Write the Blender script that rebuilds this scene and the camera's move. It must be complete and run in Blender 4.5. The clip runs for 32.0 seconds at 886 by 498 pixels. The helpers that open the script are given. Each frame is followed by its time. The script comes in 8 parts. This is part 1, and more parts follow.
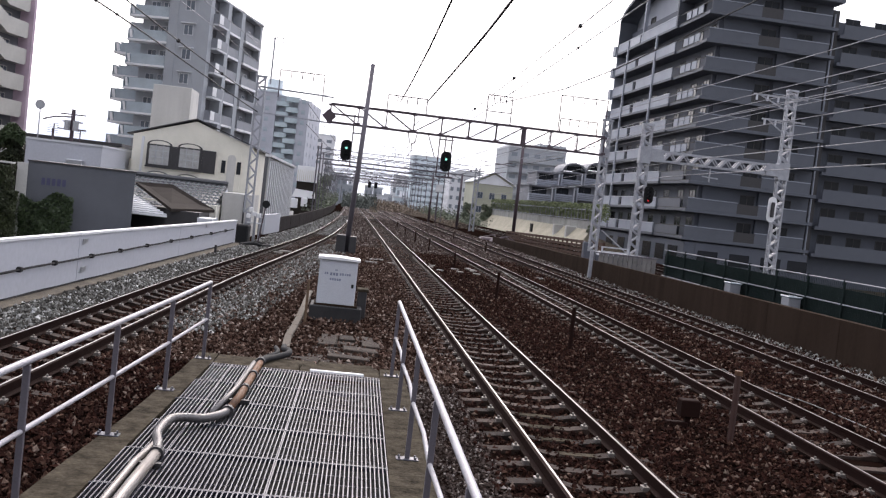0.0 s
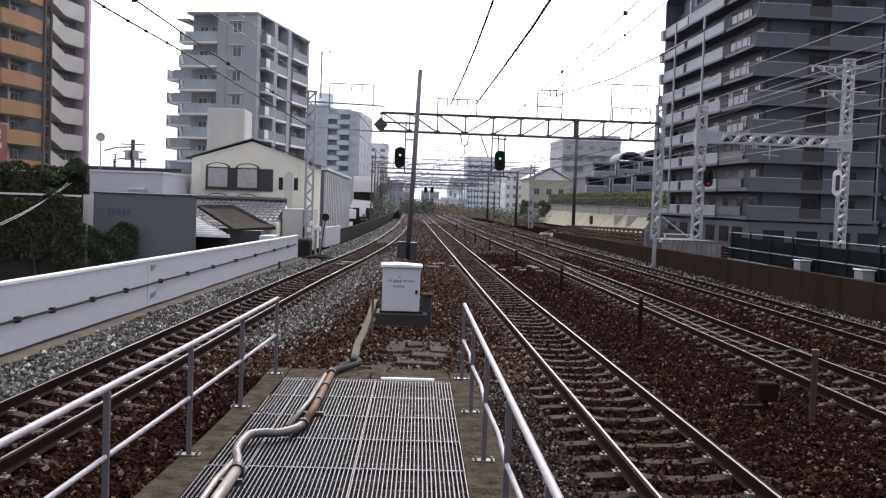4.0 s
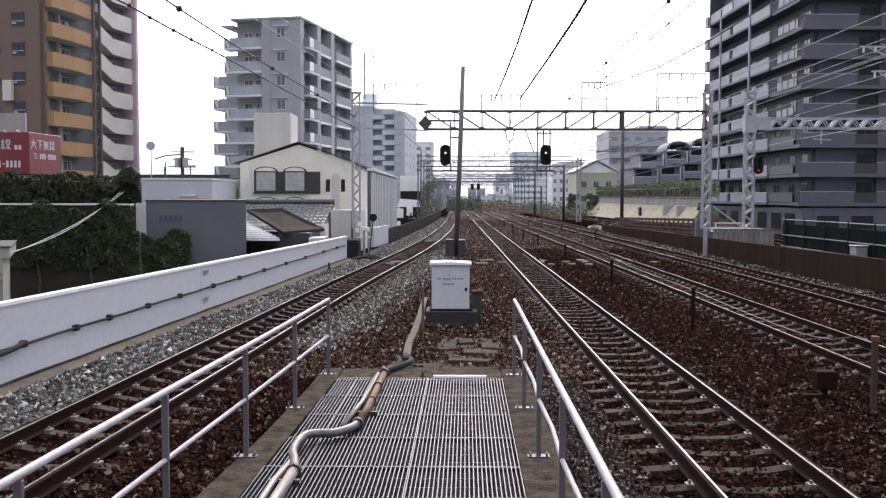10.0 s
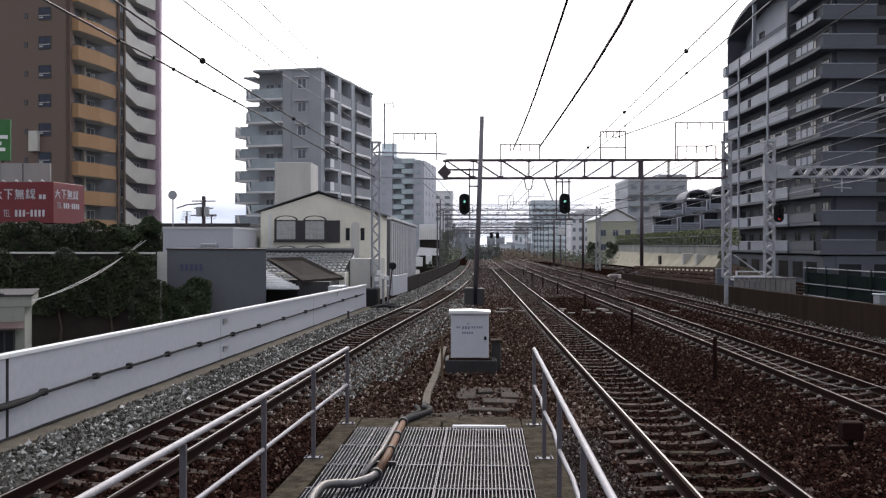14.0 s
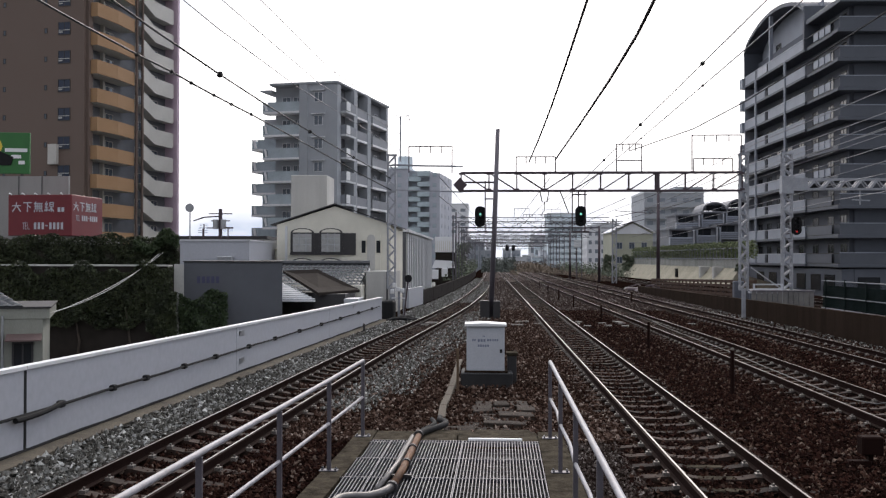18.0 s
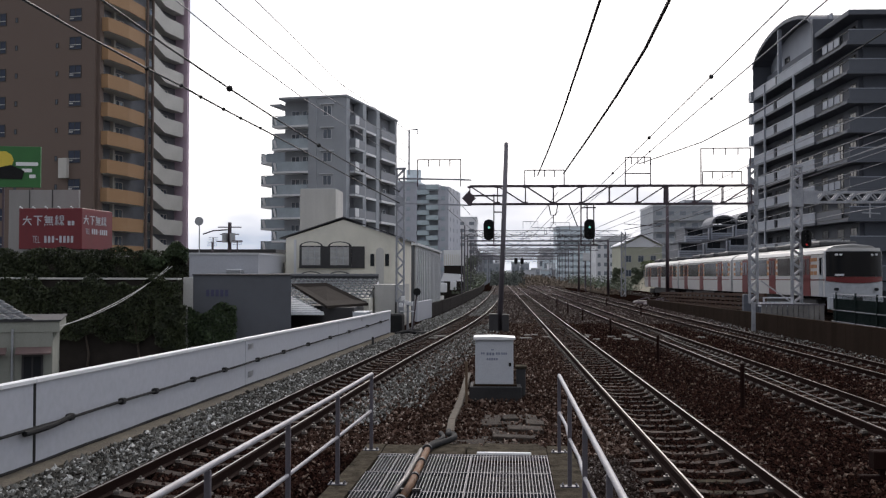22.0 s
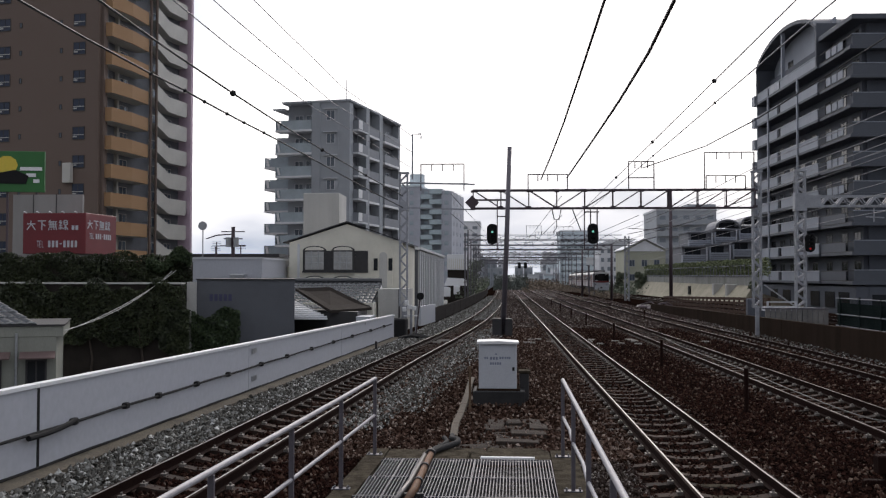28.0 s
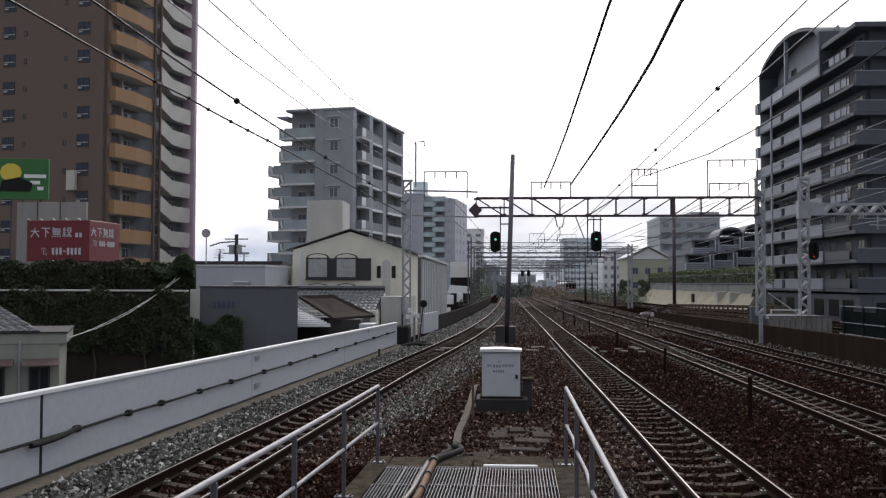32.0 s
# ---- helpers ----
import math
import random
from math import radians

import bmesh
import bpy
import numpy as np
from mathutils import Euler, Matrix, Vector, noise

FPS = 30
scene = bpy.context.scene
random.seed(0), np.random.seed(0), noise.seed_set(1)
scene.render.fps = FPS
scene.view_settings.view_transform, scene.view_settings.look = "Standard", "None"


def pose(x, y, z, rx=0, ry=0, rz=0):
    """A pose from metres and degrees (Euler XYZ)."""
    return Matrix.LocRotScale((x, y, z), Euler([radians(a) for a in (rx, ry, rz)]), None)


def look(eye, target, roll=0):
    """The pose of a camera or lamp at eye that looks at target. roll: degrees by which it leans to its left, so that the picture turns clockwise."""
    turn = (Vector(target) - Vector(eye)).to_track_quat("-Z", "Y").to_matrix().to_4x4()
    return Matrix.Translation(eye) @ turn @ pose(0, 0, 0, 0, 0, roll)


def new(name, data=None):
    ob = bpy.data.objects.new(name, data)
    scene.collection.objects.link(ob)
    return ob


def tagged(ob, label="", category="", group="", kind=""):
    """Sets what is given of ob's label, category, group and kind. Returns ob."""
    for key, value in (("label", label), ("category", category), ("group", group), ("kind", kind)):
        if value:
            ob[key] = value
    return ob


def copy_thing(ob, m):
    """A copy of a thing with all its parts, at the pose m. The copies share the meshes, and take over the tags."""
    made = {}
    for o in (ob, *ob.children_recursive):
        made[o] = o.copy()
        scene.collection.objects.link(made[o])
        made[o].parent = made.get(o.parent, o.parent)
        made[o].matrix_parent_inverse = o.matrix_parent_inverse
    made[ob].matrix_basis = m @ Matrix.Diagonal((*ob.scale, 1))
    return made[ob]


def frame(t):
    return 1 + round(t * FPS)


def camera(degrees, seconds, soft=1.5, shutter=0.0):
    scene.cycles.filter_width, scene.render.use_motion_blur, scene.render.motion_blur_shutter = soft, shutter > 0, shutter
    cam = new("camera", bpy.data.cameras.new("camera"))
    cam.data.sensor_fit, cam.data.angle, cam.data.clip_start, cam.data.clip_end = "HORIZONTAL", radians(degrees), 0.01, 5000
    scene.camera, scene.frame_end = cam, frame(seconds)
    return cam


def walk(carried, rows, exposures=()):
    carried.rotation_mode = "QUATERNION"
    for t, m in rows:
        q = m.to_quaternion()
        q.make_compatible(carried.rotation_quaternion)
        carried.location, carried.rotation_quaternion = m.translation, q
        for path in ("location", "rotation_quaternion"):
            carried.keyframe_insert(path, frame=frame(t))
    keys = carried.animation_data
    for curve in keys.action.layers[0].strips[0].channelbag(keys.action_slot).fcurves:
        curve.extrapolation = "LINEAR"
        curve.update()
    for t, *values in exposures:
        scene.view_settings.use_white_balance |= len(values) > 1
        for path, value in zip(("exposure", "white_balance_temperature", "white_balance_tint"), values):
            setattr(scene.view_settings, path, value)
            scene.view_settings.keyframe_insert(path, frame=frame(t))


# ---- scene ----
EYE = (0.0, 0.0, 2.54)          # height above the rail heads, which lie at z = 0
TURNS = [  # seconds, turn to the side, tilt, lean, in degrees
    (0, 6.00, -2.71, 6.58), (0.5, 4.61, -3.66, 5.39), (1, 4.01, -3.44, 2.87), (1.5, 3.65, -2.96, 2.54),
    (2, 3.50, -2.90, 2.55), (2.5, 3.30, -2.86, 2.60), (3, 3.03, -2.82, 2.62), (3.5, 2.73, -2.96, 2.64), (5.5, 1.15, -2.32, -0.29),
    (6, 0.82, -2.25, -0.20), (6.5, 0.53, -2.29, -0.02), (7, 0.32, -2.38, 0.09), (7.5, 0.17, -2.46, 0.23), (8, 0.04, -2.65, 0.25),
    (8.5, -0.10, -2.82, 0.32), (9, -0.24, -2.98, 0.31), (9.5, -0.36, -3.84, 0.41), (10, -0.50, -3.12, 0.14), (10.5, -0.65, -2.61, 0.15),
    (11, -0.79, -1.94, 0.17), (11.5, -0.94, -1.43, 0.13), (12, -1.08, -1.11, 0.11), (12.5, -1.23, -0.90, 0.10), (13, -1.37, -0.60, 0.09),
    (13.5, -1.51, -0.41, 0.09), (14, -1.65, -0.23, 0.11), (14.5, -1.79, -0.06, 0.10), (16.5, -2.27, 0.26, 0.15), (17, -2.37, 0.32, 0.12),
    (17.5, -2.49, 0.39, 0.13), (18, -2.59, 0.52, 0.14), (18.5, -2.69, 0.63, 0.13), (19, -2.79, 0.71, 0.13), (19.5, -2.87, 0.86, 0.08),
    (20, -2.93, 0.98, 0.10), (20.5, -2.96, 1.09, 0.13), (21, -3.02, 1.17, 0.09), (21.5, -3.08, 1.25, 0.14), (22, -3.11, 1.31, 0.13),
    (22.5, -3.15, 1.40, 0.16), (23, -3.15, 1.46, 0.12), (23.5, -3.11, 1.53, 0.11), (24, -3.12, 1.57, 0.13), (24.5, -3.15, 1.54, 0.20),
    (25, -3.17, 1.48, 0.15), (25.5, -3.20, 1.46, 0.14), (27.5, -3.30, 1.53, 0.14), (28, -3.31, 1.57, 0.10), (28.5, -3.35, 1.62, 0.13),
    (29, -3.37, 1.62, 0.11), (29.5, -3.39, 1.68, 0.13), (30, -3.40, 1.71, 0.10), (30.5, -3.43, 1.76, 0.13), (31, -3.45, 1.84, 0.20),
    (31.5, -3.46, 1.94, 0.17), (32, -3.50, 2.02, 0.15),
]


def aim(turn, tilt, lean):
    a, b = radians(turn), radians(tilt)
    way = Vector((math.sin(a) * math.cos(b), math.cos(a) * math.cos(b), math.sin(b)))
    return look(EYE, Vector(EYE) + way * 10, lean)


cam = camera(2 * math.degrees(math.atan(784 / 1700)), 32.0, soft=1.25)
walk(cam, [(t, aim(a, b, c)) for t, a, b, c in TURNS], exposures=((0, 0.26, 6450, 16), (2, 0.21, 6450, 16), (6, 0.04, 6450, 15), (8, -0.11, 6450, 15), (9, -0.08, 6450, 15), (10, 0.34, 6450, 16), (11, 0.23, 6450, 15), (12, 0.14, 6450, 14), (14, -0.22, 6450, 13), (19, -0.35, 6450, 12), (23, -0.64, 6450, 12), (28, -0.7, 6450, 12), (32, -0.62, 6450, 12)))

# ---- sky and sun: bright overcast, the sun behind cloud ahead of the camera ----
world = bpy.data.worlds.new("world")
scene.world = world
world.use_nodes = True
wn, wl = world.node_tree.nodes, world.node_tree.links
wn.clear()
SUN_UP, SUN_TURN = radians(38), radians(4)
sky = wn.new("ShaderNodeTexSky")
sky.sky_type, sky.sun_disc, sky.sun_elevation, sky.sun_rotation = "NISHITA", False, SUN_UP, SUN_TURN
sky.air_density, sky.dust_density = 1.0, 6.0
coord = wn.new("ShaderNodeTexCoord")
stretch = wn.new("ShaderNodeMapping")
stretch.inputs["Scale"].default_value = (1, 1, 3)
cloud = wn.new("ShaderNodeTexNoise")
cloud.inputs["Scale"].default_value, cloud.inputs["Detail"].default_value = 2.2, 6
ramp = wn.new("ShaderNodeValToRGB")
ramp.color_ramp.elements[0].position, ramp.color_ramp.elements[1].position = 0.34, 0.54
ramp.color_ramp.elements[0].color, ramp.color_ramp.elements[1].color = (0.3, 0.39, 0.53, 1), (1.12, 1.12, 1.14, 1)
# the cloud is brightest towards the hidden sun and dimmer behind the camera
toward = wn.new("ShaderNodeVectorMath")
toward.operation = "DOT_PRODUCT"
toward.inputs[1].default_value = (math.sin(SUN_TURN) * math.cos(SUN_UP), math.cos(SUN_TURN) * math.cos(SUN_UP), math.sin(SUN_UP))
glow = wn.new("ShaderNodeMapRange")
glow.inputs["From Min"].default_value, glow.inputs["From Max"].default_value = -0.6, 0.85
glow.inputs["To Min"].default_value, glow.inputs["To Max"].default_value = 0.5, 1.85
back_sky, back_cloud, add = wn.new("ShaderNodeBackground"), wn.new("ShaderNodeBackground"), wn.new("ShaderNodeAddShader")
back_sky.inputs["Strength"].default_value = 0.05
out = wn.new("ShaderNodeOutputWorld")
wl.new(coord.outputs["Generated"], stretch.inputs["Vector"])
wl.new(stretch.outputs["Vector"], cloud.inputs["Vector"])
wl.new(cloud.outputs["Fac"], ramp.inputs["Fac"])
wl.new(ramp.outputs["Color"], back_cloud.inputs["Color"])
wl.new(coord.outputs["Generated"], toward.inputs[0])
wl.new(toward.outputs["Value"], glow.inputs["Value"])
wl.new(glow.outputs["Result"], back_cloud.inputs["Strength"])
wl.new(sky.outputs["Color"], back_sky.inputs["Color"])
wl.new(back_sky.outputs[0], add.inputs[0])
wl.new(back_cloud.outputs[0], add.inputs[1])
wl.new(add.outputs[0], out.inputs["Surface"])
sun_data = bpy.data.lights.new("sun", "SUN")
sun_data.energy, sun_data.angle, sun_data.color = 1.2, radians(10), (1.0, 0.95, 0.88)
sun = new("sun", sun_data)
sun.matrix_world = look((math.sin(SUN_TURN) * 60, math.cos(SUN_TURN) * 60, math.tan(SUN_UP) * 60), (0, 0, 0))


# ---- materials ----
def mat(name, col, rough=0.8, metal=0.0, var=0.25, scale=6.0, bump=0.2, bump_scale=60.0, tint=None, spec=0.5, island=0.0, obrand=0.0, emit=0.0, streak=False, spread=None):
    """A surface with stains (scale), grain and relief (bump_scale); tint: the colour of its stains."""
    m = bpy.data.materials.new(name)
    m.use_nodes = True
    n, l = m.node_tree.nodes, m.node_tree.links
    b = n["Principled BSDF"]
    b.inputs["Roughness"].default_value, b.inputs["Metallic"].default_value = rough, metal
    b.inputs["Specular IOR Level"].default_value = spec
    tc = n.new("ShaderNodeTexCoord")
    mp = n.new("ShaderNodeMapping")
    mp.inputs["Scale"].default_value = (1, 1, 0.15) if streak else (1, 1, 1)
    l.new(tc.outputs["Object"], mp.inputs["Vector"])
    big, fine = n.new("ShaderNodeTexNoise"), n.new("ShaderNodeTexNoise")
    big.inputs["Scale"].default_value, big.inputs["Detail"].default_value, big.inputs["Roughness"].default_value = scale, 5, 0.65
    fine.inputs["Scale"].default_value, fine.inputs["Detail"].default_value = bump_scale, 3
    for tex in (big, fine):
        l.new(mp.outputs["Vector"], tex.inputs["Vector"])
    tint = tint or [c * 0.55 for c in col]
    mix = n.new("ShaderNodeMix")
    mix.data_type = "RGBA"
    mix.inputs["A"].default_value, mix.inputs["B"].default_value = (*col, 1), (*tint, 1)
    rng = n.new("ShaderNodeMapRange")
    rng.inputs["From Min"].default_value, rng.inputs["From Max"].default_value = 0.4, 0.72
    rng.inputs["To Max"].default_value = min(1.0, var * 2)
    l.new(big.outputs["Fac"], rng.inputs["Value"])
    l.new(rng.outputs["Result"], mix.inputs["Factor"])
    last = mix.outputs["Result"]
    grain = n.new("ShaderNodeMix")
    grain.data_type, grain.blend_type = "RGBA", "OVERLAY"
    grain.inputs["Factor"].default_value = min(0.6, var)
    l.new(last, grain.inputs["A"])
    l.new(fine.outputs["Fac"], grain.inputs["B"])
    last = grain.outputs["Result"]
    for amount, node, socket in ((island, "ShaderNodeNewGeometry", "Random Per Island"), (obrand, "ShaderNodeObjectInfo", "Random")):
        if amount:
            src, val, mul = n.new(node), n.new("ShaderNodeMapRange"), n.new("ShaderNodeMix")
            val.inputs["To Min"].default_value, val.inputs["To Max"].default_value = 1 - amount, 1 + amount
            mul.data_type, mul.blend_type = "RGBA", "MULTIPLY"
            mul.inputs["Factor"].default_value = 1
            l.new(src.outputs[socket], val.inputs["Value"])
            l.new(last, mul.inputs["A"])
            l.new(val.outputs["Result"], mul.inputs["B"])
            last = mul.outputs["Result"]
    if spread:   # stones from dark to pale, each of its own colour
        src, tone, mul = n.new("ShaderNodeNewGeometry"), n.new("ShaderNodeValToRGB"), n.new("ShaderNodeMix")
        while len(tone.color_ramp.elements) < len(spread):
            tone.color_ramp.elements.new(0.5)
        for el, (at, c) in zip(tone.color_ramp.elements, spread):
            el.position, el.color = at, (*c, 1)
        mul.data_type, mul.blend_type = "RGBA", "MIX"
        mul.inputs["Factor"].default_value = 0.8
        l.new(src.outputs["Random Per Island"], tone.inputs["Fac"])
        l.new(last, mul.inputs["A"])
        l.new(tone.outputs["Color"], mul.inputs["B"])
        last = mul.outputs["Result"]
    l.new(last, b.inputs["Base Color"])
    if bump:
        bp = n.new("ShaderNodeBump")
        bp.inputs["Strength"].default_value, bp.inputs["Distance"].default_value = bump, 0.02
        l.new(fine.outputs["Fac"], bp.inputs["Height"])
        l.new(bp.outputs["Normal"], b.inputs["Normal"])
    if emit:
        b.inputs["Emission Color"].default_value = (*col, 1)
        b.inputs["Emission Strength"].default_value = emit
    return m


M_BALLAST = mat("brown_ballast", (0.0235, 0.0112, 0.0078), 0.9, var=0.5, scale=0.7, bump=0.9, bump_scale=26, tint=(0.01, 0.005, 0.0038), spec=0.03, spread=((0.0, (0.0072, 0.0031, 0.0025)), (0.4, (0.019, 0.0078, 0.0058)), (0.75, (0.045, 0.0192, 0.014)), (0.93, (0.092, 0.053, 0.038)), (1.0, (0.27, 0.205, 0.165))))
M_TAN_BALLAST = mat("tan_ballast", (0.07, 0.035, 0.022), 0.9, var=0.5, scale=0.9, bump=0.9, bump_scale=26, tint=(0.03, 0.014, 0.009), spec=0.05, spread=((0.0, (0.013, 0.0068, 0.005)), (0.4, (0.042, 0.0235, 0.017)), (0.75, (0.1, 0.062, 0.047)), (0.93, (0.23, 0.17, 0.14)), (1.0, (0.48, 0.4, 0.34))))
# ballast far down the line, distance haze painted into its pale tones
M_FAR_BALLAST = mat("haze_pale_ballast", (0.15, 0.115, 0.1), 0.9, var=0.45, scale=0.7, bump=0.9, bump_scale=26, tint=(0.07, 0.05, 0.042), spec=0.15, spread=((0.0, (0.07, 0.052, 0.045)), (0.5, (0.17, 0.13, 0.115)), (0.9, (0.32, 0.28, 0.25)), (1.0, (0.55, 0.51, 0.48))))
M_MID_BALLAST = mat("grey_brown_ballast", (0.06, 0.044, 0.037), 0.9, var=0.5, scale=0.7, bump=0.9, bump_scale=26, tint=(0.03, 0.02, 0.017), spec=0.08, spread=((0.0, (0.018, 0.011, 0.009)), (0.45, (0.05, 0.035, 0.029)), (0.85, (0.13, 0.1, 0.088)), (1.0, (0.4, 0.36, 0.33))))
M_BED = mat("ballast_bed", (0.0105, 0.0062, 0.0049), 1.0, var=0.5, scale=14, bump=1.0, bump_scale=30, tint=(0.006, 0.003, 0.0022), spec=0.0)
M_GREY_BALLAST = mat("grey_ballast", (0.12, 0.11, 0.1), 0.9, var=0.5, scale=1.2, bump=0.9, bump_scale=26, tint=(0.05, 0.038, 0.032), spec=0.2, spread=((0.0, (0.022, 0.02, 0.016)), (0.4, (0.085, 0.082, 0.072)), (0.75, (0.2, 0.2, 0.185)), (0.92, (0.42, 0.42, 0.4)), (1.0, (0.68, 0.68, 0.66))))
M_EARTH = mat("street_ground", (0.12, 0.12, 0.115), 0.95, scale=0.4)
M_RAIL = mat("rusty_rail_side", (0.0165, 0.0076, 0.0059), 0.85, 0.0, scale=3, tint=(0.014, 0.007, 0.006), spec=0.06)
M_RAILTOP = mat("polished_rail_head", (0.32, 0.3, 0.295), 0.34, 1.0, var=0.2, scale=4, bump=0.02)
M_RAILDULL = mat("dull_rail_head", (0.24, 0.21, 0.2), 0.42, 0.9, var=0.3, scale=4, bump=0.02)
M_SLEEPER = mat("concrete_sleeper", (0.044, 0.031, 0.025), 0.9, spec=0.2, scale=4, tint=(0.02, 0.012, 0.0095), var=0.5, obrand=0.6)
M_CLIP = mat("rail_clip_steel", (0.21, 0.19, 0.175), 0.6, 0.5, scale=9)
M_CONC = mat("worn_concrete", (0.07, 0.058, 0.042), 0.95, spec=0.04, scale=5.0, tint=(0.011, 0.009, 0.0055), var=0.6, bump=0.8, bump_scale=28)
M_CONC_DARK = mat("blackened_concrete", (0.034, 0.0235, 0.018), 0.95, spec=0.02, scale=1.2, tint=(0.019, 0.0125, 0.009), var=0.4, streak=True)
M_PANEL_WALL = mat("sooty_panel", (0.032, 0.028, 0.028), 0.9, spec=0.05, scale=1.2, tint=(0.018, 0.015, 0.015), var=0.4, streak=True)
M_CONC_LIGHT = mat("pale_concrete", (0.5, 0.49, 0.465), 0.9, scale=0.7, tint=(0.36, 0.35, 0.33), var=0.35, streak=True)
M_GALV = mat("galvanised_steel", (0.42, 0.43, 0.45), 0.42, 0.7, scale=5, var=0.25, bump=0.05)
M_HANDRAIL = mat("grey_painted_handrail", (0.33, 0.32, 0.345), 0.5, 0.1, scale=6, tint=(0.24, 0.22, 0.22), var=0.35, bump=0.08)
M_POST = mat("dark_grey_post_paint", (0.12, 0.108, 0.125), 0.45, 0.2, scale=6, var=0.25, bump=0.05)
M_GRATE = mat("galvanised_grating", (0.085, 0.085, 0.106), 0.45, 0.5, scale=3, var=0.3, bump=0.05)
# near-black that stands in for shade in gaps and hollows
M_GAP_SHADE = mat("gap_shade_black", (0.012, 0.011, 0.011), 0.95)
M_FENCE = mat("white_panel_wall", (0.425, 0.435, 0.475), 0.6, scale=0.5, tint=(0.37, 0.375, 0.4), var=0.12, bump=0.02, bump_scale=9)
M_BLACK = mat("black_rubber", (0.016, 0.016, 0.017), 0.8, spec=0.2)
M_DARKSTEEL = mat("dark_painted_steel", (0.075, 0.055, 0.068), 0.55, 0.2, scale=5, tint=(0.06, 0.035, 0.028))
M_LATTICE = mat("weathered_galvanised_lattice", (0.36, 0.37, 0.4), 0.5, 0.45, scale=3, var=0.3)
M_ORANGE = mat("orange_pipe", (0.14, 0.07, 0.036), 0.65, scale=4, tint=(0.06, 0.032, 0.02), var=0.5, spec=0.2)
M_HOSE = mat("grey_cable_hose", (0.12, 0.113, 0.112), 0.4, 0.4, scale=6, var=0.4, tint=(0.1, 0.09, 0.085))
M_CONDUIT = mat("pale_steel_conduit", (0.24, 0.22, 0.205), 0.42, 0.3, scale=5, var=0.4, tint=(0.2, 0.17, 0.15), bump=0.05)
M_CABINET = mat("pale_grey_painted_steel", (0.5, 0.52, 0.56), 0.45, scale=2, tint=(0.42, 0.43, 0.46), bump=0.03)
M_WIRE = mat("overhead_wire", (0.03, 0.03, 0.033), 0.6, 0.3)
M_WIRE_PALE = mat("pale_overhead_wire", (0.3, 0.3, 0.32), 0.5, 0.4)
M_GREEN_LAMP = mat("green_signal_lens", (0.35, 1.0, 0.8), 0.2, emit=0.9, var=0.0)
M_RED_LAMP = mat("red_signal_lens", (0.7, 0.03, 0.03), 0.2, emit=0.5)
M_CREAM = mat("cream_stucco", (0.72, 0.69, 0.6), 0.9, scale=0.8, tint=(0.5, 0.49, 0.42), var=0.25, bump=0.1)
M_GLASS = mat("window_glass", (0.09, 0.11, 0.14), 0.08, var=0.05, bump=0.0, spec=0.6)
M_TOWER_GLASS = mat("blue_black_glass", (0.035, 0.045, 0.075), 0.25, var=0.2, bump=0, spec=0.25)
M_DARKGLASS = mat("dark_window_opening", (0.02, 0.022, 0.026), 0.15, var=0.1, bump=0, spec=0.2)
M_DARKTRIM = mat("dark_trim", (0.035, 0.033, 0.035), 0.6)
M_TILE = mat("grey_roof_tile", (0.055, 0.057, 0.062), 0.5, scale=2, var=0.3, obrand=0.2, island=0.25)
# near-white paint for the glints along tile lips and ridges
M_TILE_GLINT = mat("pale_tile_glint", (0.7, 0.71, 0.73), 0.5)
M_BROWNROOF = mat("brown_slate_roof", (0.038, 0.032, 0.028), 0.95, spec=0.1, scale=2)
M_DARKPANEL = mat("dark_grey_panel", (0.1, 0.105, 0.12), 0.7, scale=0.6, var=0.2)
M_TOWER = mat("grey_tower_tile", (0.36, 0.378, 0.405), 0.75, scale=0.3, var=0.15, bump=0.05, bump_scale=20)
M_TOWER_PALE = mat("pale_tower_trim", (0.62, 0.63, 0.65), 0.7, scale=0.5, var=0.15, bump=0.05)
# dark grey; on recessed tower walls it stands in for shade
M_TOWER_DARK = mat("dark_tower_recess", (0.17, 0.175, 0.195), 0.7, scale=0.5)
M_BALC = mat("grey_glass_balustrade", (0.4, 0.46, 0.5), 0.15, scale=0.5, var=0.25, bump=0)
M_BROWN = mat("brown_tower_tile", (0.138, 0.098, 0.08), 0.75, scale=0.3, tint=(0.128, 0.087, 0.068), var=0.2, bump=0.1, bump_scale=12)
M_ORANGE_BALC = mat("ochre_balcony", (0.33, 0.195, 0.1), 0.8, scale=0.5, tint=(0.28, 0.155, 0.07), var=0.2, bump=0.06)
M_WHITE_BALC = mat("off_white_balcony", (0.52, 0.5, 0.46), 0.8, scale=0.5, var=0.15, bump=0.05)
M_MAUVE = mat("mauve_end_wall", (0.55, 0.42, 0.5), 0.8, scale=0.4, var=0.15)
M_SLATE = mat("slate_grey_block_tile", (0.082, 0.09, 0.112), 0.7, scale=0.3, var=0.2, bump=0.06, bump_scale=15)
M_SLATE_RAIL = mat("slate_balcony_panel", (0.082, 0.09, 0.11), 0.6, scale=0.5, var=0.15, bump=0.03)
M_SLATE_PALE = mat("pale_balcony_panel", (0.28, 0.3, 0.345), 0.6, scale=0.5, var=0.15, bump=0.03)
M_RED = mat("red_sign_paint", (0.15, 0.013, 0.019), 0.5, scale=0.6, var=0.2, bump=0.02)
M_WHITE = mat("white_paint", (0.75, 0.75, 0.76), 0.5, scale=1, var=0.12, bump=0.03)
M_GREENSIGN = mat("green_sign_paint", (0.03, 0.14, 0.035), 0.5, scale=0.6, var=0.15, bump=0.02)
M_YELLOW = mat("yellow_paint", (0.65, 0.5, 0.06), 0.5, var=0.1)
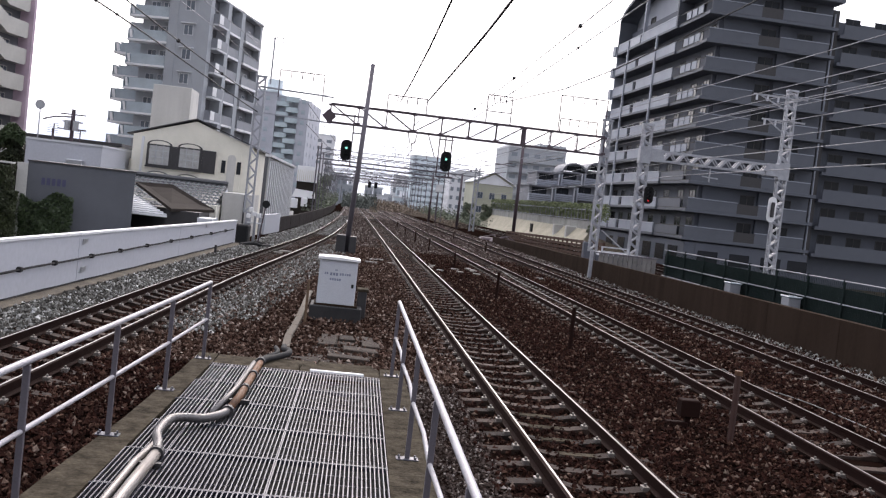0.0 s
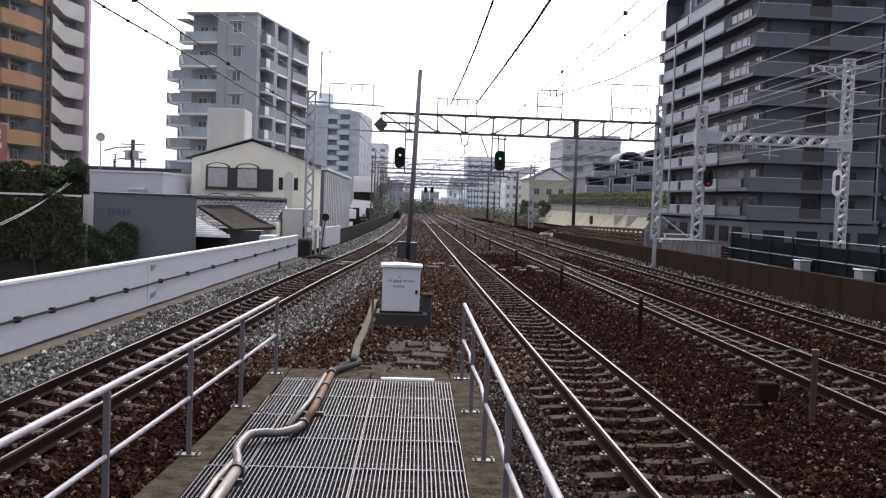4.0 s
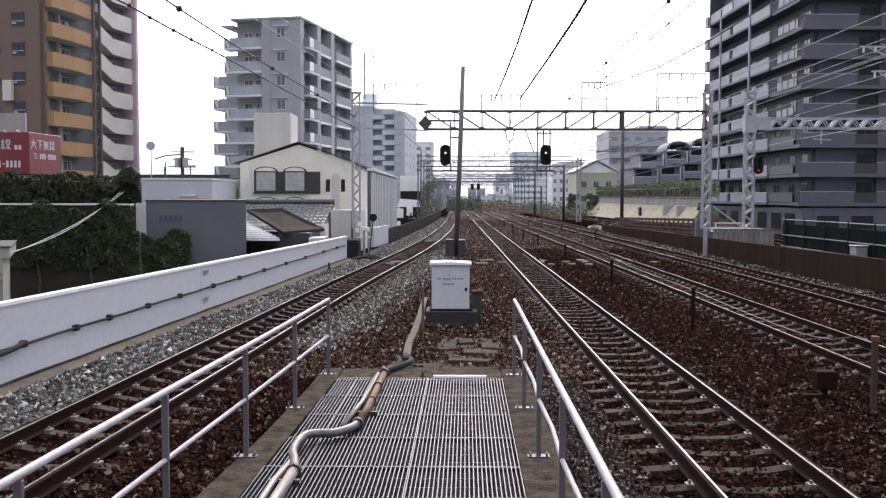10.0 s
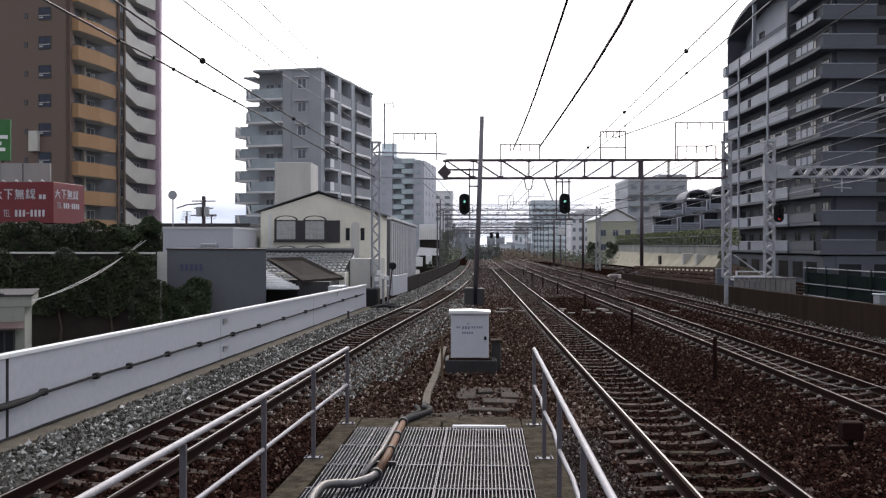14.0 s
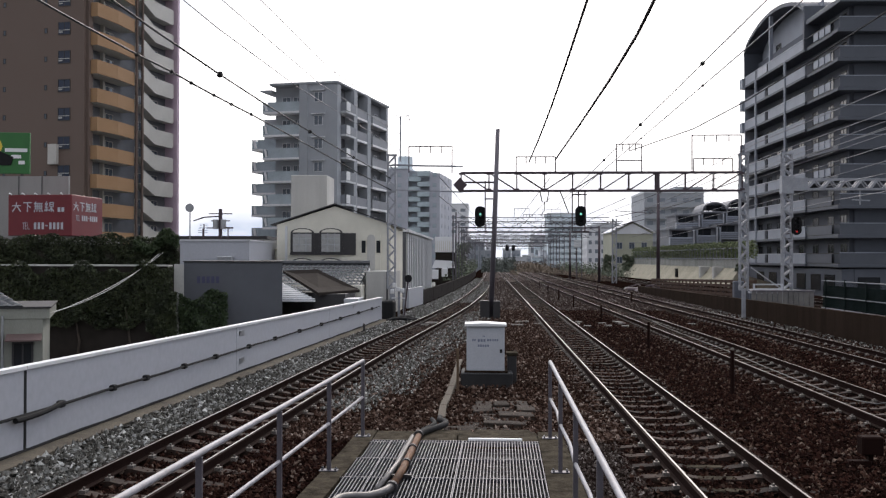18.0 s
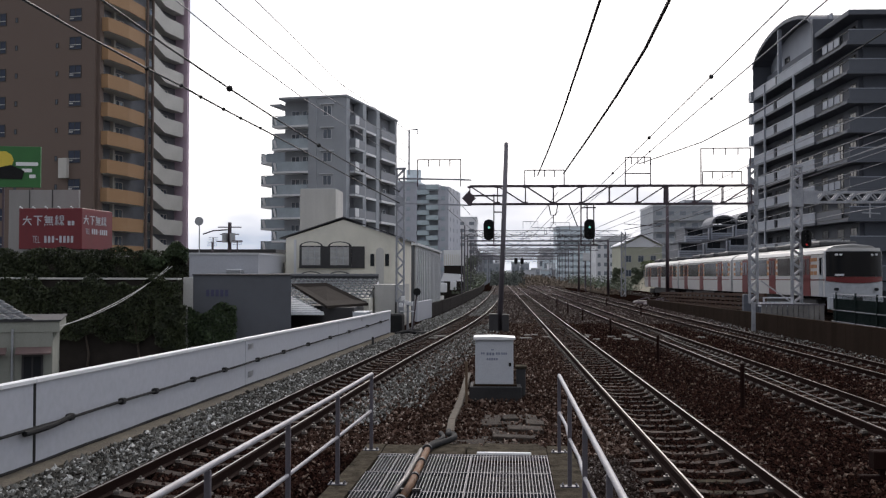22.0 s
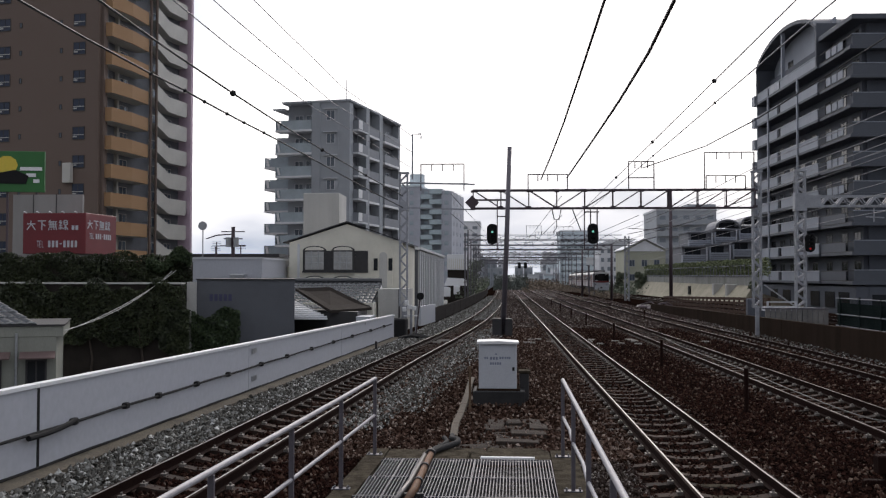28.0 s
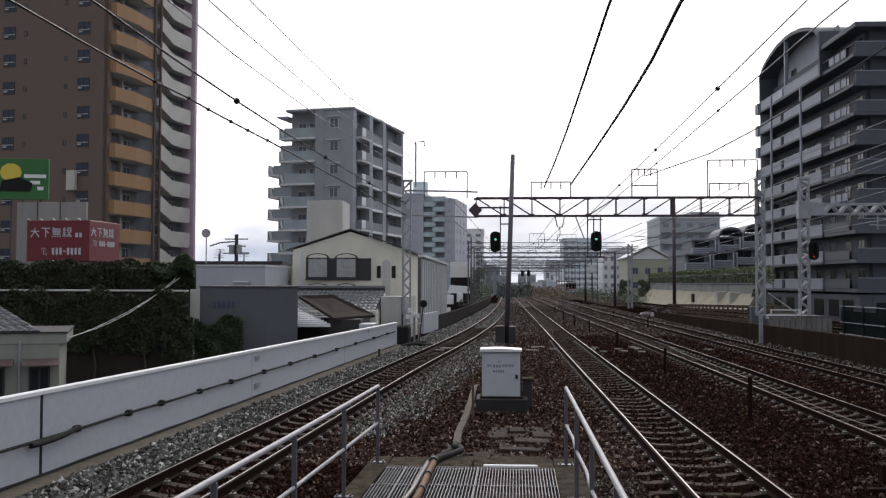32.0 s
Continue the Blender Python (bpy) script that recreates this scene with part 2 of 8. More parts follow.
M_IVY = mat("ivy_leaf", (0.044, 0.054, 0.021), 0.65, scale=1.0, tint=(0.011, 0.016, 0.008), var=0.4, island=0.5)
M_LEAF = mat("shrub_leaf", (0.046, 0.068, 0.027), 0.6, scale=1.5, tint=(0.03, 0.05, 0.02), var=0.4, island=0.5)
M_BARK = mat("bark", (0.06, 0.045, 0.035), 0.9, scale=4)
# distant weeds only: paled to put haze into the colour
M_DRYGRASS = mat("hazy_dry_grass", (0.19, 0.15, 0.11), 0.9, scale=1.5, tint=(0.11, 0.083, 0.065), var=0.4, island=0.4)
M_TRAIN = mat("off_white_train_paint", (0.55, 0.54, 0.53), 0.4, scale=0.8, var=0.1, bump=0.02)
M_TRAIN_RED = mat("red_train_paint", (0.14, 0.011, 0.011), 0.4, scale=1, var=0.1, bump=0.02)
M_TRAIN_ORANGE = mat("orange_train_stripe", (0.45, 0.2, 0.07), 0.45, var=0.1, bump=0.02)
M_TRAIN_GEAR = mat("train_roof_gear", (0.045, 0.045, 0.048), 0.6, var=0.3)
M_TRAIN_GLASS = mat("brown_tinted_glass", (0.055, 0.04, 0.034), 0.12, var=0.3, scale=1.2, bump=0, spec=0.5)
M_TRAIN_DOORGLASS = mat("red_door_glass", (0.05, 0.016, 0.014), 0.15, var=0.2, bump=0, spec=0.5)
M_TRAIN_GREY = mat("train_pale_grey", (0.42, 0.44, 0.47), 0.6, var=0.2)
M_TRAIN_DARK = mat("train_underframe", (0.03, 0.03, 0.032), 0.7)
M_SIGNPANEL = mat("weathered_sign_panel", (0.28, 0.27, 0.26), 0.8, scale=0.4, var=0.3, streak=True)
M_GREENFENCE = mat("green_mesh_fence", (0.018, 0.026, 0.0255), 0.9, scale=1, var=0.4, spec=0.05, tint=(0.006, 0.012, 0.011))
M_TERRACE = mat("pale_terrace_front", (0.52, 0.53, 0.57), 0.7, scale=0.5, var=0.2)
M_BALC_GREY = mat("grey_balcony_panel", (0.24, 0.25, 0.275), 0.6, scale=0.5, var=0.15, bump=0.03)
# far facades and glass: distance haze is painted into these pale colours
M_FAR = mat("haze_pale_facade", (0.76, 0.76, 0.78), 0.85, scale=0.2, var=0.2)
M_FAR_BLUE = mat("haze_pale_blue_facade", (0.66, 0.73, 0.77), 0.85, scale=0.2, var=0.2)
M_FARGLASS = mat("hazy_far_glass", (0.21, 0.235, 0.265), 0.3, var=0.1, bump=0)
M_CURTAIN = mat("curtained_glass", (0.4, 0.4, 0.39), 0.25, var=0.3, scale=3, bump=0)
M_HEDGE = mat("clipped_hedge_leaf", (0.14, 0.165, 0.075), 0.7, scale=1.5, tint=(0.06, 0.075, 0.035), var=0.4, island=0.4)
# far leaves: greyed and paled in the colour to stand for haze
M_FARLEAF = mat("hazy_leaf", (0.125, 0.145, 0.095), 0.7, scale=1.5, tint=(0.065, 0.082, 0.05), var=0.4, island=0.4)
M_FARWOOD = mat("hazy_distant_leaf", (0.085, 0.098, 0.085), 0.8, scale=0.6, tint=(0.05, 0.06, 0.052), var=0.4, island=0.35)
M_OLIVE = mat("olive_yellow_wall", (0.42, 0.42, 0.33), 0.85, scale=0.3, var=0.2)


# ---- mesh building ----
class Shape:
    """Collects vertices and faces of one part."""

    def __init__(self):
        self.v, self.f, self.k = [], [], []

    def add(self, verts, faces, k=0):
        o = len(self.v)
        self.v += [tuple(p) for p in verts]
        self.f += [tuple(i + o for i in f) for f in faces]
        self.k += [k] * len(faces)
        return self

    def box(self, x0, x1, y0, y1, z0, z1, k=0, m=None, bevel=0.0):
        if bevel:
            b, pts, hull = bevel, [], bmesh.new()
            for x, sx in ((x0, 1), (x1, -1)):
                for y, sy in ((y0, 1), (y1, -1)):
                    for z, sz in ((z0, 1), (z1, -1)):
                        pts += [(x, y + sy * b, z + sz * b), (x + sx * b, y, z + sz * b), (x + sx * b, y + sy * b, z)]
            for p in pts:
                hull.verts.new(p)
            bmesh.ops.convex_hull(hull, input=hull.verts)
            bmesh.ops.dissolve_limit(hull, angle_limit=0.02, verts=hull.verts, edges=hull.edges)
            hull.verts.index_update()
            v = [w.co.copy() for w in hull.verts]
            f = [[w.index for w in face.verts] for face in hull.faces]
            hull.free()
        else:
            v = [Vector((x, y, z)) for x in (x0, x1) for y in (y0, y1) for z in (z0, z1)]
            f = [(0, 1, 3, 2), (4, 6, 7, 5), (0, 4, 5, 1), (2, 3, 7, 6), (0, 2, 6, 4), (1, 5, 7, 3)]
        if m is not None:
            v = [m @ p for p in v]
        return self.add(v, f, k)

    def prism(self, outline, y0, y1, k=0, axis="y"):
        """A flat outline of (a, z) pushed along an axis: y (a is x) or x (a is y) or z (a, b)."""
        n = len(outline)
        put = {"y": lambda a, b, c: (a, c, b), "x": lambda a, b, c: (c, a, b), "z": lambda a, b, c: (a, b, c)}[axis]
        v = [put(a, b, y0) for a, b in outline] + [put(a, b, y1) for a, b in outline]
        f = [tuple(range(n)), tuple(range(2 * n - 1, n - 1, -1))] + [(i, i + n, (i + 1) % n + n, (i + 1) % n) for i in range(n)]
        return self.add(v, f, k)

    def tube(self, pts, r, n=6, k=0, cap=True, turn=0.0):
        pts = [Vector(p) for p in pts]
        rings = []
        for i, p in enumerate(pts):
            d = (pts[min(i + 1, len(pts) - 1)] - pts[max(i - 1, 0)]).normalized()
            side = d.cross(Vector((0, 0, 1)) if abs(d.z) < 0.95 else Vector((0, 1, 0))).normalized()
            up = side.cross(d)
            rad = r[i] if isinstance(r, (list, tuple)) else r
            rings.append([p + (side * math.cos(a) + up * math.sin(a)) * rad for a in [turn + 2 * math.pi * j / n for j in range(n)]])
        v = [q for ring in rings for q in ring]
        f = []
        for i in range(len(pts) - 1):
            f += [(i * n + j, i * n + (j + 1) % n, (i + 1) * n + (j + 1) % n, (i + 1) * n + j) for j in range(n)]
        if cap:
            f += [tuple(range(n - 1, -1, -1)), tuple(range((len(pts) - 1) * n, len(pts) * n))]
        return self.add(v, f, k)

    def bar(self, p, q, w, k=0):
        return self.tube([p, q], w * 0.7071, 4, k, turn=math.pi / 4)

    def disc(self, c, r, depth, axis="y", n=16, k=0):
        c = Vector(c)
        d = {"x": Vector((1, 0, 0)), "y": Vector((0, 1, 0)), "z": Vector((0, 0, 1))}[axis] * depth / 2
        return self.tube([c - d, c + d], r, n, k)


def mesh(shape, mats, smooth=False):
    me = bpy.data.meshes.new("mesh")
    me.from_pydata(shape.v, [], shape.f)
    for m in mats if isinstance(mats, (list, tuple)) else [mats]:
        me.materials.append(m)
    if any(shape.k):
        me.polygons.foreach_set("material_index", shape.k)
    if smooth:
        me.polygons.foreach_set("use_smooth", [True] * len(me.polygons))
    bm = bmesh.new()
    bm.from_mesh(me)
    if len(bm.faces) < 30000:
        bmesh.ops.recalc_face_normals(bm, faces=bm.faces)
    bm.to_mesh(me)
    bm.free()
    return me


def part(name, shape, mats, parent, label="", smooth=False, at=None):
    ob = new(name, mesh(shape, mats, smooth) if isinstance(shape, Shape) else shape)
    ob.parent = parent
    if at is not None:
        ob.matrix_basis = at
    return tagged(ob, label)


def whole(name, shape, mats, label, category, group="", kind="", smooth=False, at=None):
    """A thing in one mesh."""
    ob = new(name, mesh(shape, mats, smooth) if isinstance(shape, Shape) else shape)
    if at is not None:
        ob.matrix_basis = at
    return tagged(ob, label, category, group, kind)


def thing(name, at, label, category, group="", kind=""):
    ob = new(name)
    ob.empty_display_size = 0.2
    ob.matrix_basis = at
    return tagged(ob, label, category, group, kind)


def spline(table, y):
    """A smooth line through (y, x) pairs."""
    for i in range(len(table) - 1):
        if y <= table[i + 1][0] or i == len(table) - 2:
            (y1, x1), (y2, x2) = table[i], table[i + 1]
            y0, x0 = table[max(i - 1, 0)]
            y3, x3 = table[min(i + 2, len(table) - 1)]
            s = (y - y1) / (y2 - y1)
            m1 = (x2 - x0) / (y2 - y0) * (y2 - y1)
            m2 = (x3 - x1) / (y3 - y1) * (y2 - y1)
            if s > 1:
                return x2 + m2 * (s - 1)
            return (2 * s**3 - 3 * s * s + 1) * x1 + (s**3 - 2 * s * s + s) * m1 + (3 * s * s - 2 * s**3) * x2 + (s**3 - s * s) * m2


def leaves(count, put, size, seed=1):
    """Many small leaf quads; put(rng) gives a place for each."""
    rng = np.random.default_rng(seed)
    c = put(rng, count)
    a, b = rng.normal(size=(count, 3)), rng.normal(size=(count, 3))
    a /= np.linalg.norm(a, axis=1)[:, None]
    b -= a * np.sum(a * b, axis=1)[:, None]
    b /= np.linalg.norm(b, axis=1)[:, None]
    s = size * rng.uniform(0.6, 1.3, (count, 1))
    v = np.stack([c - a * s, c + b * s * 0.55, c + a * s, c - b * s * 0.55], 1).reshape(-1, 3)
    me = bpy.data.meshes.new("leaves")
    me.from_pydata(v, [], np.arange(4 * count).reshape(-1, 4))
    return me


# ---- plan of the railway: centre lines as (y, x) ----
T1 = [(-15, -5.6), (0, -4.75), (12, -4.04), (27, -3.17), (45, -1.85), (60, -1.05), (80, -0.45), (100, -0.08), (125, 0.25), (150, 0.45), (200, 0.6), (260, 0.7)]
T2 = [(-15, 2.89), (12, 2.89), (50, 2.89), (110, 2.9), (200, 3.0), (420, 8.0)]
T3 = [(-15, 6.88), (25, 6.8), (50, 6.55), (114, 6.0), (200, 6.2), (420, 11.0)]
T4 = [(-15, 10.4), (25, 10.2), (45, 9.95), (70, 9.65), (120, 9.3), (200, 9.5), (420, 14.0)]
WALL_L = [(-15, -8.0), (0, -7.2), (12, -6.42), (17.4, -6.07), (22, -5.77), (31, -5.2), (41.75, -4.55), (52, -4.2), (57, -3.75), (80, -2.8), (123, -1.75), (200, -1.6), (420, 2.0)]
SIDE_X = 17.6                     # centre of the far line


def side_z(y):
    """Rail level of the far line, which falls away."""
    return float(np.interp(y, [-420, 45, 106, 220, 450], [0.75, 0.38, -0.06, -0.55, -1.0]))


def wall_top(y):
    return float(np.interp(y, [-15, 25, 77], [1.1, 0.82, 0.32]))


STREET = -2.6                     # street level beside the embankment

# ---- ground ----
g = Shape()
g.box(-2500, 2500, -2500, 3500, STREET - 1.0, STREET)
whole("ground", g, M_EARTH, "grey street ground below the railway embankment", "ground", kind="structure")


def strip(name, left, right, y0, y1, z, mats, label, step=2.0, down=STREET):
    """A bank between two lines, with a level top and sides."""
    s, ys = Shape(), []
    y = y0
    while y < y1:
        ys.append(y)
        y += step if y < 150 else 15
    ys.append(y1)
    v = []
    for y in ys:
        zz = z(y) if callable(z) else z
        v += [(left(y), y, down), (left(y), y, zz), (right(y), y, zz), (right(y), y, down)]
    f = []
    for i in range(len(ys) - 1):
        a = i * 4
        f += [(a, a + 1, a + 5, a + 4), (a + 1, a + 2, a + 6, a + 5), (a + 2, a + 3, a + 7, a + 6)]
    f += [(0, 3, 2, 1), (len(v) - 4, len(v) - 3, len(v) - 2, len(v) - 1)]
    s.add(v, f)
    return whole(name, s, mats, label, "embankment", kind="structure")


BED = -0.21
strip("track_bed", lambda y: spline(WALL_L, y) - 0.25, lambda y: 12.2 if y < 80 else 13.0, -14, 420, BED, M_BED, "brown ballast bed under four railway tracks")
strip("side_bed", lambda y: 12.35 if y < 80 else 13.1, lambda y: 22.5, -420, 440, lambda y: side_z(y) - 0.2, M_BED, "brown ballast bed of the far line")


def line_at(table, y, off=0.0, z=0.0):
    x = spline(table, y)
    d = spline(table, y + 0.5) - spline(table, y - 0.5)
    n = Vector((1, -d, 0)).normalized()
    return Vector((x, y, z)) + n * off


RAIL = [(-0.063, -0.15), (0.063, -0.15), (0.063, -0.138), (0.012, -0.122), (0.010, -0.045), (0.033, -0.034), (0.033, -0.004), (-0.033, -0.004), (-0.033, -0.034), (-0.010, -0.045), (-0.012, -0.122), (-0.063, -0.138)]


def sweep(table, off, outline, y0, y1, zf=lambda y: 0.0, step=1.5):
    s, ys, y = Shape(), [], y0
    while y < y1:
        ys.append(y)
        y += step if y < 60 else 6 if y < 150 else 20
    ys.append(y1)
    n = len(outline)
    v = [line_at(table, y, off + a, zf(y) + b) for y in ys for a, b in outline]
    f = [(i * n + j, i * n + (j + 1) % n, (i + 1) * n + (j + 1) % n, (i + 1) * n + j) for i in range(len(ys) - 1) for j in range(n)]
    f += [tuple(range(n)), tuple(range((len(ys) - 1) * n, len(ys) * n))]
    return s.add(v, f)


SLEEPER = Shape().prism([(-1.0, 0), (1.0, 0), (1.0, 0.09), (0.62, 0.115), (0.42, 0.115), (0.25, 0.085), (-0.25, 0.085), (-0.42, 0.115), (-0.62, 0.115), (-1.0, 0.09)], -0.095, 0.095)
SLEEPER_MESH = mesh(SLEEPER, M_SLEEPER)
CLIPS = Shape()
for cx in (-0.566, 0.566):
    for dx in (-0.1, 0.1):
        CLIPS.box(cx + dx - 0.035, cx + dx + 0.035, -0.05, 0.05, 0.1, 0.15)
        CLIPS.tube([(cx + dx, 0, 0.14), (cx + dx, 0, 0.18)], 0.016, 6)
CLIP_MESH = mesh(CLIPS, M_CLIP)


def track(table, label, near, far, zf=lambda y: 0.0, gauge=1.067, first=-11.0, sleepers=M_SLEEPER, clips=True, start=-12, head=None):
    head = head or M_RAILTOP
    t = thing("railway_track", pose(0, 0, 0), label, "railway track", "railway tracks", "structure")
    for side in (-1, 1):
        off = side * (gauge / 2 + 0.0325)
        r = part("rail", sweep(table, off, RAIL, start, far, zf), M_RAIL, t, "rust-brown steel rail")
        part("rail_head", sweep(table, off, [(-0.011 - 0.014 * side, -0.006), (0.011 - 0.014 * side, -0.006), (0.011 - 0.014 * side, 0.0), (-0.011 - 0.014 * side, 0.0)], start, far, zf), head, r, "worn running surface")
    y, rng, rest = first, random.Random(5), Shape()
    while y < min(far, 170):
        d = spline(table, y + 0.5) - spline(table, y - 0.5)
        m = Matrix.Translation(line_at(table, y, 0, zf(y) - 0.262 + rng.uniform(-0.006, 0.006))) @ Matrix.Rotation(-math.atan(d) + rng.uniform(-0.01, 0.01), 4, "Z")
        if y < near:
            sl = part("sleeper", SLEEPER_MESH, None, t, at=m)
            if clips and y < 45:
                part("rail_fastening", CLIP_MESH, None, sl)
        else:
            rest.add([m @ Vector(p) for p in SLEEPER.v], SLEEPER.f)
        y += 0.64
    if rest.v:
        tagged(part("far_sleepers", rest, sleepers, t), kind="stuff")
    return t


track(T1, "curving railway track with concrete sleepers beside the white wall", 100, 196)
t2 = track(T2, "straight railway track with shiny rails and concrete sleepers", 100, 196)
for k, x0, x1 in ((37, 2.62, 3.06), (36, 2.62, 3.08), (35, 2.66, 3.05), (34, 2.74, 3.18)):
    part("worn_patch", Shape().box(x0, x1, 0.64 * k - 11.075, 0.64 * k - 10.925, -0.178, -0.168), M_CONC, t2, "pale worn patch on a sleeper")
track(T3, "railway track with dark rails in brown ballast", 80, 196, head=M_RAILDULL)
track(T4, "railway track with dark rails beside the low wall", 80, 196, head=M_RAILDULL)
track([(-420, SIDE_X), (100, SIDE_X), (250, SIDE_X), (440, SIDE_X + 2)], "railway track of the far line on the raised bed", 0, 440, side_z, 1.435, clips=False, start=-410)

# ---- loose stones ----


def stones(name, count, place, size, material, label, seed):
    rng = np.random.default_rng(seed)
    base = np.array([(1, 0, 0), (-1, 0, 0), (0, 1, 0), (0, -1, 0), (0, 0, 1), (0, 0, -0.6)], float)
    faces = np.array([(0, 2, 4), (2, 1, 4), (1, 3, 4), (3, 0, 4), (2, 0, 5), (1, 2, 5), (3, 1, 5), (0, 3, 5)])
    c = place(rng, count)
    n = len(c)
    v = base[None] * rng.uniform(0.5, 1.25, (n, 6, 1)) * (size * rng.uniform(0.6, 1.4, (n, 1, 1))) * rng.uniform(0.6, 1.2, (n, 1, 3))
    a, b = rng.uniform(0, 6.28, n), rng.uniform(-0.7, 0.7, n)
    y = v[..., 1] * np.cos(b)[:, None] - v[..., 2] * np.sin(b)[:, None]
    z = v[..., 1] * np.sin(b)[:, None] + v[..., 2] * np.cos(b)[:, None]
    x = v[..., 0] * np.cos(a)[:, None] - y * np.sin(a)[:, None]
    y = v[..., 0] * np.sin(a)[:, None] + y * np.cos(a)[:, None]
    v = np.stack([x, y, z], -1) + c[:, None]
    f = (faces[None] + 6 * np.arange(n)[:, None, None]).reshape(-1, 3)
    me = bpy.data.meshes.new("stones")
    me.from_pydata(v.reshape(-1, 3), [], f)
    me.materials.append(material)
    return whole(name, me, None, label, "ballast", kind="stuff")


def between(x0, x1, y0, y1, z, lift=0.05, power=1.8):
    def place(rng, n):
        y = y0 + (y1 - y0) * rng.uniform(0, 1, n) ** power
        lo = np.array([x0(v) if callable(x0) else x0 for v in y])
        hi = np.array([x1(v) if callable(x1) else x1 for v in y])
        x = lo + (hi - lo) * rng.uniform(0, 1, n)
        return np.stack([x, y, z + rng.uniform(-0.02, lift, n)], 1)
    return place


stones("island_ballast", 35200, between(lambda y: spline(T1, y) + 0.75, 2.2, 14.2, 60, BED, 0.08), 0.036, M_TAN_BALLAST, "loose rust-brown ballast stones on the island between tracks", 1)
stones("middle_ballast", 38400, between(3.6, lambda y: spline(T3, y) - 0.7, 7, 60, BED, 0.07), 0.034, M_BALLAST, "loose dark brown ballast stones between tracks", 2)
stones("outer_ballast", 22400, between(lambda y: spline(T3, y) + 0.7, 12.0, 14, 80, BED, 0.05), 0.037, M_BALLAST, "loose brown ballast stones beside the low wall", 3)
stones("crib_ballast", 24000, between(1.75, 4.0, 7, 55, BED + 0.004, 0.04), 0.032, M_BALLAST, "dark brown ballast stones between concrete sleepers", 4)
stones("curve_ballast", 20800, between(lambda y: spline(T1, y) - 1.1, lambda y: spline(T1, y) + 1.1, 7, 60, BED + 0.004, 0.04), 0.032, M_BALLAST, "dark brown ballast stones under the curving track", 5)
stones("edge_ballast", 7000, between(1.08, 1.9, 7, 14.4, BED, 0.06, 1.2), 0.023, M_MID_BALLAST, "grey-brown ballast stones beside the platform end", 8)
stones("edge_ballast", 6400, between(lambda y: spline(T1, y) + 0.7, lambda y: -2.3 + (y - 7) * 0.035, 7, 14.4, BED, 0.06, 1.2), 0.037, M_BALLAST, "brown ballast stones beside the platform end", 9)
stones("rear_ballast", 9000, between(-7, 12, -12, 8, BED, 0.06, 1.0), 0.034, M_BALLAST, "brown ballast stones beside the platform", 14)
stones("pale_ballast", 27200, between(lambda y: spline(WALL_L, y) + 0.45, lambda y: spline(T1, y) - 0.8, 8, 60, BED, 0.1), 0.041, M_GREY_BALLAST, "loose pale grey ballast stones along the white wall", 6)
stones("pale_ballast_patch", 6720, between(lambda y: spline(T1, y) + 0.8, lambda y: spline(T1, y) + 1.7, 17, 48, BED + 0.02, 0.06, 1.3), 0.04, M_GREY_BALLAST, "pale grey ballast stones spilled beside the curving track", 7)

# stones farther off take a paler tone that stands in for haze
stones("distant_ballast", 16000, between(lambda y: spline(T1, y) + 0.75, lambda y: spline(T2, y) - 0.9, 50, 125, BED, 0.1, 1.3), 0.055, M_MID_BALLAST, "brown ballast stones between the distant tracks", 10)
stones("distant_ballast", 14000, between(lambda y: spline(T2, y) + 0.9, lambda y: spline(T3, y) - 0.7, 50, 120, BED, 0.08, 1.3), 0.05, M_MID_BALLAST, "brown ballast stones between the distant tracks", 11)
stones("distant_ballast", 9000, between(lambda y: spline(T1, y) - 1.7, lambda y: spline(T1, y) + 1.0, 58, 110, BED, 0.07, 1.3), 0.05, M_GREY_BALLAST, "pale ballast stones along the distant curve", 12)

stones("pale_ballast_patch", 2600, between(lambda y: spline(T1, y) + 1.2, lambda y: spline(T1, y) + 2.2, 19, 50, BED + 0.03, 0.06, 1.3), 0.038, M_GREY_BALLAST, "pale grey ballast stones scattered on the island", 16)
stones("outer_pale_ballast", 4200, between(lambda y: spline(T4, y) + 0.8, 12.05, 16, 60, BED + 0.02, 0.07, 1.2), 0.036, M_GREY_BALLAST, "pale grey ballast stones scattered along the outer track", 13)

# paler with distance, the haze being in the stone colours
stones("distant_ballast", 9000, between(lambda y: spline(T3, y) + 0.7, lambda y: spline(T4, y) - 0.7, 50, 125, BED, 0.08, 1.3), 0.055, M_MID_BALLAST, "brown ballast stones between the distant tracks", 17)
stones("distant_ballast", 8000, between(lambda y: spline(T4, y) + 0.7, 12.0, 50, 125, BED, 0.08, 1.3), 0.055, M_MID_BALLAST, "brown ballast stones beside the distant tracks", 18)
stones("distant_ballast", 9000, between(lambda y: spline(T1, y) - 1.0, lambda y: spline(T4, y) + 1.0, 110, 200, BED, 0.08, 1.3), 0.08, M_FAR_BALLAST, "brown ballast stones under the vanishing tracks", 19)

stones("distant_ballast", 11000, between(lambda y: spline(WALL_L, y) + 0.35, lambda y: spline(T1, y) - 0.7, 56, 125, BED, 0.1, 1.3), 0.055, M_GREY_BALLAST, "pale ballast stones along the distant dark wall", 20)

stones("outer_ballast", 15000, between(lambda y: spline(T3, y) + 0.8, 12.0, 13, 50, BED + 0.01, 0.06, 1.4), 0.045, M_BALLAST, "loose brown ballast stones beside the low wall", 23)
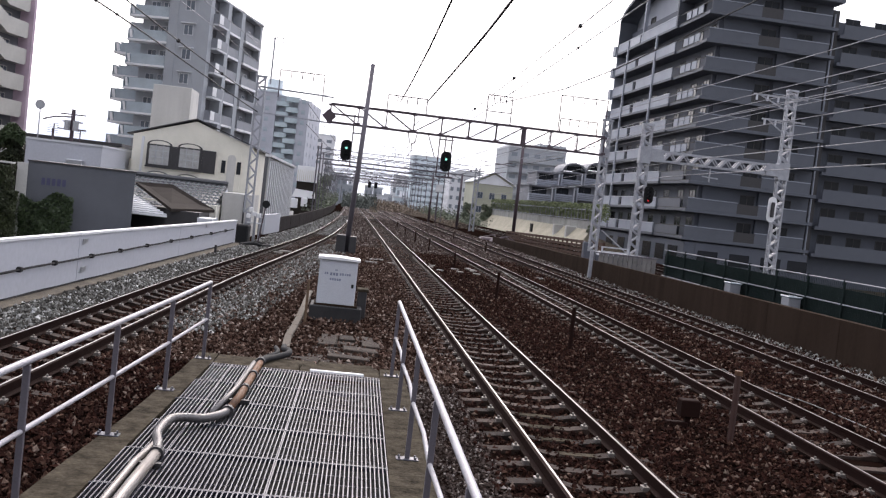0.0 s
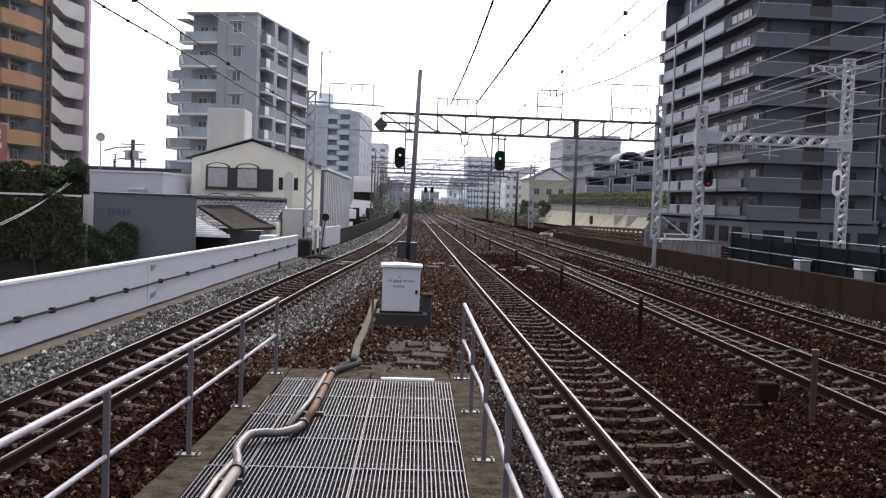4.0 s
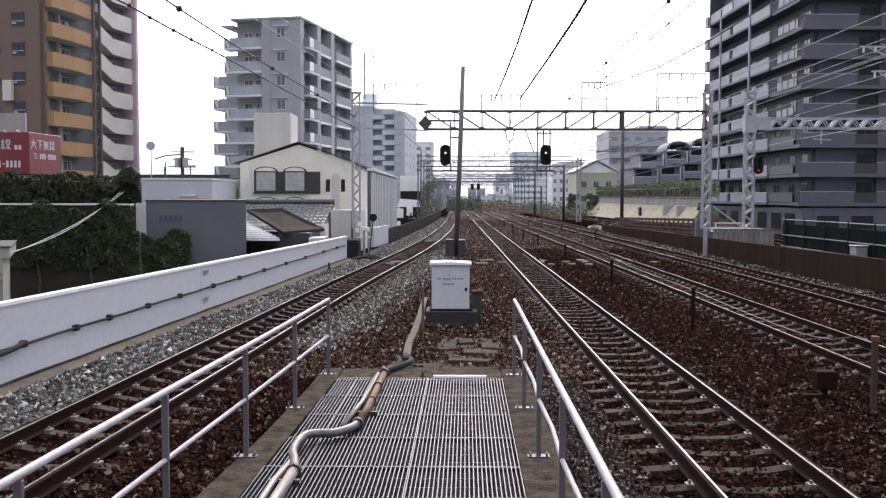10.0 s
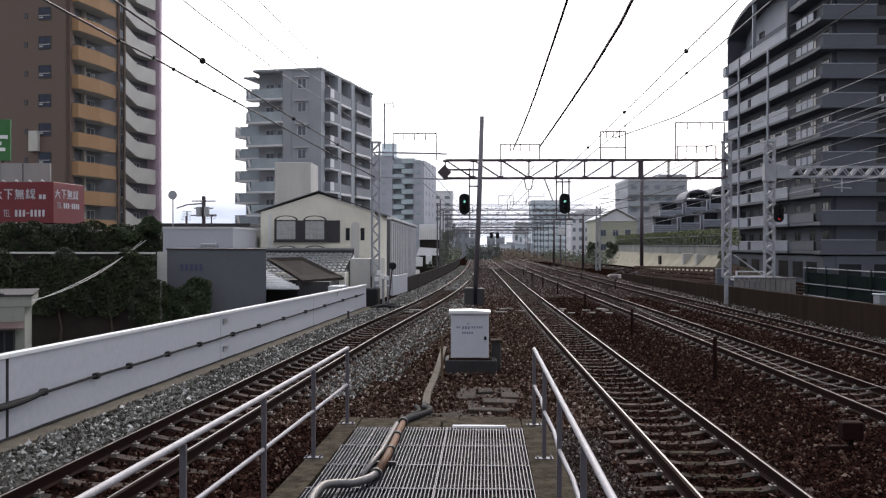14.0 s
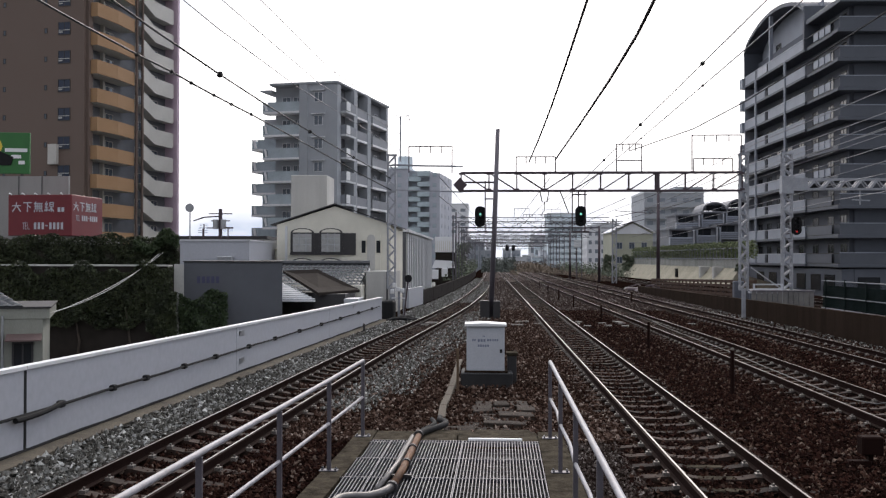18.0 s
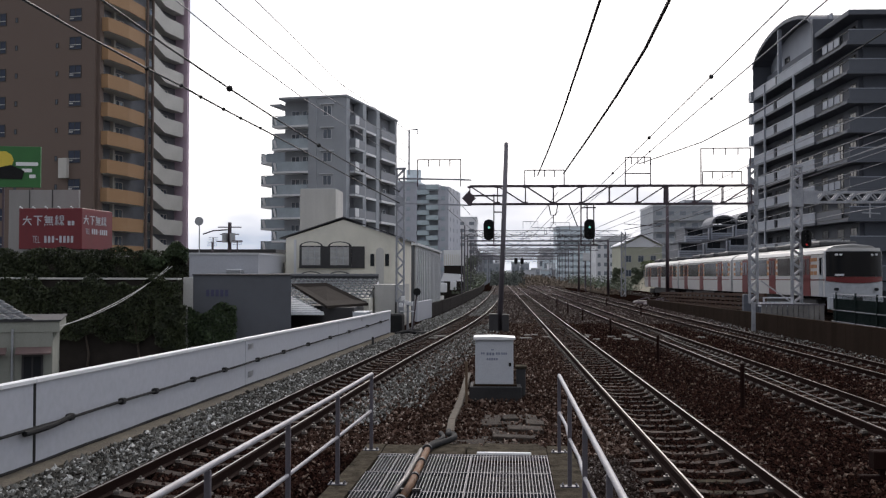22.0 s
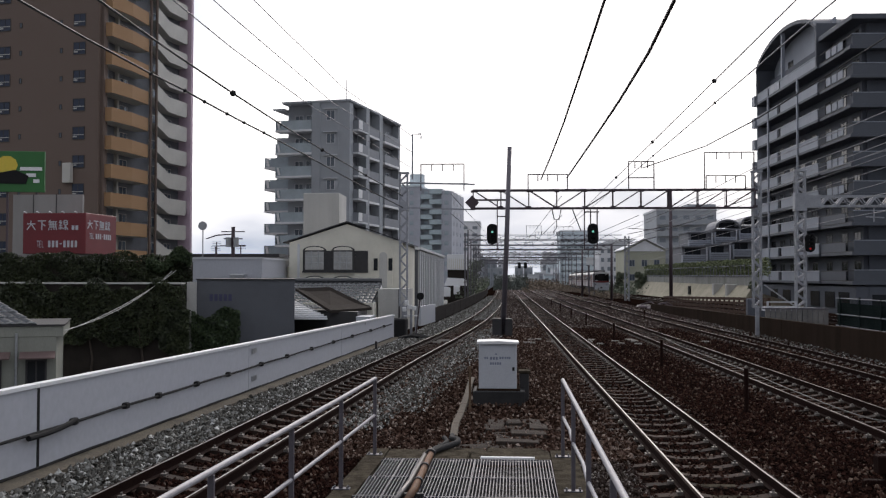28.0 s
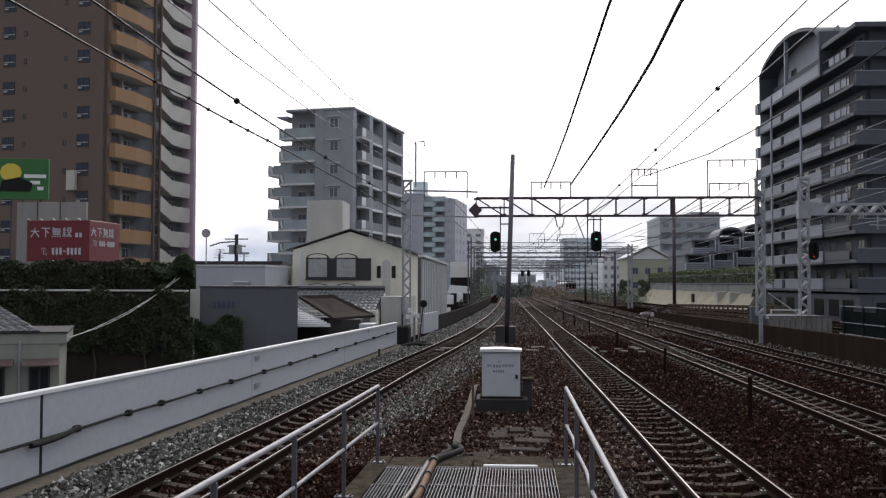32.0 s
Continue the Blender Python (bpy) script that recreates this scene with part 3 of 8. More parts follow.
stones("outer_crib_ballast", 15000, between(lambda y: spline(T3, y) - 1.05, lambda y: spline(T3, y) + 1.05, 12, 65, BED + 0.0, 0.04), 0.036, M_BALLAST, "dark brown ballast stones between the outer sleepers", 21)
stones("outer_crib_ballast", 15000, between(lambda y: spline(T4, y) - 1.05, lambda y: spline(T4, y) + 1.05, 16, 75, BED + 0.0, 0.04), 0.037, M_BALLAST, "dark brown ballast stones between the outer sleepers", 22)

# ---- white wall along the curving track ----

def fence_top(y):
    return float(np.interp(y, [-12, 12, 22, 41.75], [1.15, 0.99, 0.92, 0.77]))


white_wall = thing("white_wall", pose(0, 0, 0), "long low white panel wall with a black cable along it", "wall", kind="structure")
JOINTS = [-12.0, 4.5, 13.0, 22.0, 31.5, 41.75]
for a, b in zip(JOINTS, JOINTS[1:]):
    s, ys = Shape(), np.linspace(a + 0.012, b - 0.012, 6)
    v = []
    for y in ys:
        p = spline(WALL_L, y)
        v += [(p, y, BED - 0.2), (p, y, fence_top(y)), (p - 0.1, y, fence_top(y)), (p - 0.1, y, BED - 0.2)]
    f = [(i * 4 + j, i * 4 + (j + 1) % 4, i * 4 + 4 + (j + 1) % 4, i * 4 + 4 + j) for i in range(5) for j in range(4)] + [(0, 1, 2, 3), (20, 21, 22, 23)]
    pan = part("panel", s.add(v, f), M_FENCE, white_wall, "white painted panel")
    s = Shape()
    v = []
    for y in ys:
        p = spline(WALL_L, y)
        v += [(p + 0.03, y, fence_top(y)), (p + 0.03, y, fence_top(y) + 0.05), (p - 0.13, y, fence_top(y) + 0.05), (p - 0.13, y, fence_top(y))]
    part("coping", s.add(v, f), M_WHITE, pan, "bright white coping strip")
# a black bead draws the dark line of shade under the panels
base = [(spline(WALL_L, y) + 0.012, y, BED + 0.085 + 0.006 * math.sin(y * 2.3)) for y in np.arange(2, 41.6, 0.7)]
part("base_gap", Shape().tube(base, 0.024, 5), M_GAP_SHADE, white_wall, "black bead painted as the shade along the foot of the wall")
part("joint", Shape().box(-0.05, 0.004, -0.035, 0.035, -0.4, 0.97), M_BLACK, white_wall, "black open joint", at=pose(spline(WALL_L, 13.0), 13.0, 0))
cable = [(spline(WALL_L, y) + 0.06, y, 0.37 + 0.006 * math.sin(y * 1.7) + (y - 12) * 0.0033) for y in np.arange(8, 41.6, 0.8)]
part("cable", Shape().tube(cable, 0.022, 6), M_BLACK, white_wall, "black cable clipped along the wall")
for y in (9.0, 11.2, 13.9, 15.6, 16.9, 18.7, 20.5, 22.8, 25.0, 27.5, 30.2, 33, 36.2, 39):
    s = Shape().box(-0.005, 0.09, -0.07, 0.07, -0.05, 0.05, bevel=0.015)
    part("cable_clip", s, M_BLACK, white_wall, at=pose(spline(WALL_L, y), y, 0.37 + (y - 12) * 0.0033))
for y, z in ((22.4, 0.76), (22.4, 0.12), (35.5, 0.74)):
    part("plate", Shape().box(-0.003, 0.012, -0.22, 0.22, -0.06, 0.06), M_GALV, white_wall, "small grey plate", at=pose(spline(WALL_L, y), y, z))
kerb = Shape()
v = []
ys = np.linspace(-12, 41.75, 24)
for y in ys:
    p = spline(WALL_L, y)
    v += [(p + 0.004, y, BED - 0.3), (p + 0.004, y, BED + 0.07), (p + 0.34, y, BED + 0.05), (p + 0.34, y, BED - 0.3)]
f = [(i * 4 + j, i * 4 + (j + 1) % 4, i * 4 + 4 + (j + 1) % 4, i * 4 + 4 + j) for i in range(len(ys) - 1) for j in range(4)]
whole("kerb", kerb.add(v, f), mat("tan_kerb_concrete", (0.105, 0.087, 0.062), 0.95, scale=2.2, tint=(0.05, 0.04, 0.03), var=0.55, bump=0.6, bump_scale=30), "worn tan concrete kerb under the white wall", "kerb", kind="structure")

# the wall goes on beyond a gap: a short white piece, then dark panels
s = Shape()
far_wall = thing("dark_wall", pose(0, 0, 0), "low dark panel wall with one white end panel beside the curve", "wall", kind="structure")
for a, b, h, m in [(52, 57, 0.85, M_FENCE)] + [(57.1 + 6 * i, 63 + 6 * i, 0.62, M_PANEL_WALL) for i in range(16)]:
    xa, xb = spline(WALL_L, a), spline(WALL_L, b)
    n = 0.12
    v = [(xa, a, BED - 0.2), (xa, a, h), (xa - n, a, h), (xa - n, a, BED - 0.2), (xb, b, BED - 0.2), (xb, b, h), (xb - n, b, h), (xb - n, b, BED - 0.2)]
    part("panel", Shape().add(v, [(0, 1, 2, 3), (4, 5, 6, 7), (0, 1, 5, 4), (1, 2, 6, 5), (2, 3, 7, 6), (3, 0, 4, 7)]), m, far_wall)

# ---- low dark wall along the far line ----
low_wall = thing("low_wall", pose(0, 0, 0), "blackened concrete retaining wall along the outer track", "wall", kind="structure")
for i in range(23):
    a, b = -14 + i * 4, -10.02 + i * 4
    if b > 77.5:
        b = 77.5
    v = [(x, y, z) for y in (a, b) for x, z in ((12.1, BED - 0.2), (12.1, wall_top(y)), (12.36, wall_top(y)), (12.36, BED - 0.2))]
    part("wall_section", Shape().add(v, [(0, 1, 2, 3), (4, 5, 6, 7), (0, 1, 5, 4), (1, 2, 6, 5), (2, 3, 7, 6), (3, 0, 4, 7)]), M_CONC_DARK, low_wall)

# ---- platform end: concrete edge, grating, railings ----
deck = thing("platform_end", pose(0, 0, 0), "worn concrete platform end round a steel grating walkway", "platform", kind="structure")


def walk_left(y):
    return -1.6 - (13.33 - y) * 0.036


def walk_right(y):
    return 0.73 - (13.33 - y) * 0.016


EDGE_L = [(-2.5, 2.2), (-2.14, 8.16), (-2.01, 9.95), (-1.9, 12.6), (-1.87, 14.1), (-1.602, 14.1), (walk_left(13.33), 13.33), (walk_left(8), 8), (walk_left(2.2), 2.2)]
EDGE_R = [(walk_right(2.2), 2.2), (walk_right(13.33), 13.33), (0.75, 14.1), (1.09, 14.1), (1.05, 2.2)]
for outline in (EDGE_L, EDGE_R):
    part("side_edge", Shape().prism(outline, -0.5, 0.0, axis="z"), M_CONC, deck, "worn mossy concrete edge strip")
part("end_slab", Shape().box(-1.598, -0.42, 13.36, 14.1, -0.5, -0.004, bevel=0.02), M_CONC, deck, "stained concrete end slab")
part("end_slab", Shape().box(-0.4, 0.74, 13.36, 14.1, -0.5, -0.012, bevel=0.02), M_CONC, deck, "stained concrete end slab")
# a solid block, its black colour giving the darkness below the bars
part("pit", Shape().prism([(walk_left(2.2) + 0.004, 2.2), (walk_right(2.2) - 0.004, 2.2), (walk_right(13.33) - 0.004, 13.35), (walk_left(13.33) + 0.004, 13.35)], -0.5, -0.13, axis="z"), M_GAP_SHADE, deck, "solid block in shade black for the hollow under the grating")
# the platform proper, on which the camera stands, and steps down to its end
platform = thing("platform", pose(0, 0, 0), "worn asphalt station platform with a concrete edge", "platform", kind="structure")
part("surface", Shape().box(-2.6, 0.9, -14, 0.9, -0.2, 0.93), M_EARTH, platform, "grey asphalt surface")
for x0, x1 in ((-3.0, -2.604), (0.904, 1.2)):
    part("edge", Shape().box(x0, x1, -14, 0.9, -0.2, 0.945, bevel=0.02), M_CONC, platform, "concrete edge")
part("footing", Shape().box(-2.9, 1.1, -14, 0.88, BED - 0.1, -0.204), M_CONC, platform)
for i in range(4):
    part("step", Shape().box(-1.9, 0.6, 0.904 + 0.32 * i, 1.22 + 0.32 * i, BED - 0.1, 0.745 - 0.185 * i, bevel=0.01), M_CONC, platform, "concrete step")
grating = thing("grating", pose(0, 0, 0), "galvanised steel bar grating in panels over the walkway", "grating")
rows = [2.45, 3.52, 4.6, 5.67, 6.75, 7.82, 8.89, 9.98, 11.05, 12.12, 13.18, 13.33]
for a, b in zip(rows, rows[1:]):
    mid = (a + b) / 2
    for x0, x1 in ((-2.3, -1.31), (-1.31, -0.32), (-0.32, 0.72)):
        s = Shape()
        skew = lambda x, y: x - 0.015 * (13.33 - y)
        lo, hi = max(x0, walk_left(mid) + 0.015 * (13.33 - mid) + 0.012), x1
        if hi - lo < 0.06:
            continue
        nb = round((x1 - x0) / 0.039)
        for i in range(nb):
            x = x0 + 0.008 + (x1 - x0 - 0.016) * i / (nb - 1)
            if x < lo + 0.006:
                continue
            w = 0.0048 if 0 < i < nb - 1 else 0.005
            s.add([(skew(x + dx, y), y, z) for y in (a + 0.014, b - 0.014) for dx in (-w, w) for z in (-0.04, 0.008)],
                  [(0, 1, 3, 2), (4, 6, 7, 5), (0, 4, 5, 1), (2, 3, 7, 6), (0, 2, 6, 4), (1, 5, 7, 3)])
        for yy in (a + 0.011, b - 0.011):
            s.box(skew(lo, yy), skew(hi, yy), yy - 0.006, yy + 0.006, -0.04, 0.009)
        for i in range(1, 4):
            yy = a + (b - a) * i / 4
            s.box(skew(lo, yy), skew(hi, yy), yy - 0.003, yy + 0.003, -0.036, -0.026)
        part("grating_panel", s, M_GRATE, grating)

POST_FOOT = Shape().box(-0.11, 0.11, -0.06, 0.06, 0, 0.012, bevel=0.004)
for px in (-0.08, 0.08):
    for py in (-0.035, 0.035):
        POST_FOOT.tube([(px, py, 0.01), (px, py, 0.035)], 0.012, 6)
POST_FOOT_MESH = mesh(POST_FOOT, M_GRATE)
POST_MESH = mesh(Shape().box(-0.024, 0.024, -0.02, 0.02, 0.01, 1.05, bevel=0.005), M_POST)


def railing(posts, label, kink):
    r = thing("handrail", pose(0, 0, 0), label, "handrail", "platform handrails")
    for x, y in posts:
        p = part("post", POST_MESH, None, r, at=pose(x, y, 0))
        part("base_plate", POST_FOOT_MESH, None, p, "bolted steel base plate")
    ends = [(x, y) for x, y in posts]
    part("top_rail", Shape().tube([(x, y, 1.075) for x, y in ends] + [(ends[-1][0], ends[-1][1] + 0.05, 1.065)], 0.026, 10), M_HANDRAIL, r, "shiny grey tubular top rail", smooth=True)
    mid = []
    for (xa, ya), (xb, yb) in zip(ends, ends[1:]):
        for s in (0.02, 0.5, 0.98):
            mid.append((xa + (xb - xa) * s + (kink if s == 0.5 else 0), ya + (yb - ya) * s, 0.56 - (0.02 if kink and s == 0.5 else 0)))
    part("middle_rail", Shape().tube(mid, 0.021, 8), M_HANDRAIL, r, smooth=True)
    return r


railing([(-2.39, 2.8), (-2.27, 4.95), (-2.14, 7.1), (-2.0, 9.25), (-1.87, 11.4), (-1.75, 13.6)], "grey steel handrail with two rails on the platform edge", 0.0)
railing([(0.8, 2.85), (0.82, 5.0), (0.84, 7.15), (0.86, 9.3), (0.88, 11.45), (0.9, 13.6)], "grey steel handrail beside the straight track", 0.03)


# ---- overhead line structures ----
def lattice(name_parent, x0, x1, y0, y1, z0, z1, leg=0.055, lace=0.03, step=0.55, material=None, pname="lattice_leg"):
    """A square braced mast between two heights."""
    s = Shape()
    for x in (x0, x1):
        for y in (y0, y1):
            s.box(x - leg / 2, x + leg / 2, y - leg / 2, y + leg / 2, z0, z1)
    n = max(2, int((z1 - z0) / step))
    for i in range(n):
        a, b = z0 + (z1 - z0) * i / n, z0 + (z1 - z0) * (i + 1) / n
        if i % 2:
            a, b = b, a
        for y in (y0, y1):
            s.bar((x0, y, a), (x1, y, b), lace)
        for x in (x0, x1):
            s.bar((x, y0, b), (x, y1, a), lace)
    return part(pname, s, material or M_LATTICE, name_parent)


def truss(parent, p, q, depth, width, panels, chord=0.08, lace=0.04, material=None, turn=99):
    """A flat beam from p to q (top chord ends), depth downwards."""
    m = material or M_DARKSTEEL
    p, q = Vector(p), Vector(q)
    d = (q - p).normalized()
    side = Vector((-d.y, d.x, 0)) * width / 2
    for sgn in (-1, 1):
        for dz, nm in ((0, "top_chord"), (-depth, "bottom_chord")):
            part(nm, Shape().bar(p + side * sgn + Vector((0, 0, dz)), q + side * sgn + Vector((0, 0, dz)), chord), m, parent)
        thin = lace if sgn < 0 else lace * 0.5
        for i in range(panels + 1):
            a = p.lerp(q, i / panels) + side * sgn
            part("post", Shape().bar(a, a - Vector((0, 0, depth)), thin), m, parent)
            if sgn < 0:
                for dz in (-0.05, 0.05 - depth):
                    part("gusset", Shape().box(a.x - 0.11, a.x + 0.11, a.y - 0.02, a.y + 0.02, a.z + dz - 0.05, a.z + dz + 0.05), m, parent)
            if i < panels:
                b = p.lerp(q, (i + 1) / panels) + side * sgn
                if i < turn:
                    part("diagonal", Shape().bar(a, b - Vector((0, 0, depth)), thin), m, parent)
                else:
                    part("diagonal", Shape().bar(a - Vector((0, 0, depth)), b, thin), m, parent)
    for i in range(panels + 1):
        a = p.lerp(q, i / panels)
        for dz in (0, -depth):
            part("cross_tie", Shape().bar(a - side + Vector((0, 0, dz)), a + side + Vector((0, 0, dz)), lace * 0.6), m, parent)


def top_frame(parent, x0, x1, y, z0, z1, inner=None, material=None):
    s = Shape()
    m = material or M_DARKSTEEL
    s.bar((x0, y, z0), (x0, y, z1), 0.045)
    s.bar((x1, y, z0), (x1, y, z1), 0.045)
    s.bar((x0, y, z1), (x1, y, z1), 0.045)
    if inner:
        s.bar((x0, y, inner), (x1, y, inner), 0.045)
    for i in range(1, 4):
        x = x0 + (x1 - x0) * i / 4
        s.tube([(x, y, z1), (x, y, z1 - 0.32)], 0.025, 5)
    return part("wire_frame", s, m, parent, "thin steel frame holding wires")


GY = 44.4
gantry = thing("overhead_gantry", pose(0, 0, 0), "steel truss gantry spanning the tracks on lattice legs", "gantry")
truss(gantry, (-1.17, GY, 6.46), (11.62, GY, 6.47), 0.83, 0.3, 10, 0.085, 0.055, turn=3)
for z in (6.85, 5.68):
    part("side_beam", Shape().bar((-4.4, GY, z), (-1.1, GY, z - 0.1), 0.06), M_LATTICE, gantry, "thin pale side beam")
for gx in (11.72, -4.4):
    lattice(gantry, gx - 0.17, gx + 0.17, GY - 0.1, GY + 0.1, 1.1, 7.25, leg=0.07, lace=0.065, step=0.36)
    part("leg_foot", Shape().box(gx - 0.075, gx + 0.075, GY - 0.08, GY + 0.08, BED - 0.1, 1.15), M_LATTICE, gantry, "narrow lower post of the leg")
    part("leg_plate", Shape().box(gx - 0.22, gx + 0.22, GY - 0.15, GY + 0.15, 5.55, 5.95), M_LATTICE, gantry, "joint plate under the beam")
    part("leg_cap", Shape().box(gx - 0.25, gx + 0.25, GY - 0.15, GY + 0.15, 7.25, 7.33), M_LATTICE, gantry)
top_frame(gantry, 1.36, 3.17, GY, 6.46, 7.2)
top_frame(gantry, 5.96, 7.11, GY, 6.46, 7.78, inner=7.03)
top_frame(gantry, 9.39, 11.62, GY, 6.46, 8.18)
top_frame(gantry, 9.51, 11.28, GY + 0.2, 6.46, 7.13)
top_frame(gantry, -3.6, -1.6, GY, 6.46, 7.7)
part("stay_pole", Shape().tube([(-4.0, GY, 7.0), (-4.0, GY, 9.1), (-3.6, GY, 9.12), (-3.6, GY, 8.9)], 0.04, 6), M_LATTICE, gantry, "thin hooked pole")

mast = thing("signal_mast", pose(0, 0, 0), "tall dark steel mast standing by the gantry", "mast")
part("column", Shape().tube([(0.2, 43.4, BED), (0.36, 43.4, 4.0), (0.5, 43.4, 8.35)], [0.12, 0.11, 0.095], 10), M_POST, mast, smooth=True)
part("base_box", Shape().box(-0.28, 0.14, 43.1, 43.7, BED, 0.62, bevel=0.02), M_DARKTRIM, mast, "black box at the mast foot")
part("base_box", Shape().box(0.3, 0.62, 43.1, 43.7, BED, 0.6, bevel=0.02), M_DARKTRIM, mast, "black box at the mast foot")


def signal(at, label, lamp, lamp_z, arm):
    """A colour light signal: oval backing plate, hooded lenses, hangers."""
    t = thing("railway_signal", at, label, "railway signal", "railway signals")
    n, out = 20, []
    for i in range(n):
        a = 2 * math.pi * i / n
        out.append((0.25 * math.cos(a), 0.22 * math.sin(a) + (0.25 if math.sin(a) > 0 else -0.25)))
    part("backing_plate", Shape().prism(out, -0.03, 0.03), M_BLACK, t, "black oval backing plate")
    part("lamp_case", Shape().box(-0.15, 0.15, 0.03, 0.22, -0.42, 0.42, bevel=0.03), M_BLACK, t)
    for z in (-0.3, -0.1, 0.1, 0.3):
        hood = part("hood", Shape().tube([(0, -0.03, z), (0, -0.2, z + 0.015)], 0.088, 12, cap=False), M_BLACK, t)
        part("lens", Shape().disc((0, -0.05, z), 0.05, 0.03), lamp if abs(z - lamp_z) < 0.05 else M_DARKGLASS, hood, "glowing lens" if abs(z - lamp_z) < 0.05 else "")
    for a in arm:
        part("hanger", Shape().bar(*a, 0.055), M_DARKSTEEL, t)
    return t


signal(pose(-0.28, 43.3, 4.4), "black oval railway signal showing green on the mast", M_GREEN_LAMP, 0.1,
       [((0.22, -0.05, -0.7), (0.22, -0.05, 1.6)), ((-0.12, 0.0, -0.7), (0.72, 0.05, -0.7)), ((0.22, 0.05, 0.8), (0.72, 0.1, 0.8))])
signal(pose(4.3, GY - 0.3, 4.45), "black oval railway signal showing green under the gantry", M_GREEN_LAMP, 0.1,
       [((-0.38, 0.1, -0.7), (-0.38, 0.1, 1.2)), ((-0.1, 0.1, 0.4), (-0.1, 0.1, 1.2)), ((0.2, 0.1, -0.7), (0.2, 0.1, 1.2)), ((-0.4, 0.1, -0.7), (0.4, 0.1, -0.7)), ((-0.4, 0.1, 1.0), (0.3, 0.1, 1.0))])


# ---- buildings ----
def window(parent, at, w, h, frame=None, glass=None, name="window", mullion=True, sub=True):
    """A framed window standing 4 cm proud of a wall that faces local -y; its middle at the pose."""
    fr = Shape()
    t = 0.07
    for x0, x1, z0, z1 in ((-w / 2, -w / 2 + t, -h / 2, h / 2), (w / 2 - t, w / 2, -h / 2, h / 2), (-w / 2 + t, w / 2 - t, h / 2 - t, h / 2), (-w / 2 + t, w / 2 - t, -h / 2, -h / 2 + t)):
        fr.box(x0, x1, -0.05, 0.04, z0, z1)
    if mullion:
        fr.box(-0.03, 0.03, -0.045, 0.04, -h / 2 + t, h / 2 - t)
    ob = part(name, fr, frame or M_GALV, parent, at=at)
    part("pane", Shape().box(-w / 2 + t, w / 2 - t, -0.02, 0.03, -h / 2 + t, h / 2 - t), glass or M_GLASS, ob)
    return ob


def twin(ob, parent, at):
    """Another part on the same meshes, with its sub-parts."""
    c = ob.copy()
    scene.collection.objects.link(c)
    c.parent, c.matrix_basis = parent, at
    for k in ob.children:
        d = k.copy()
        scene.collection.objects.link(d)
        d.parent = c
    return c


EAST = Matrix.Rotation(math.radians(90), 4, "Z")      # turns a part that faces -y to face +x
WEST = Matrix.Rotation(math.radians(-90), 4, "Z")     # ... to face -x


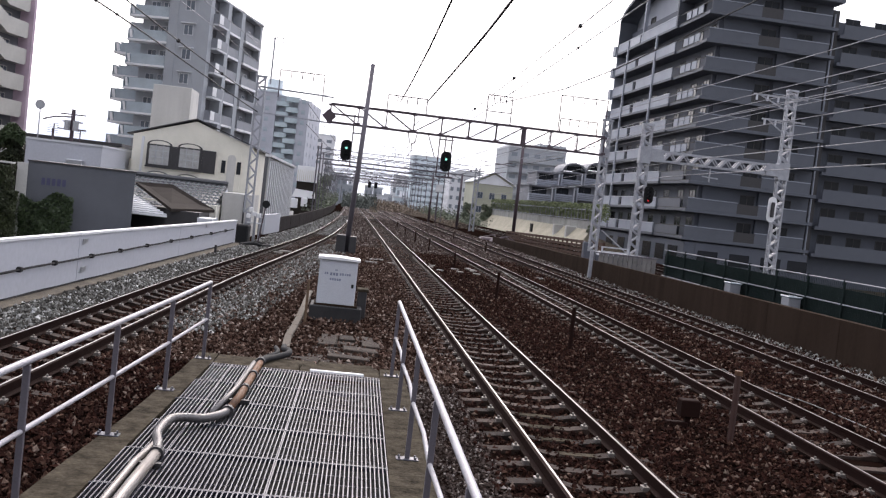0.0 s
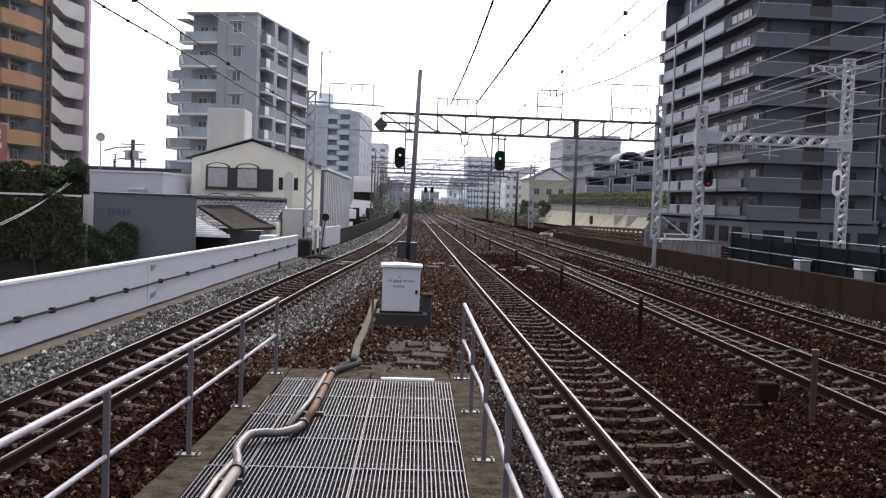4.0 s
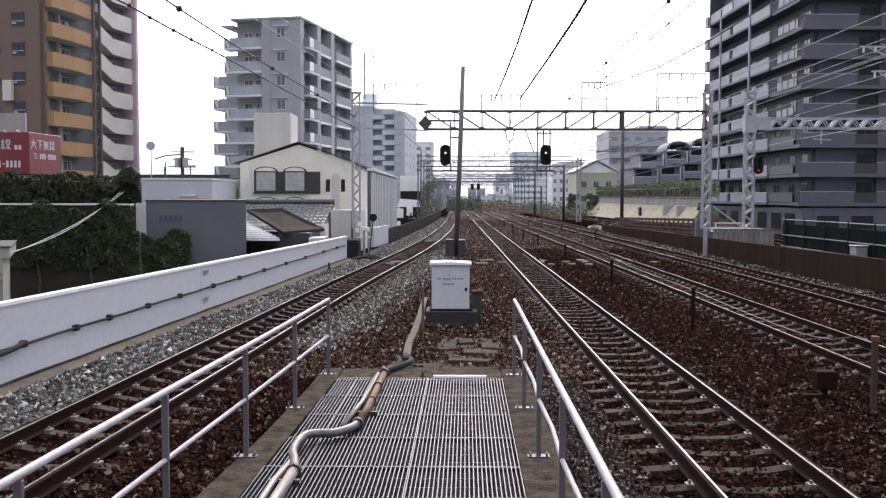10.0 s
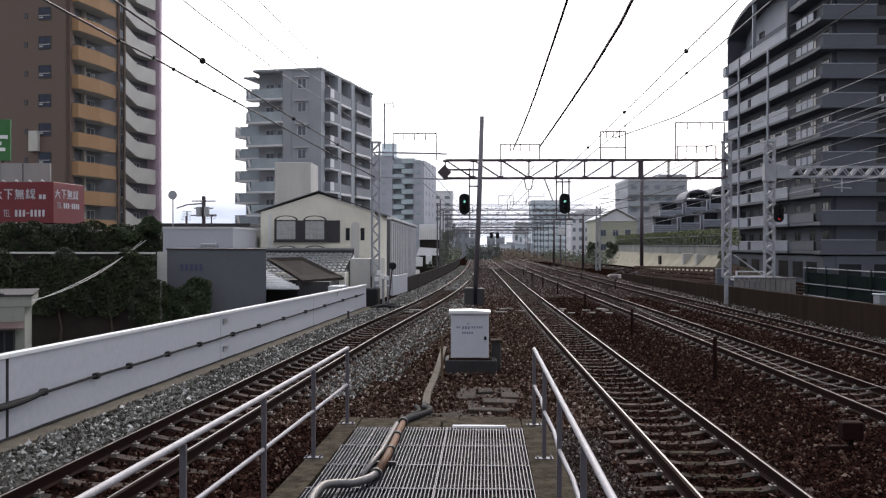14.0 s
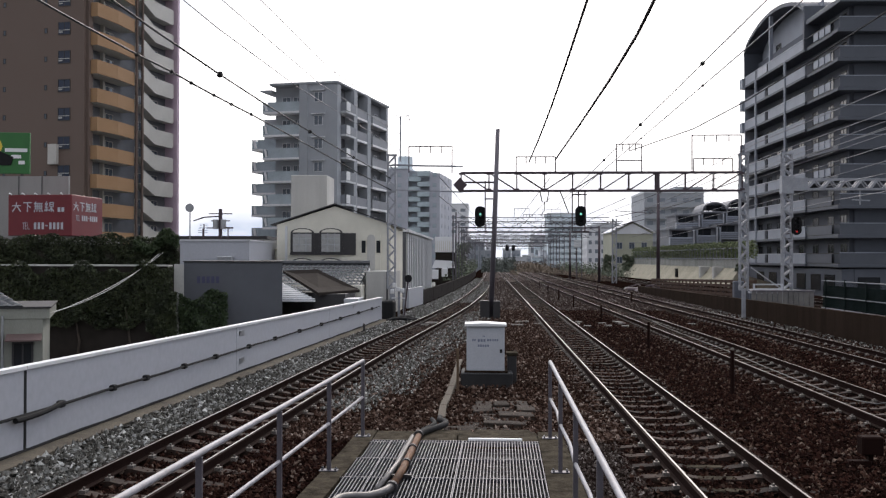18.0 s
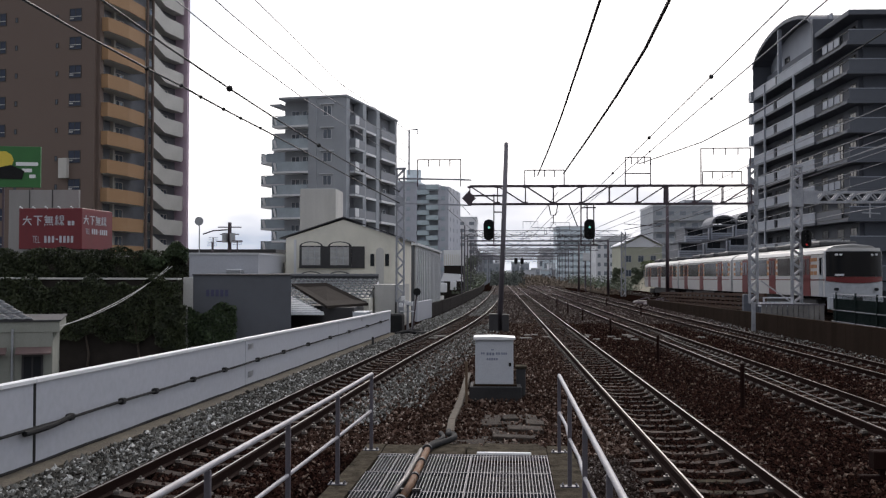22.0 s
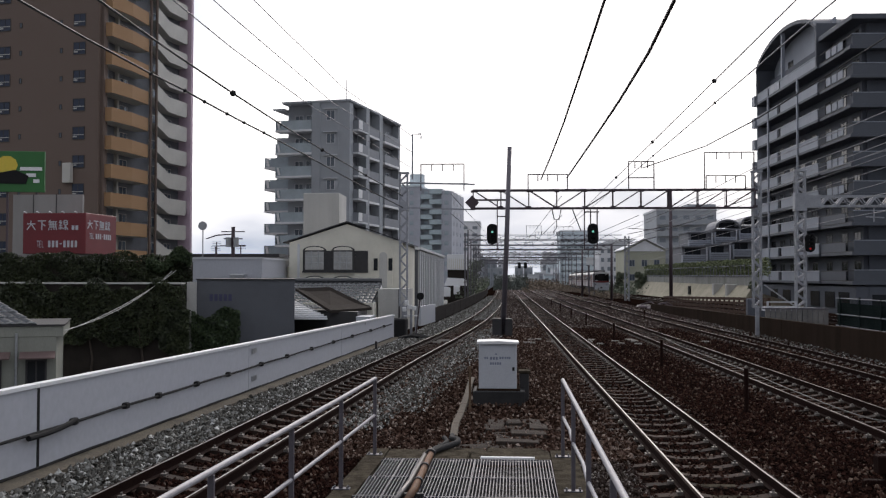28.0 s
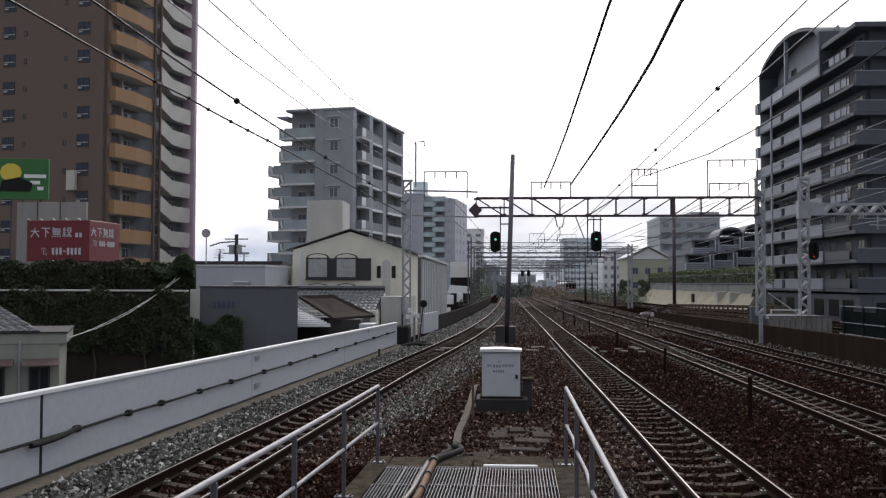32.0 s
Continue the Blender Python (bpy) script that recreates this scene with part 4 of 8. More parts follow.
def grey_tower():
    b = thing("apartment_tower", pose(-18.3, 117, 0, 0, 0, -11.8), "grey tiled apartment tower with stacked balconies", "apartment building", "apartment towers")
    top, step, low = 23.95, 2.88, 20.6
    part("wall", Shape().box(-3.9, -1.5, 0.0, 20.4, STREET, top), M_TOWER, b, "grey tiled wall")
    part("wall", Shape().box(-8.9, -3.904, 1.6, 20.4, STREET, top - 0.02), M_TOWER, b, "recessed wall")
    # the recess shade is painted: darker grey than the tower tile
    part("wall", Shape().box(-1.496, -0.9, 1.6, 20.3, STREET, top - 0.02), M_TOWER_DARK, b, "recessed wall, shade put into its dark grey")
    part("roof", Shape().box(-9.0, 0.15, -0.15, 20.6, top, top + 0.3, bevel=0.05), M_TOWER, b, "pale roof slab")
    part("roof_wing", Shape().prism([(-10.6, top - 0.55), (-9.004, top - 0.75), (-9.004, top - 0.4), (-10.6, top - 0.4)], 0.6, 5), M_TOWER, b, "thin overhanging slab")
    part("antenna", Shape().tube([(-1.6, 3, top + 0.4), (-1.6, 3, top + 3.4)], 0.05, 5), M_LATTICE, b)
    part("pier", Shape().box(-5.0, -3.9, -0.12, 1.6, STREET, top), M_TOWER, b)
    for y0, w, m in ((0.0, 1.2, M_TOWER), (5.1, 1.25, M_TOWER), (10.4, 1.3, M_TOWER), (11.8, 0.8, M_TOWER), (19.6, 0.8, M_TOWER)):
        part("pier", Shape().box(-1.49, 0.35 if 5 < y0 < 11 else 0.0, y0, y0 + w, STREET, top - 0.01), m, b)
    slab = mesh(Shape().box(-9.9, -5.0, -0.14, 1.62, -0.14, 0.1), M_WHITE)
    rail = mesh(Shape().box(-9.2, -5.05, -0.06, 0.0, 0.08, 1.3).box(-9.9, -9.82, -0.06, 1.5, 0.08, 1.3).box(-9.9, -9.2, -0.06, 0.0, 1.22, 1.3).box(-9.9, -9.2, -0.06, 0.0, 0.08, 0.2), M_BALC)
    # white pane painted for the bright sky showing through the balcony end
    light = mesh(Shape().prism([(-9.75, 1.2), (-9.45, 1.2), (-9.25, 0.22), (-9.55, 0.22)], -0.04, 0.0), M_WHITE)
    wing_slab = mesh(Shape().box(-13.8, -8.9, 4.95, 9.0, -0.12, 0.12), M_WHITE)
    part("rear_wing", Shape().box(-12.7, -8.91, 6.4, 19, STREET, top - 3.2), M_TOWER, b, "rear wing wall")
    wing_panel = mesh(Shape().box(-13.8, -13.72, 5.0, 9.0, 0.12, 1.3).box(-13.0, -8.9, 5.0, 5.08, 0.12, 1.3).box(-13.8, -13.0, 5.0, 5.08, 1.22, 1.3), M_BALC)
    # same on the wing: white in place of an opening to the sky
    wing_light = mesh(Shape().prism([(-13.65, 1.2), (-13.3, 1.2), (-13.1, 0.2), (-13.45, 0.2)], 5.0, 5.06), M_WHITE)
    corner = mesh(Shape().box(-1.0, 0.7, 1.25, 4.9, -0.1, 0.12), M_TOWER_PALE)
    corner_rail = mesh(Shape().box(0.62, 0.7, 1.25, 4.9, 0.12, 1.25).box(-0.9, 0.66, 1.25, 1.33, 0.12, 1.25), M_BALC_GREY)
    corner_screen = mesh(Shape().box(0.7, 0.76, 1.3, 2.6, 0.2, 1.25), M_WHITE)
    side_slab = [mesh(Shape().box(-0.95, 0.34, a, c, -0.14, 0.14), M_WHITE) for a, c in ((6.15, 10.38), (12.65, 19.55))]
    side_rail = [mesh(Shape().box(0.2, 0.28, a, c, 0.12, 1.25), M_BALC_GREY) for a, c in ((6.15, 10.38), (12.65, 19.55))]
    first = None
    for i in range(9):
        z = low - step * i
        fl = part("balcony", slab, None, b, "pale slab of a balcony", at=pose(0, 0, z))
        part("balustrade", rail, None, fl, "grey glass balustrade")
        part("end_pane", light, None, fl, "white slanted pane standing for sky seen through an opening")
        if i:
            sw = part("side_balcony", wing_slab, None, b, at=pose(0, 0, z - 1.1))
            part("side_balustrade", wing_panel, None, sw)
            part("end_pane", wing_light, None, sw, "white slanted pane standing for sky seen through an opening")
        cb = part("corner_balcony", corner, None, b, at=pose(0, 0, z))
        part("balustrade", corner_rail, None, cb)
        part("screen", corner_screen, None, cb, "white privacy screen")
        for s, r in zip(side_slab, side_rail):
            sb = part("balcony", s, None, b, at=pose(0, 0, z))
            part("balustrade", r, None, sb)
        for wx, ww in ((-2.5, 1.15),):
            at = pose(wx, 0, z + 1.75)
            if first is None:
                first = window(b, at, ww, 1.25, M_TOWER_PALE)
            else:
                twin(first, b, at)
            part("hood", Shape().box(wx - 0.9, wx + 0.9, -0.3, 0.0, z + 2.5, z + 2.6), M_TOWER_PALE, b)
        for wx in (-5.9, -7.4):
            twin(first, b, pose(wx, 1.6, z + 1.5))
        for wy in (3.0, 8.2, 14.6, 17.4):
            twin(first, b, pose(-0.9, wy, z + 1.4) @ EAST)
    return b


grey_tower()


def brown_tower():
    b = thing("apartment_tower", pose(-41.9, 98, 0, 0, 0, -10.8), "tall brown tiled apartment tower with ochre and white balconies", "apartment building", "apartment towers")
    top, step = 47.0, 3.0
    part("wall", Shape().box(-24, 0, 0, 0.4, STREET, top), M_BROWN, b, "brown tiled end wall")
    # shade behind the balconies is put into this wall's grey
    part("wall", Shape().box(-24, -0.9, 0.41, 18.6, STREET, top - 0.1), M_TOWER_DARK, b, "wall behind the balconies, shade put into its grey")
    part("roof", Shape().box(-24.3, 0.4, -0.3, 19, top, top + 0.5), M_TOWER_PALE, b)
    part("end_wall", Shape().box(-0.9, 0.75, 18.1, 18.6, STREET, top), M_MAUVE, b, "mauve end wall")
    part("pier", Shape().box(-0.9, 0.35, 0.41, 1.1, STREET, top), M_BROWN, b)
    for y0, px in ((8.6, 0.95), (10.15, 0.75)):
        part("pipe", Shape().tube([(px, y0, STREET), (px, y0, top)], 0.17, 6), M_BROWN, b, "brown vertical pipe")
    ochre = mesh(Shape().prism([(0.35, 0.7), (1.1, 0.75), (1.25, 4.4), (0.85, 8.3), (0.7, 8.3), (1.1, 4.4), (1.0, 0.88), (0.35, 0.85)], 0.0, 1.45, axis="z"), M_ORANGE_BALC)
    slab_o = mesh(Shape().prism([(-0.9, 1.12), (0.3, 0.86), (1.0, 0.9), (1.1, 4.4), (0.75, 8.35), (-0.9, 8.35)], -0.02, 0.16, axis="z"), M_WHITE_BALC)
    white = mesh(Shape().prism([(10.6, 1.1), (13.4, 0), (17.4, 0), (17.4, 1.8), (13.4, 1.8), (10.6, 2.9)], 0.36, 0.5, axis="x").prism([(17.4, 0.2), (18.0, 0.2), (18.0, 1.8), (17.4, 1.8)], 0.0, 0.3, axis="x"), M_WHITE_BALC)
    slab_w = mesh(Shape().prism([(10.6, 1.15), (13.4, 0.05), (17.6, 0.05), (17.6, 0.2), (13.4, 0.2), (10.6, 1.3)], -0.9, 0.355, axis="x"), M_WHITE_BALC)
    post = mesh(Shape().box(-0.9, -0.5, 4.3, 4.6, 0.16, 3.0), M_WHITE_BALC)
    w1 = w2 = w3 = None
    for i in range(17):
        z = -2.3 + step * i + 0.05
        if z + 1.5 > top:
            break
        o = part("balcony", slab_o, None, b, at=pose(0, 0, z))
        part("parapet", ochre, None, o, "ochre balcony parapet")
        part("post", post, None, o)
        o = part("balcony", slab_w, None, b, at=pose(0, 0, z))
        part("parapet", white, None, o, "off-white stepped parapet of an outside stair")
        if w1 is None:
            w1 = window(b, pose(-2.3, 0, z + 1.7), 1.45, 1.35, M_DARKTRIM, M_TOWER_GLASS)
            part("sash", Shape().box(-0.66, 0.66, -0.06, -0.03, -0.22, -0.14).box(-0.66, -0.2, -0.055, -0.03, -0.45, -0.3), M_CURTAIN, w1, "pale lower sash")
            w2 = window(b, pose(-4.5, 0, z + 1.55), 0.32, 0.55, M_DARKTRIM, mullion=False)
            w3 = window(b, pose(-0.9, 2.2, z + 1.6) @ EAST, 1.5, 1.9, M_WHITE_BALC)
        else:
            twin(w1, b, pose(-2.3, 0, z + 1.7))
            twin(w2, b, pose(-4.5, 0, z + 1.55))
            twin(w3, b, pose(-0.9, 2.2, z + 1.6) @ EAST)
        for wx in (-11.5, -17.3):
            twin(w1, b, pose(wx, 0, z + 1.7))
        twin(w2, b, pose(-9.5, 0, z + 1.55))
        for wy in (6.0, 12.0, 15.5):
            twin(w3, b, pose(-0.9, wy, z + 1.6) @ EAST)
    part("wall_box", Shape().box(-3.9, -2.9, -0.5, 0.0, 12.2, 14.3, bevel=0.03), M_WHITE_BALC, b, "white box on the wall")


brown_tower()


def slate_block():
    b = thing("apartment_block", pose(35, 97, 0, 0, 0, 1.0), "slate grey apartment block with rows of balconies and a vaulted roof", "apartment building", "apartment towers")
    base, step, n = 1.9, 2.94, 9
    top = 28.4
    part("wall", Shape().box(1.6, 14.0, 1.6, 33, STREET, top), M_SLATE, b, "dark slate tiled wall")
    part("wall", Shape().box(0.35, 1.58, 0.35, 33, STREET, 1.5), M_SLATE, b, "dark ground floor wall")
    part("wall", Shape().box(1.6, 14.0, 0.3, 1.59, STREET, 1.5), M_SLATE, b, "dark ground floor wall")
    part("roof", Shape().box(0.0, 14.3, -0.2, 9.5, top - 0.35, top + 0.2, bevel=0.06), M_SLATE_RAIL, b, "flat parapet roof")
    # vaulted roof over the far half, with a set-back wall under it
    rim = [(9.8 + 22.9 * i / 18, 29.9 + 2.75 * math.sin(math.pi * i / 18) ** 0.6) for i in range(19)]
    part("vault", Shape().prism(rim + [(y, z - 0.45) for y, z in rim[::-1]], -0.2, 9.0, axis="x"), M_SLATE_RAIL, b, "curved vault roof")
    part("gable", Shape().prism([(9.9, 25.0)] + [(y, z - 0.3) for y, z in rim] + [(32.6, 25.0)], 2.2, 2.6, axis="x"), M_SLATE_PALE, b, "wall under the vault")
    part("gable_face", Shape().box(2.0, 2.19, 10.0, 21.5, 27.0, 31.0), M_SLATE_PALE, b, "paler wall under the vault")
    part("gable_end", Shape().box(-0.15, 2.3, 9.6, 10.0, 25.4, 30.2), M_SLATE_RAIL, b)
    part("gable_end", Shape().box(-0.15, 2.3, 32.3, 32.7, 25.0, 30.1), M_SLATE_RAIL, b)
    part("column", Shape().box(-0.1, 0.3, 21.8, 22.2, 25.4, 32.3), M_SLATE_PALE, b)
    slab_a = mesh(Shape().box(-0.1, 1.6, 9.5, 32.5, -0.2, 0.1, bevel=0.03), M_SLATE_RAIL)
    cap_a = mesh(Shape().box(-0.12, 0.04, 9.6, 32.4, 1.15, 1.22), M_TERRACE)
    rail_a = [mesh(Shape().box(-0.08, 0.0, a, c, 0.1, 1.15), M_SLATE_PALE) for a, c in ((9.6, 22.6), (23.9, 27.3), (27.8, 32.4))]
    bars_a = mesh(Shape().box(-0.06, -0.02, 22.6, 23.9, 0, 0.06), M_DARKTRIM)
    slab_b = mesh(Shape().box(0.1, 1.6, 0.35, 9.45, -0.2, 0.1, bevel=0.03), M_SLATE_RAIL)
    # glass panes; their pale colour stands in for reflected sky
    pane_sky_b = mesh(Shape().box(0.1, 0.17, 0.1, 1.45, 0.3, 1.1), M_SLATE_PALE)
    bars_b = mesh(Shape().box(0.08, 0.2, 0.35, 9.4, 0, 0.08), M_DARKTRIM)
    dark_b = mesh(Shape().box(0.1, 0.17, 2.4, 9.35, 0.12, 1.15), M_SLATE_RAIL)
    slab_c = mesh(Shape().box(-0.1, 14.0, 0.1, 1.6, -0.25, 0.1, bevel=0.03), M_SLATE_RAIL)
    rail_c = [mesh(Shape().box(a, c, 0.1, 0.18, 0.1, 1.2), M_SLATE_RAIL) for a, c in ((0.1, 5.5), (7.8, 13.2))]
    cap_c = [mesh(Shape().box(a, c, 0.06, 0.22, 1.2, 1.28), M_SLATE_PALE) for a, c in ((0.1, 5.5), (7.8, 13.2))]
    grille = mesh(Shape().box(5.5, 7.8, 0.12, 0.16, 0.1, 1.15), M_DARKTRIM)
    infill = mesh(Shape().box(2.0, 6.2, 1.3, 1.6, 0.1, 2.7).box(8.2, 9.4, 1.2, 1.6, 0.1, 2.7), M_SLATE)
    door = None
    for i in range(n):
        z = base + step * i
        a = part("balcony", slab_a, None, b, at=pose(0, 0, z))
        for r in rail_a:
            part("parapet", r, None, a, "pale grey parapet panel")
        for bz in (1.08, 0.12):
            part("bar", bars_a, None, a, at=pose(0, 0, bz))
        part("capping", cap_a, None, a, "thin pale capping")
        a = part("balcony", slab_b, None, b, at=pose(0, 0, z))
        for bz in (1.12, 0.11):
            part("rail_bar", bars_b, None, a, "dark rail bar", at=pose(0, 0, bz))
        if i < 3:
            part("dark_panel", dark_b, None, a)
        for k in range(3 if i > 2 else 0):
            part("railing_panel", pane_sky_b, None, a, "white railing panel", at=pose(0, 2.6 + 1.7 * k, 0))
        c = part("balcony", slab_c, None, b, at=pose(0, 0, z))
        for r, q in zip(rail_c, cap_c):
            part("parapet", r, None, c)
            part("capping", q, None, c)
        part("grille", grille, None, c, "dark railing grille")
        part("infill_wall", infill, None, b, at=pose(0, 0, z))
        if door is None:
            door = window(b, pose(7.1, 1.6, z + 1.15), 1.7, 2.1, M_DARKTRIM, M_DARKGLASS, "balcony_door")
        else:
            twin(door, b, pose(7.1, 1.6, z + 1.15))
        twin(door, b, pose(11.2, 1.6, z + 1.15))
        for wy in (3.0, 6.5, 11.0, 15.5, 19.5, 23.5, 27.5, 31):
            twin(door, b, pose(1.6, wy, z + 1.15) @ WEST)
    part("end_fin", Shape().box(-0.02, 1.62, 32.52, 32.9, STREET, 29.8), M_SLATE_PALE, b, "pale end wall")
    end_slab = mesh(Shape().box(-0.3, 1.3, 32.9, 34.2, -0.15, 0.1).box(-0.3, -0.22, 32.9, 34.2, 0.1, 1.15).box(-0.3, 1.3, 32.9, 32.98, 0.1, 1.15), M_SLATE_PALE)
    for i in range(n):
        part("end_balcony", end_slab, None, b, "small pale balcony on the end wall", at=pose(0, 0, base + step * i))
    for k in range(4):
        part("railing_panel", Shape().box(-0.12, -0.04, 23.0 + 0.9 * k, 23.8 + 0.9 * k, base + step * 8 + 0.15, base + step * 8 + 1.1), M_TERRACE, b, "white railing panel")
    for y, z in ((15.0, 30.2), (18.5, 28.6), (25.5, 29.0)):
        part("gable_window", Shape().box(2.1, 2.2, y - 0.9, y + 0.9, z - 0.5, z + 0.5), M_DARKGLASS, b)
    for y in (16.0, 27.4):
        part("column", Shape().box(-0.2, 0.0, y, y + 0.35, base, top - 3.0), M_SLATE_PALE, b)
    # second wing beyond a shaft
    part("shaft", Shape().box(14.002, 15.2, 2.4, 20, STREET, top - 0.5), M_DARKTRIM, b, "dark shaft between two wings")
    part("drain_pipe", Shape().tube([(14.6, 2.25, STREET), (14.6, 2.25, top - 1)], 0.12, 6), M_SLATE_PALE, b)
    part("wall", Shape().box(15.2, 36, 3.2, 30, STREET, top - 1.5), M_SLATE, b, "dark slate tiled wing")
    slab_d = mesh(Shape().box(15.2, 35.5, 1.8, 3.2, -0.25, 0.1), M_SLATE_RAIL)
    rail_d = mesh(Shape().box(15.6, 24.0, 1.8, 1.88, 0.1, 1.2), M_SLATE_RAIL)
    for i in range(n):
        z = base + step * i - 0.25
        d = part("balcony", slab_d, None, b, at=pose(0, 0, z))
        part("parapet", rail_d, None, d)
        for wx in (17.2, 20.6, 24):
            twin(door, b, pose(wx, 3.2, z + 1.15))
    for y in (3.5, 7.5, 12, 17, 22, 27):
        part("opening", Shape().box(0.28, 0.35, y - 1.4, y + 1.4, -0.8, 0.9), M_DARKGLASS, b, "dark ground floor opening")
    for x in (3.0, 6.5, 10, 13):
        part("opening", Shape().box(x - 1.1, x + 1.1, 0.24, 0.3, -0.6, 0.7), M_DARKGLASS, b, "dark ground floor opening")


slate_block()


def cream_house():
    b = thing("house", pose(-14.2, 63, 0), "cream stucco house with a low gable and arched windows", "house", "houses by the line")
    w, ez, az = 8.1, 4.7, 6.0
    part("wall", Shape().prism([(0.35, STREET), (w - 0.2, STREET), (w - 0.2, ez), (w / 2 + 0.15, az - 0.08), (0.35, ez)], 0, 9), M_CREAM, b, "cream stucco walls")
    for x0, z0, x1, z1 in ((-0.05, ez - 0.06, w / 2 + 0.15, az + 0.04), (w / 2 + 0.15, az + 0.04, w + 0.05, ez - 0.06)):
        part("roof", Shape().prism([(x0, z0), (x1, z1), (x1, z1 + 0.07), (x0, z0 + 0.07)], -0.16, 9.3), M_DARKTRIM, b, "dark thin roof slope")
    part("wall_strip", Shape().box(0.9, 1.05, -0.06, 0, STREET, 4.6), M_TOWER_PALE, b, "pale down pipe")
    for cx in (2.05, 3.95):
        for zc, hh in ((3.48, 1.35), (1.6, 1.15)):
            arch = [(cx - 0.78, zc - hh / 2)] + [(cx - 0.78 * math.cos(math.pi * i / 10), zc + hh / 2 + 0.32 * math.sin(math.pi * i / 10)) for i in range(11)] + [(cx + 0.78, zc - hh / 2)]
            ob = part("window", Shape().prism(arch, -0.09, 0.0), M_DARKTRIM, b, "arched window with dark surround")
            part("pane", Shape().box(cx - 0.62, cx + 0.62, -0.11, -0.08, zc - hh / 2 + 0.1, zc + hh / 2 - 0.06), M_CURTAIN, ob)
            tri = [(cx - 0.64 * math.cos(math.pi * i / 10), zc + hh / 2 + 0.03 + 0.23 * math.sin(math.pi * i / 10)) for i in range(11)]
            part("arch_panel", Shape().prism(tri, -0.115, -0.08), M_CREAM, ob)
            for gx in (cx - 0.2, cx + 0.25):
                part("mullion", Shape().box(gx - 0.025, gx + 0.025, -0.125, -0.08, zc - hh / 2 + 0.1, zc + hh / 2), M_GALV, ob)
            for gz in (zc - 0.1, zc + 0.3):
                part("glazing_bar", Shape().box(cx - 0.62, cx + 0.62, -0.12, -0.08, gz - 0.02, gz + 0.02), M_GALV, ob)
            part("sill", Shape().box(cx - 0.8, cx + 0.8, -0.2, 0, zc - hh / 2 - 0.1, zc - hh / 2), M_DARKTRIM, ob)
    for x0, x1 in ((2.83, 3.16), (4.74, 5.6)):
        part("shutter", Shape().box(x0, x1, -0.06, 0, 2.7, 4.15), M_DARKTRIM, b, "dark shutter")
    niche = [(6.0, 1.6)] + [(6.62 - 0.6 * math.cos(math.pi * i / 10), 4.0 + 0.42 * math.sin(math.pi * i / 10)) for i in range(11)] + [(7.24, 1.6)]
    part("niche", Shape().prism(niche, -0.07, 0.0), M_CREAM, b, "raised arched stucco panel")
    inner = [(6.36, 1.6)] + [(6.62 - 0.26 * math.cos(math.pi * i / 10), 3.8 + 0.26 * math.sin(math.pi * i / 10)) for i in range(11)] + [(6.88, 1.6)]
    part("niche", Shape().prism(inner, -0.12, -0.072), M_CONC_LIGHT, b)
    for x in (6.12, 7.1):
        part("slit_window", Shape().box(x - 0.13, x + 0.13, -0.1, -0.05, 2.85, 3.65), M_DARKGLASS, b)
    part("porch", Shape().box(-0.9, 0.34, 1.0, 5.0, STREET, 3.1), M_CREAM, b)
    part("door", Shape().box(-0.75, 0.1, 0.93, 1.0, 0.2, 2.3), M_DARKGLASS, b, "dark door")


cream_house()


def tile_roof(parent, a, b, c, d, rows, cols, edge=True):
    """Pan tiles on a slope: ridge from a to b, eave from d to c; each tile a piece, a pale glint painted on its lower
    lip.
    """
    a, b, c, d = (Vector(p) for p in (a, b, c, d))
    nrm = (b - a).cross(d - a).normalized()
    if nrm.z < 0:
        nrm = -nrm
    t = Shape()
    t.add([a, b, c, d, a - nrm * 0.12, b - nrm * 0.12, c - nrm * 0.12, d - nrm * 0.12], [(0, 1, 2, 3), (7, 6, 5, 4), (0, 4, 5, 1), (1, 5, 6, 2), (2, 6, 7, 3), (3, 7, 4, 0)])
    part("roof", t, M_TILE, parent, "grey tiled roof slope")
    for k in range(rows):
        for j in range(cols):
            q = lambda u, w: a.lerp(b, u).lerp(d.lerp(c, u), w)
            u0, u1, w0, w1 = j / cols, (j + 0.96) / cols, k / rows, (k + 1) / rows
            p = [q(u0, w0) + nrm * 0.01, q((u0 + u1) / 2, w0) + nrm * 0.05, q(u1, w0) + nrm * 0.01, q(u1, w1) + nrm * 0.05, q((u0 + u1) / 2, w1) + nrm * 0.13, q(u0, w1) + nrm * 0.05, q(u1, w1) + nrm * 0.0, q(u0, w1) + nrm * 0.0, q((u0 + u1) / 2, w1) + nrm * 0.03]
            part("roof_tile", Shape().add(p, [(0, 1, 4, 5), (1, 2, 3, 4)]).add(p, [(5, 4, 8, 7), (4, 3, 6, 8)], 1), [M_TILE, M_TILE_GLINT], parent)


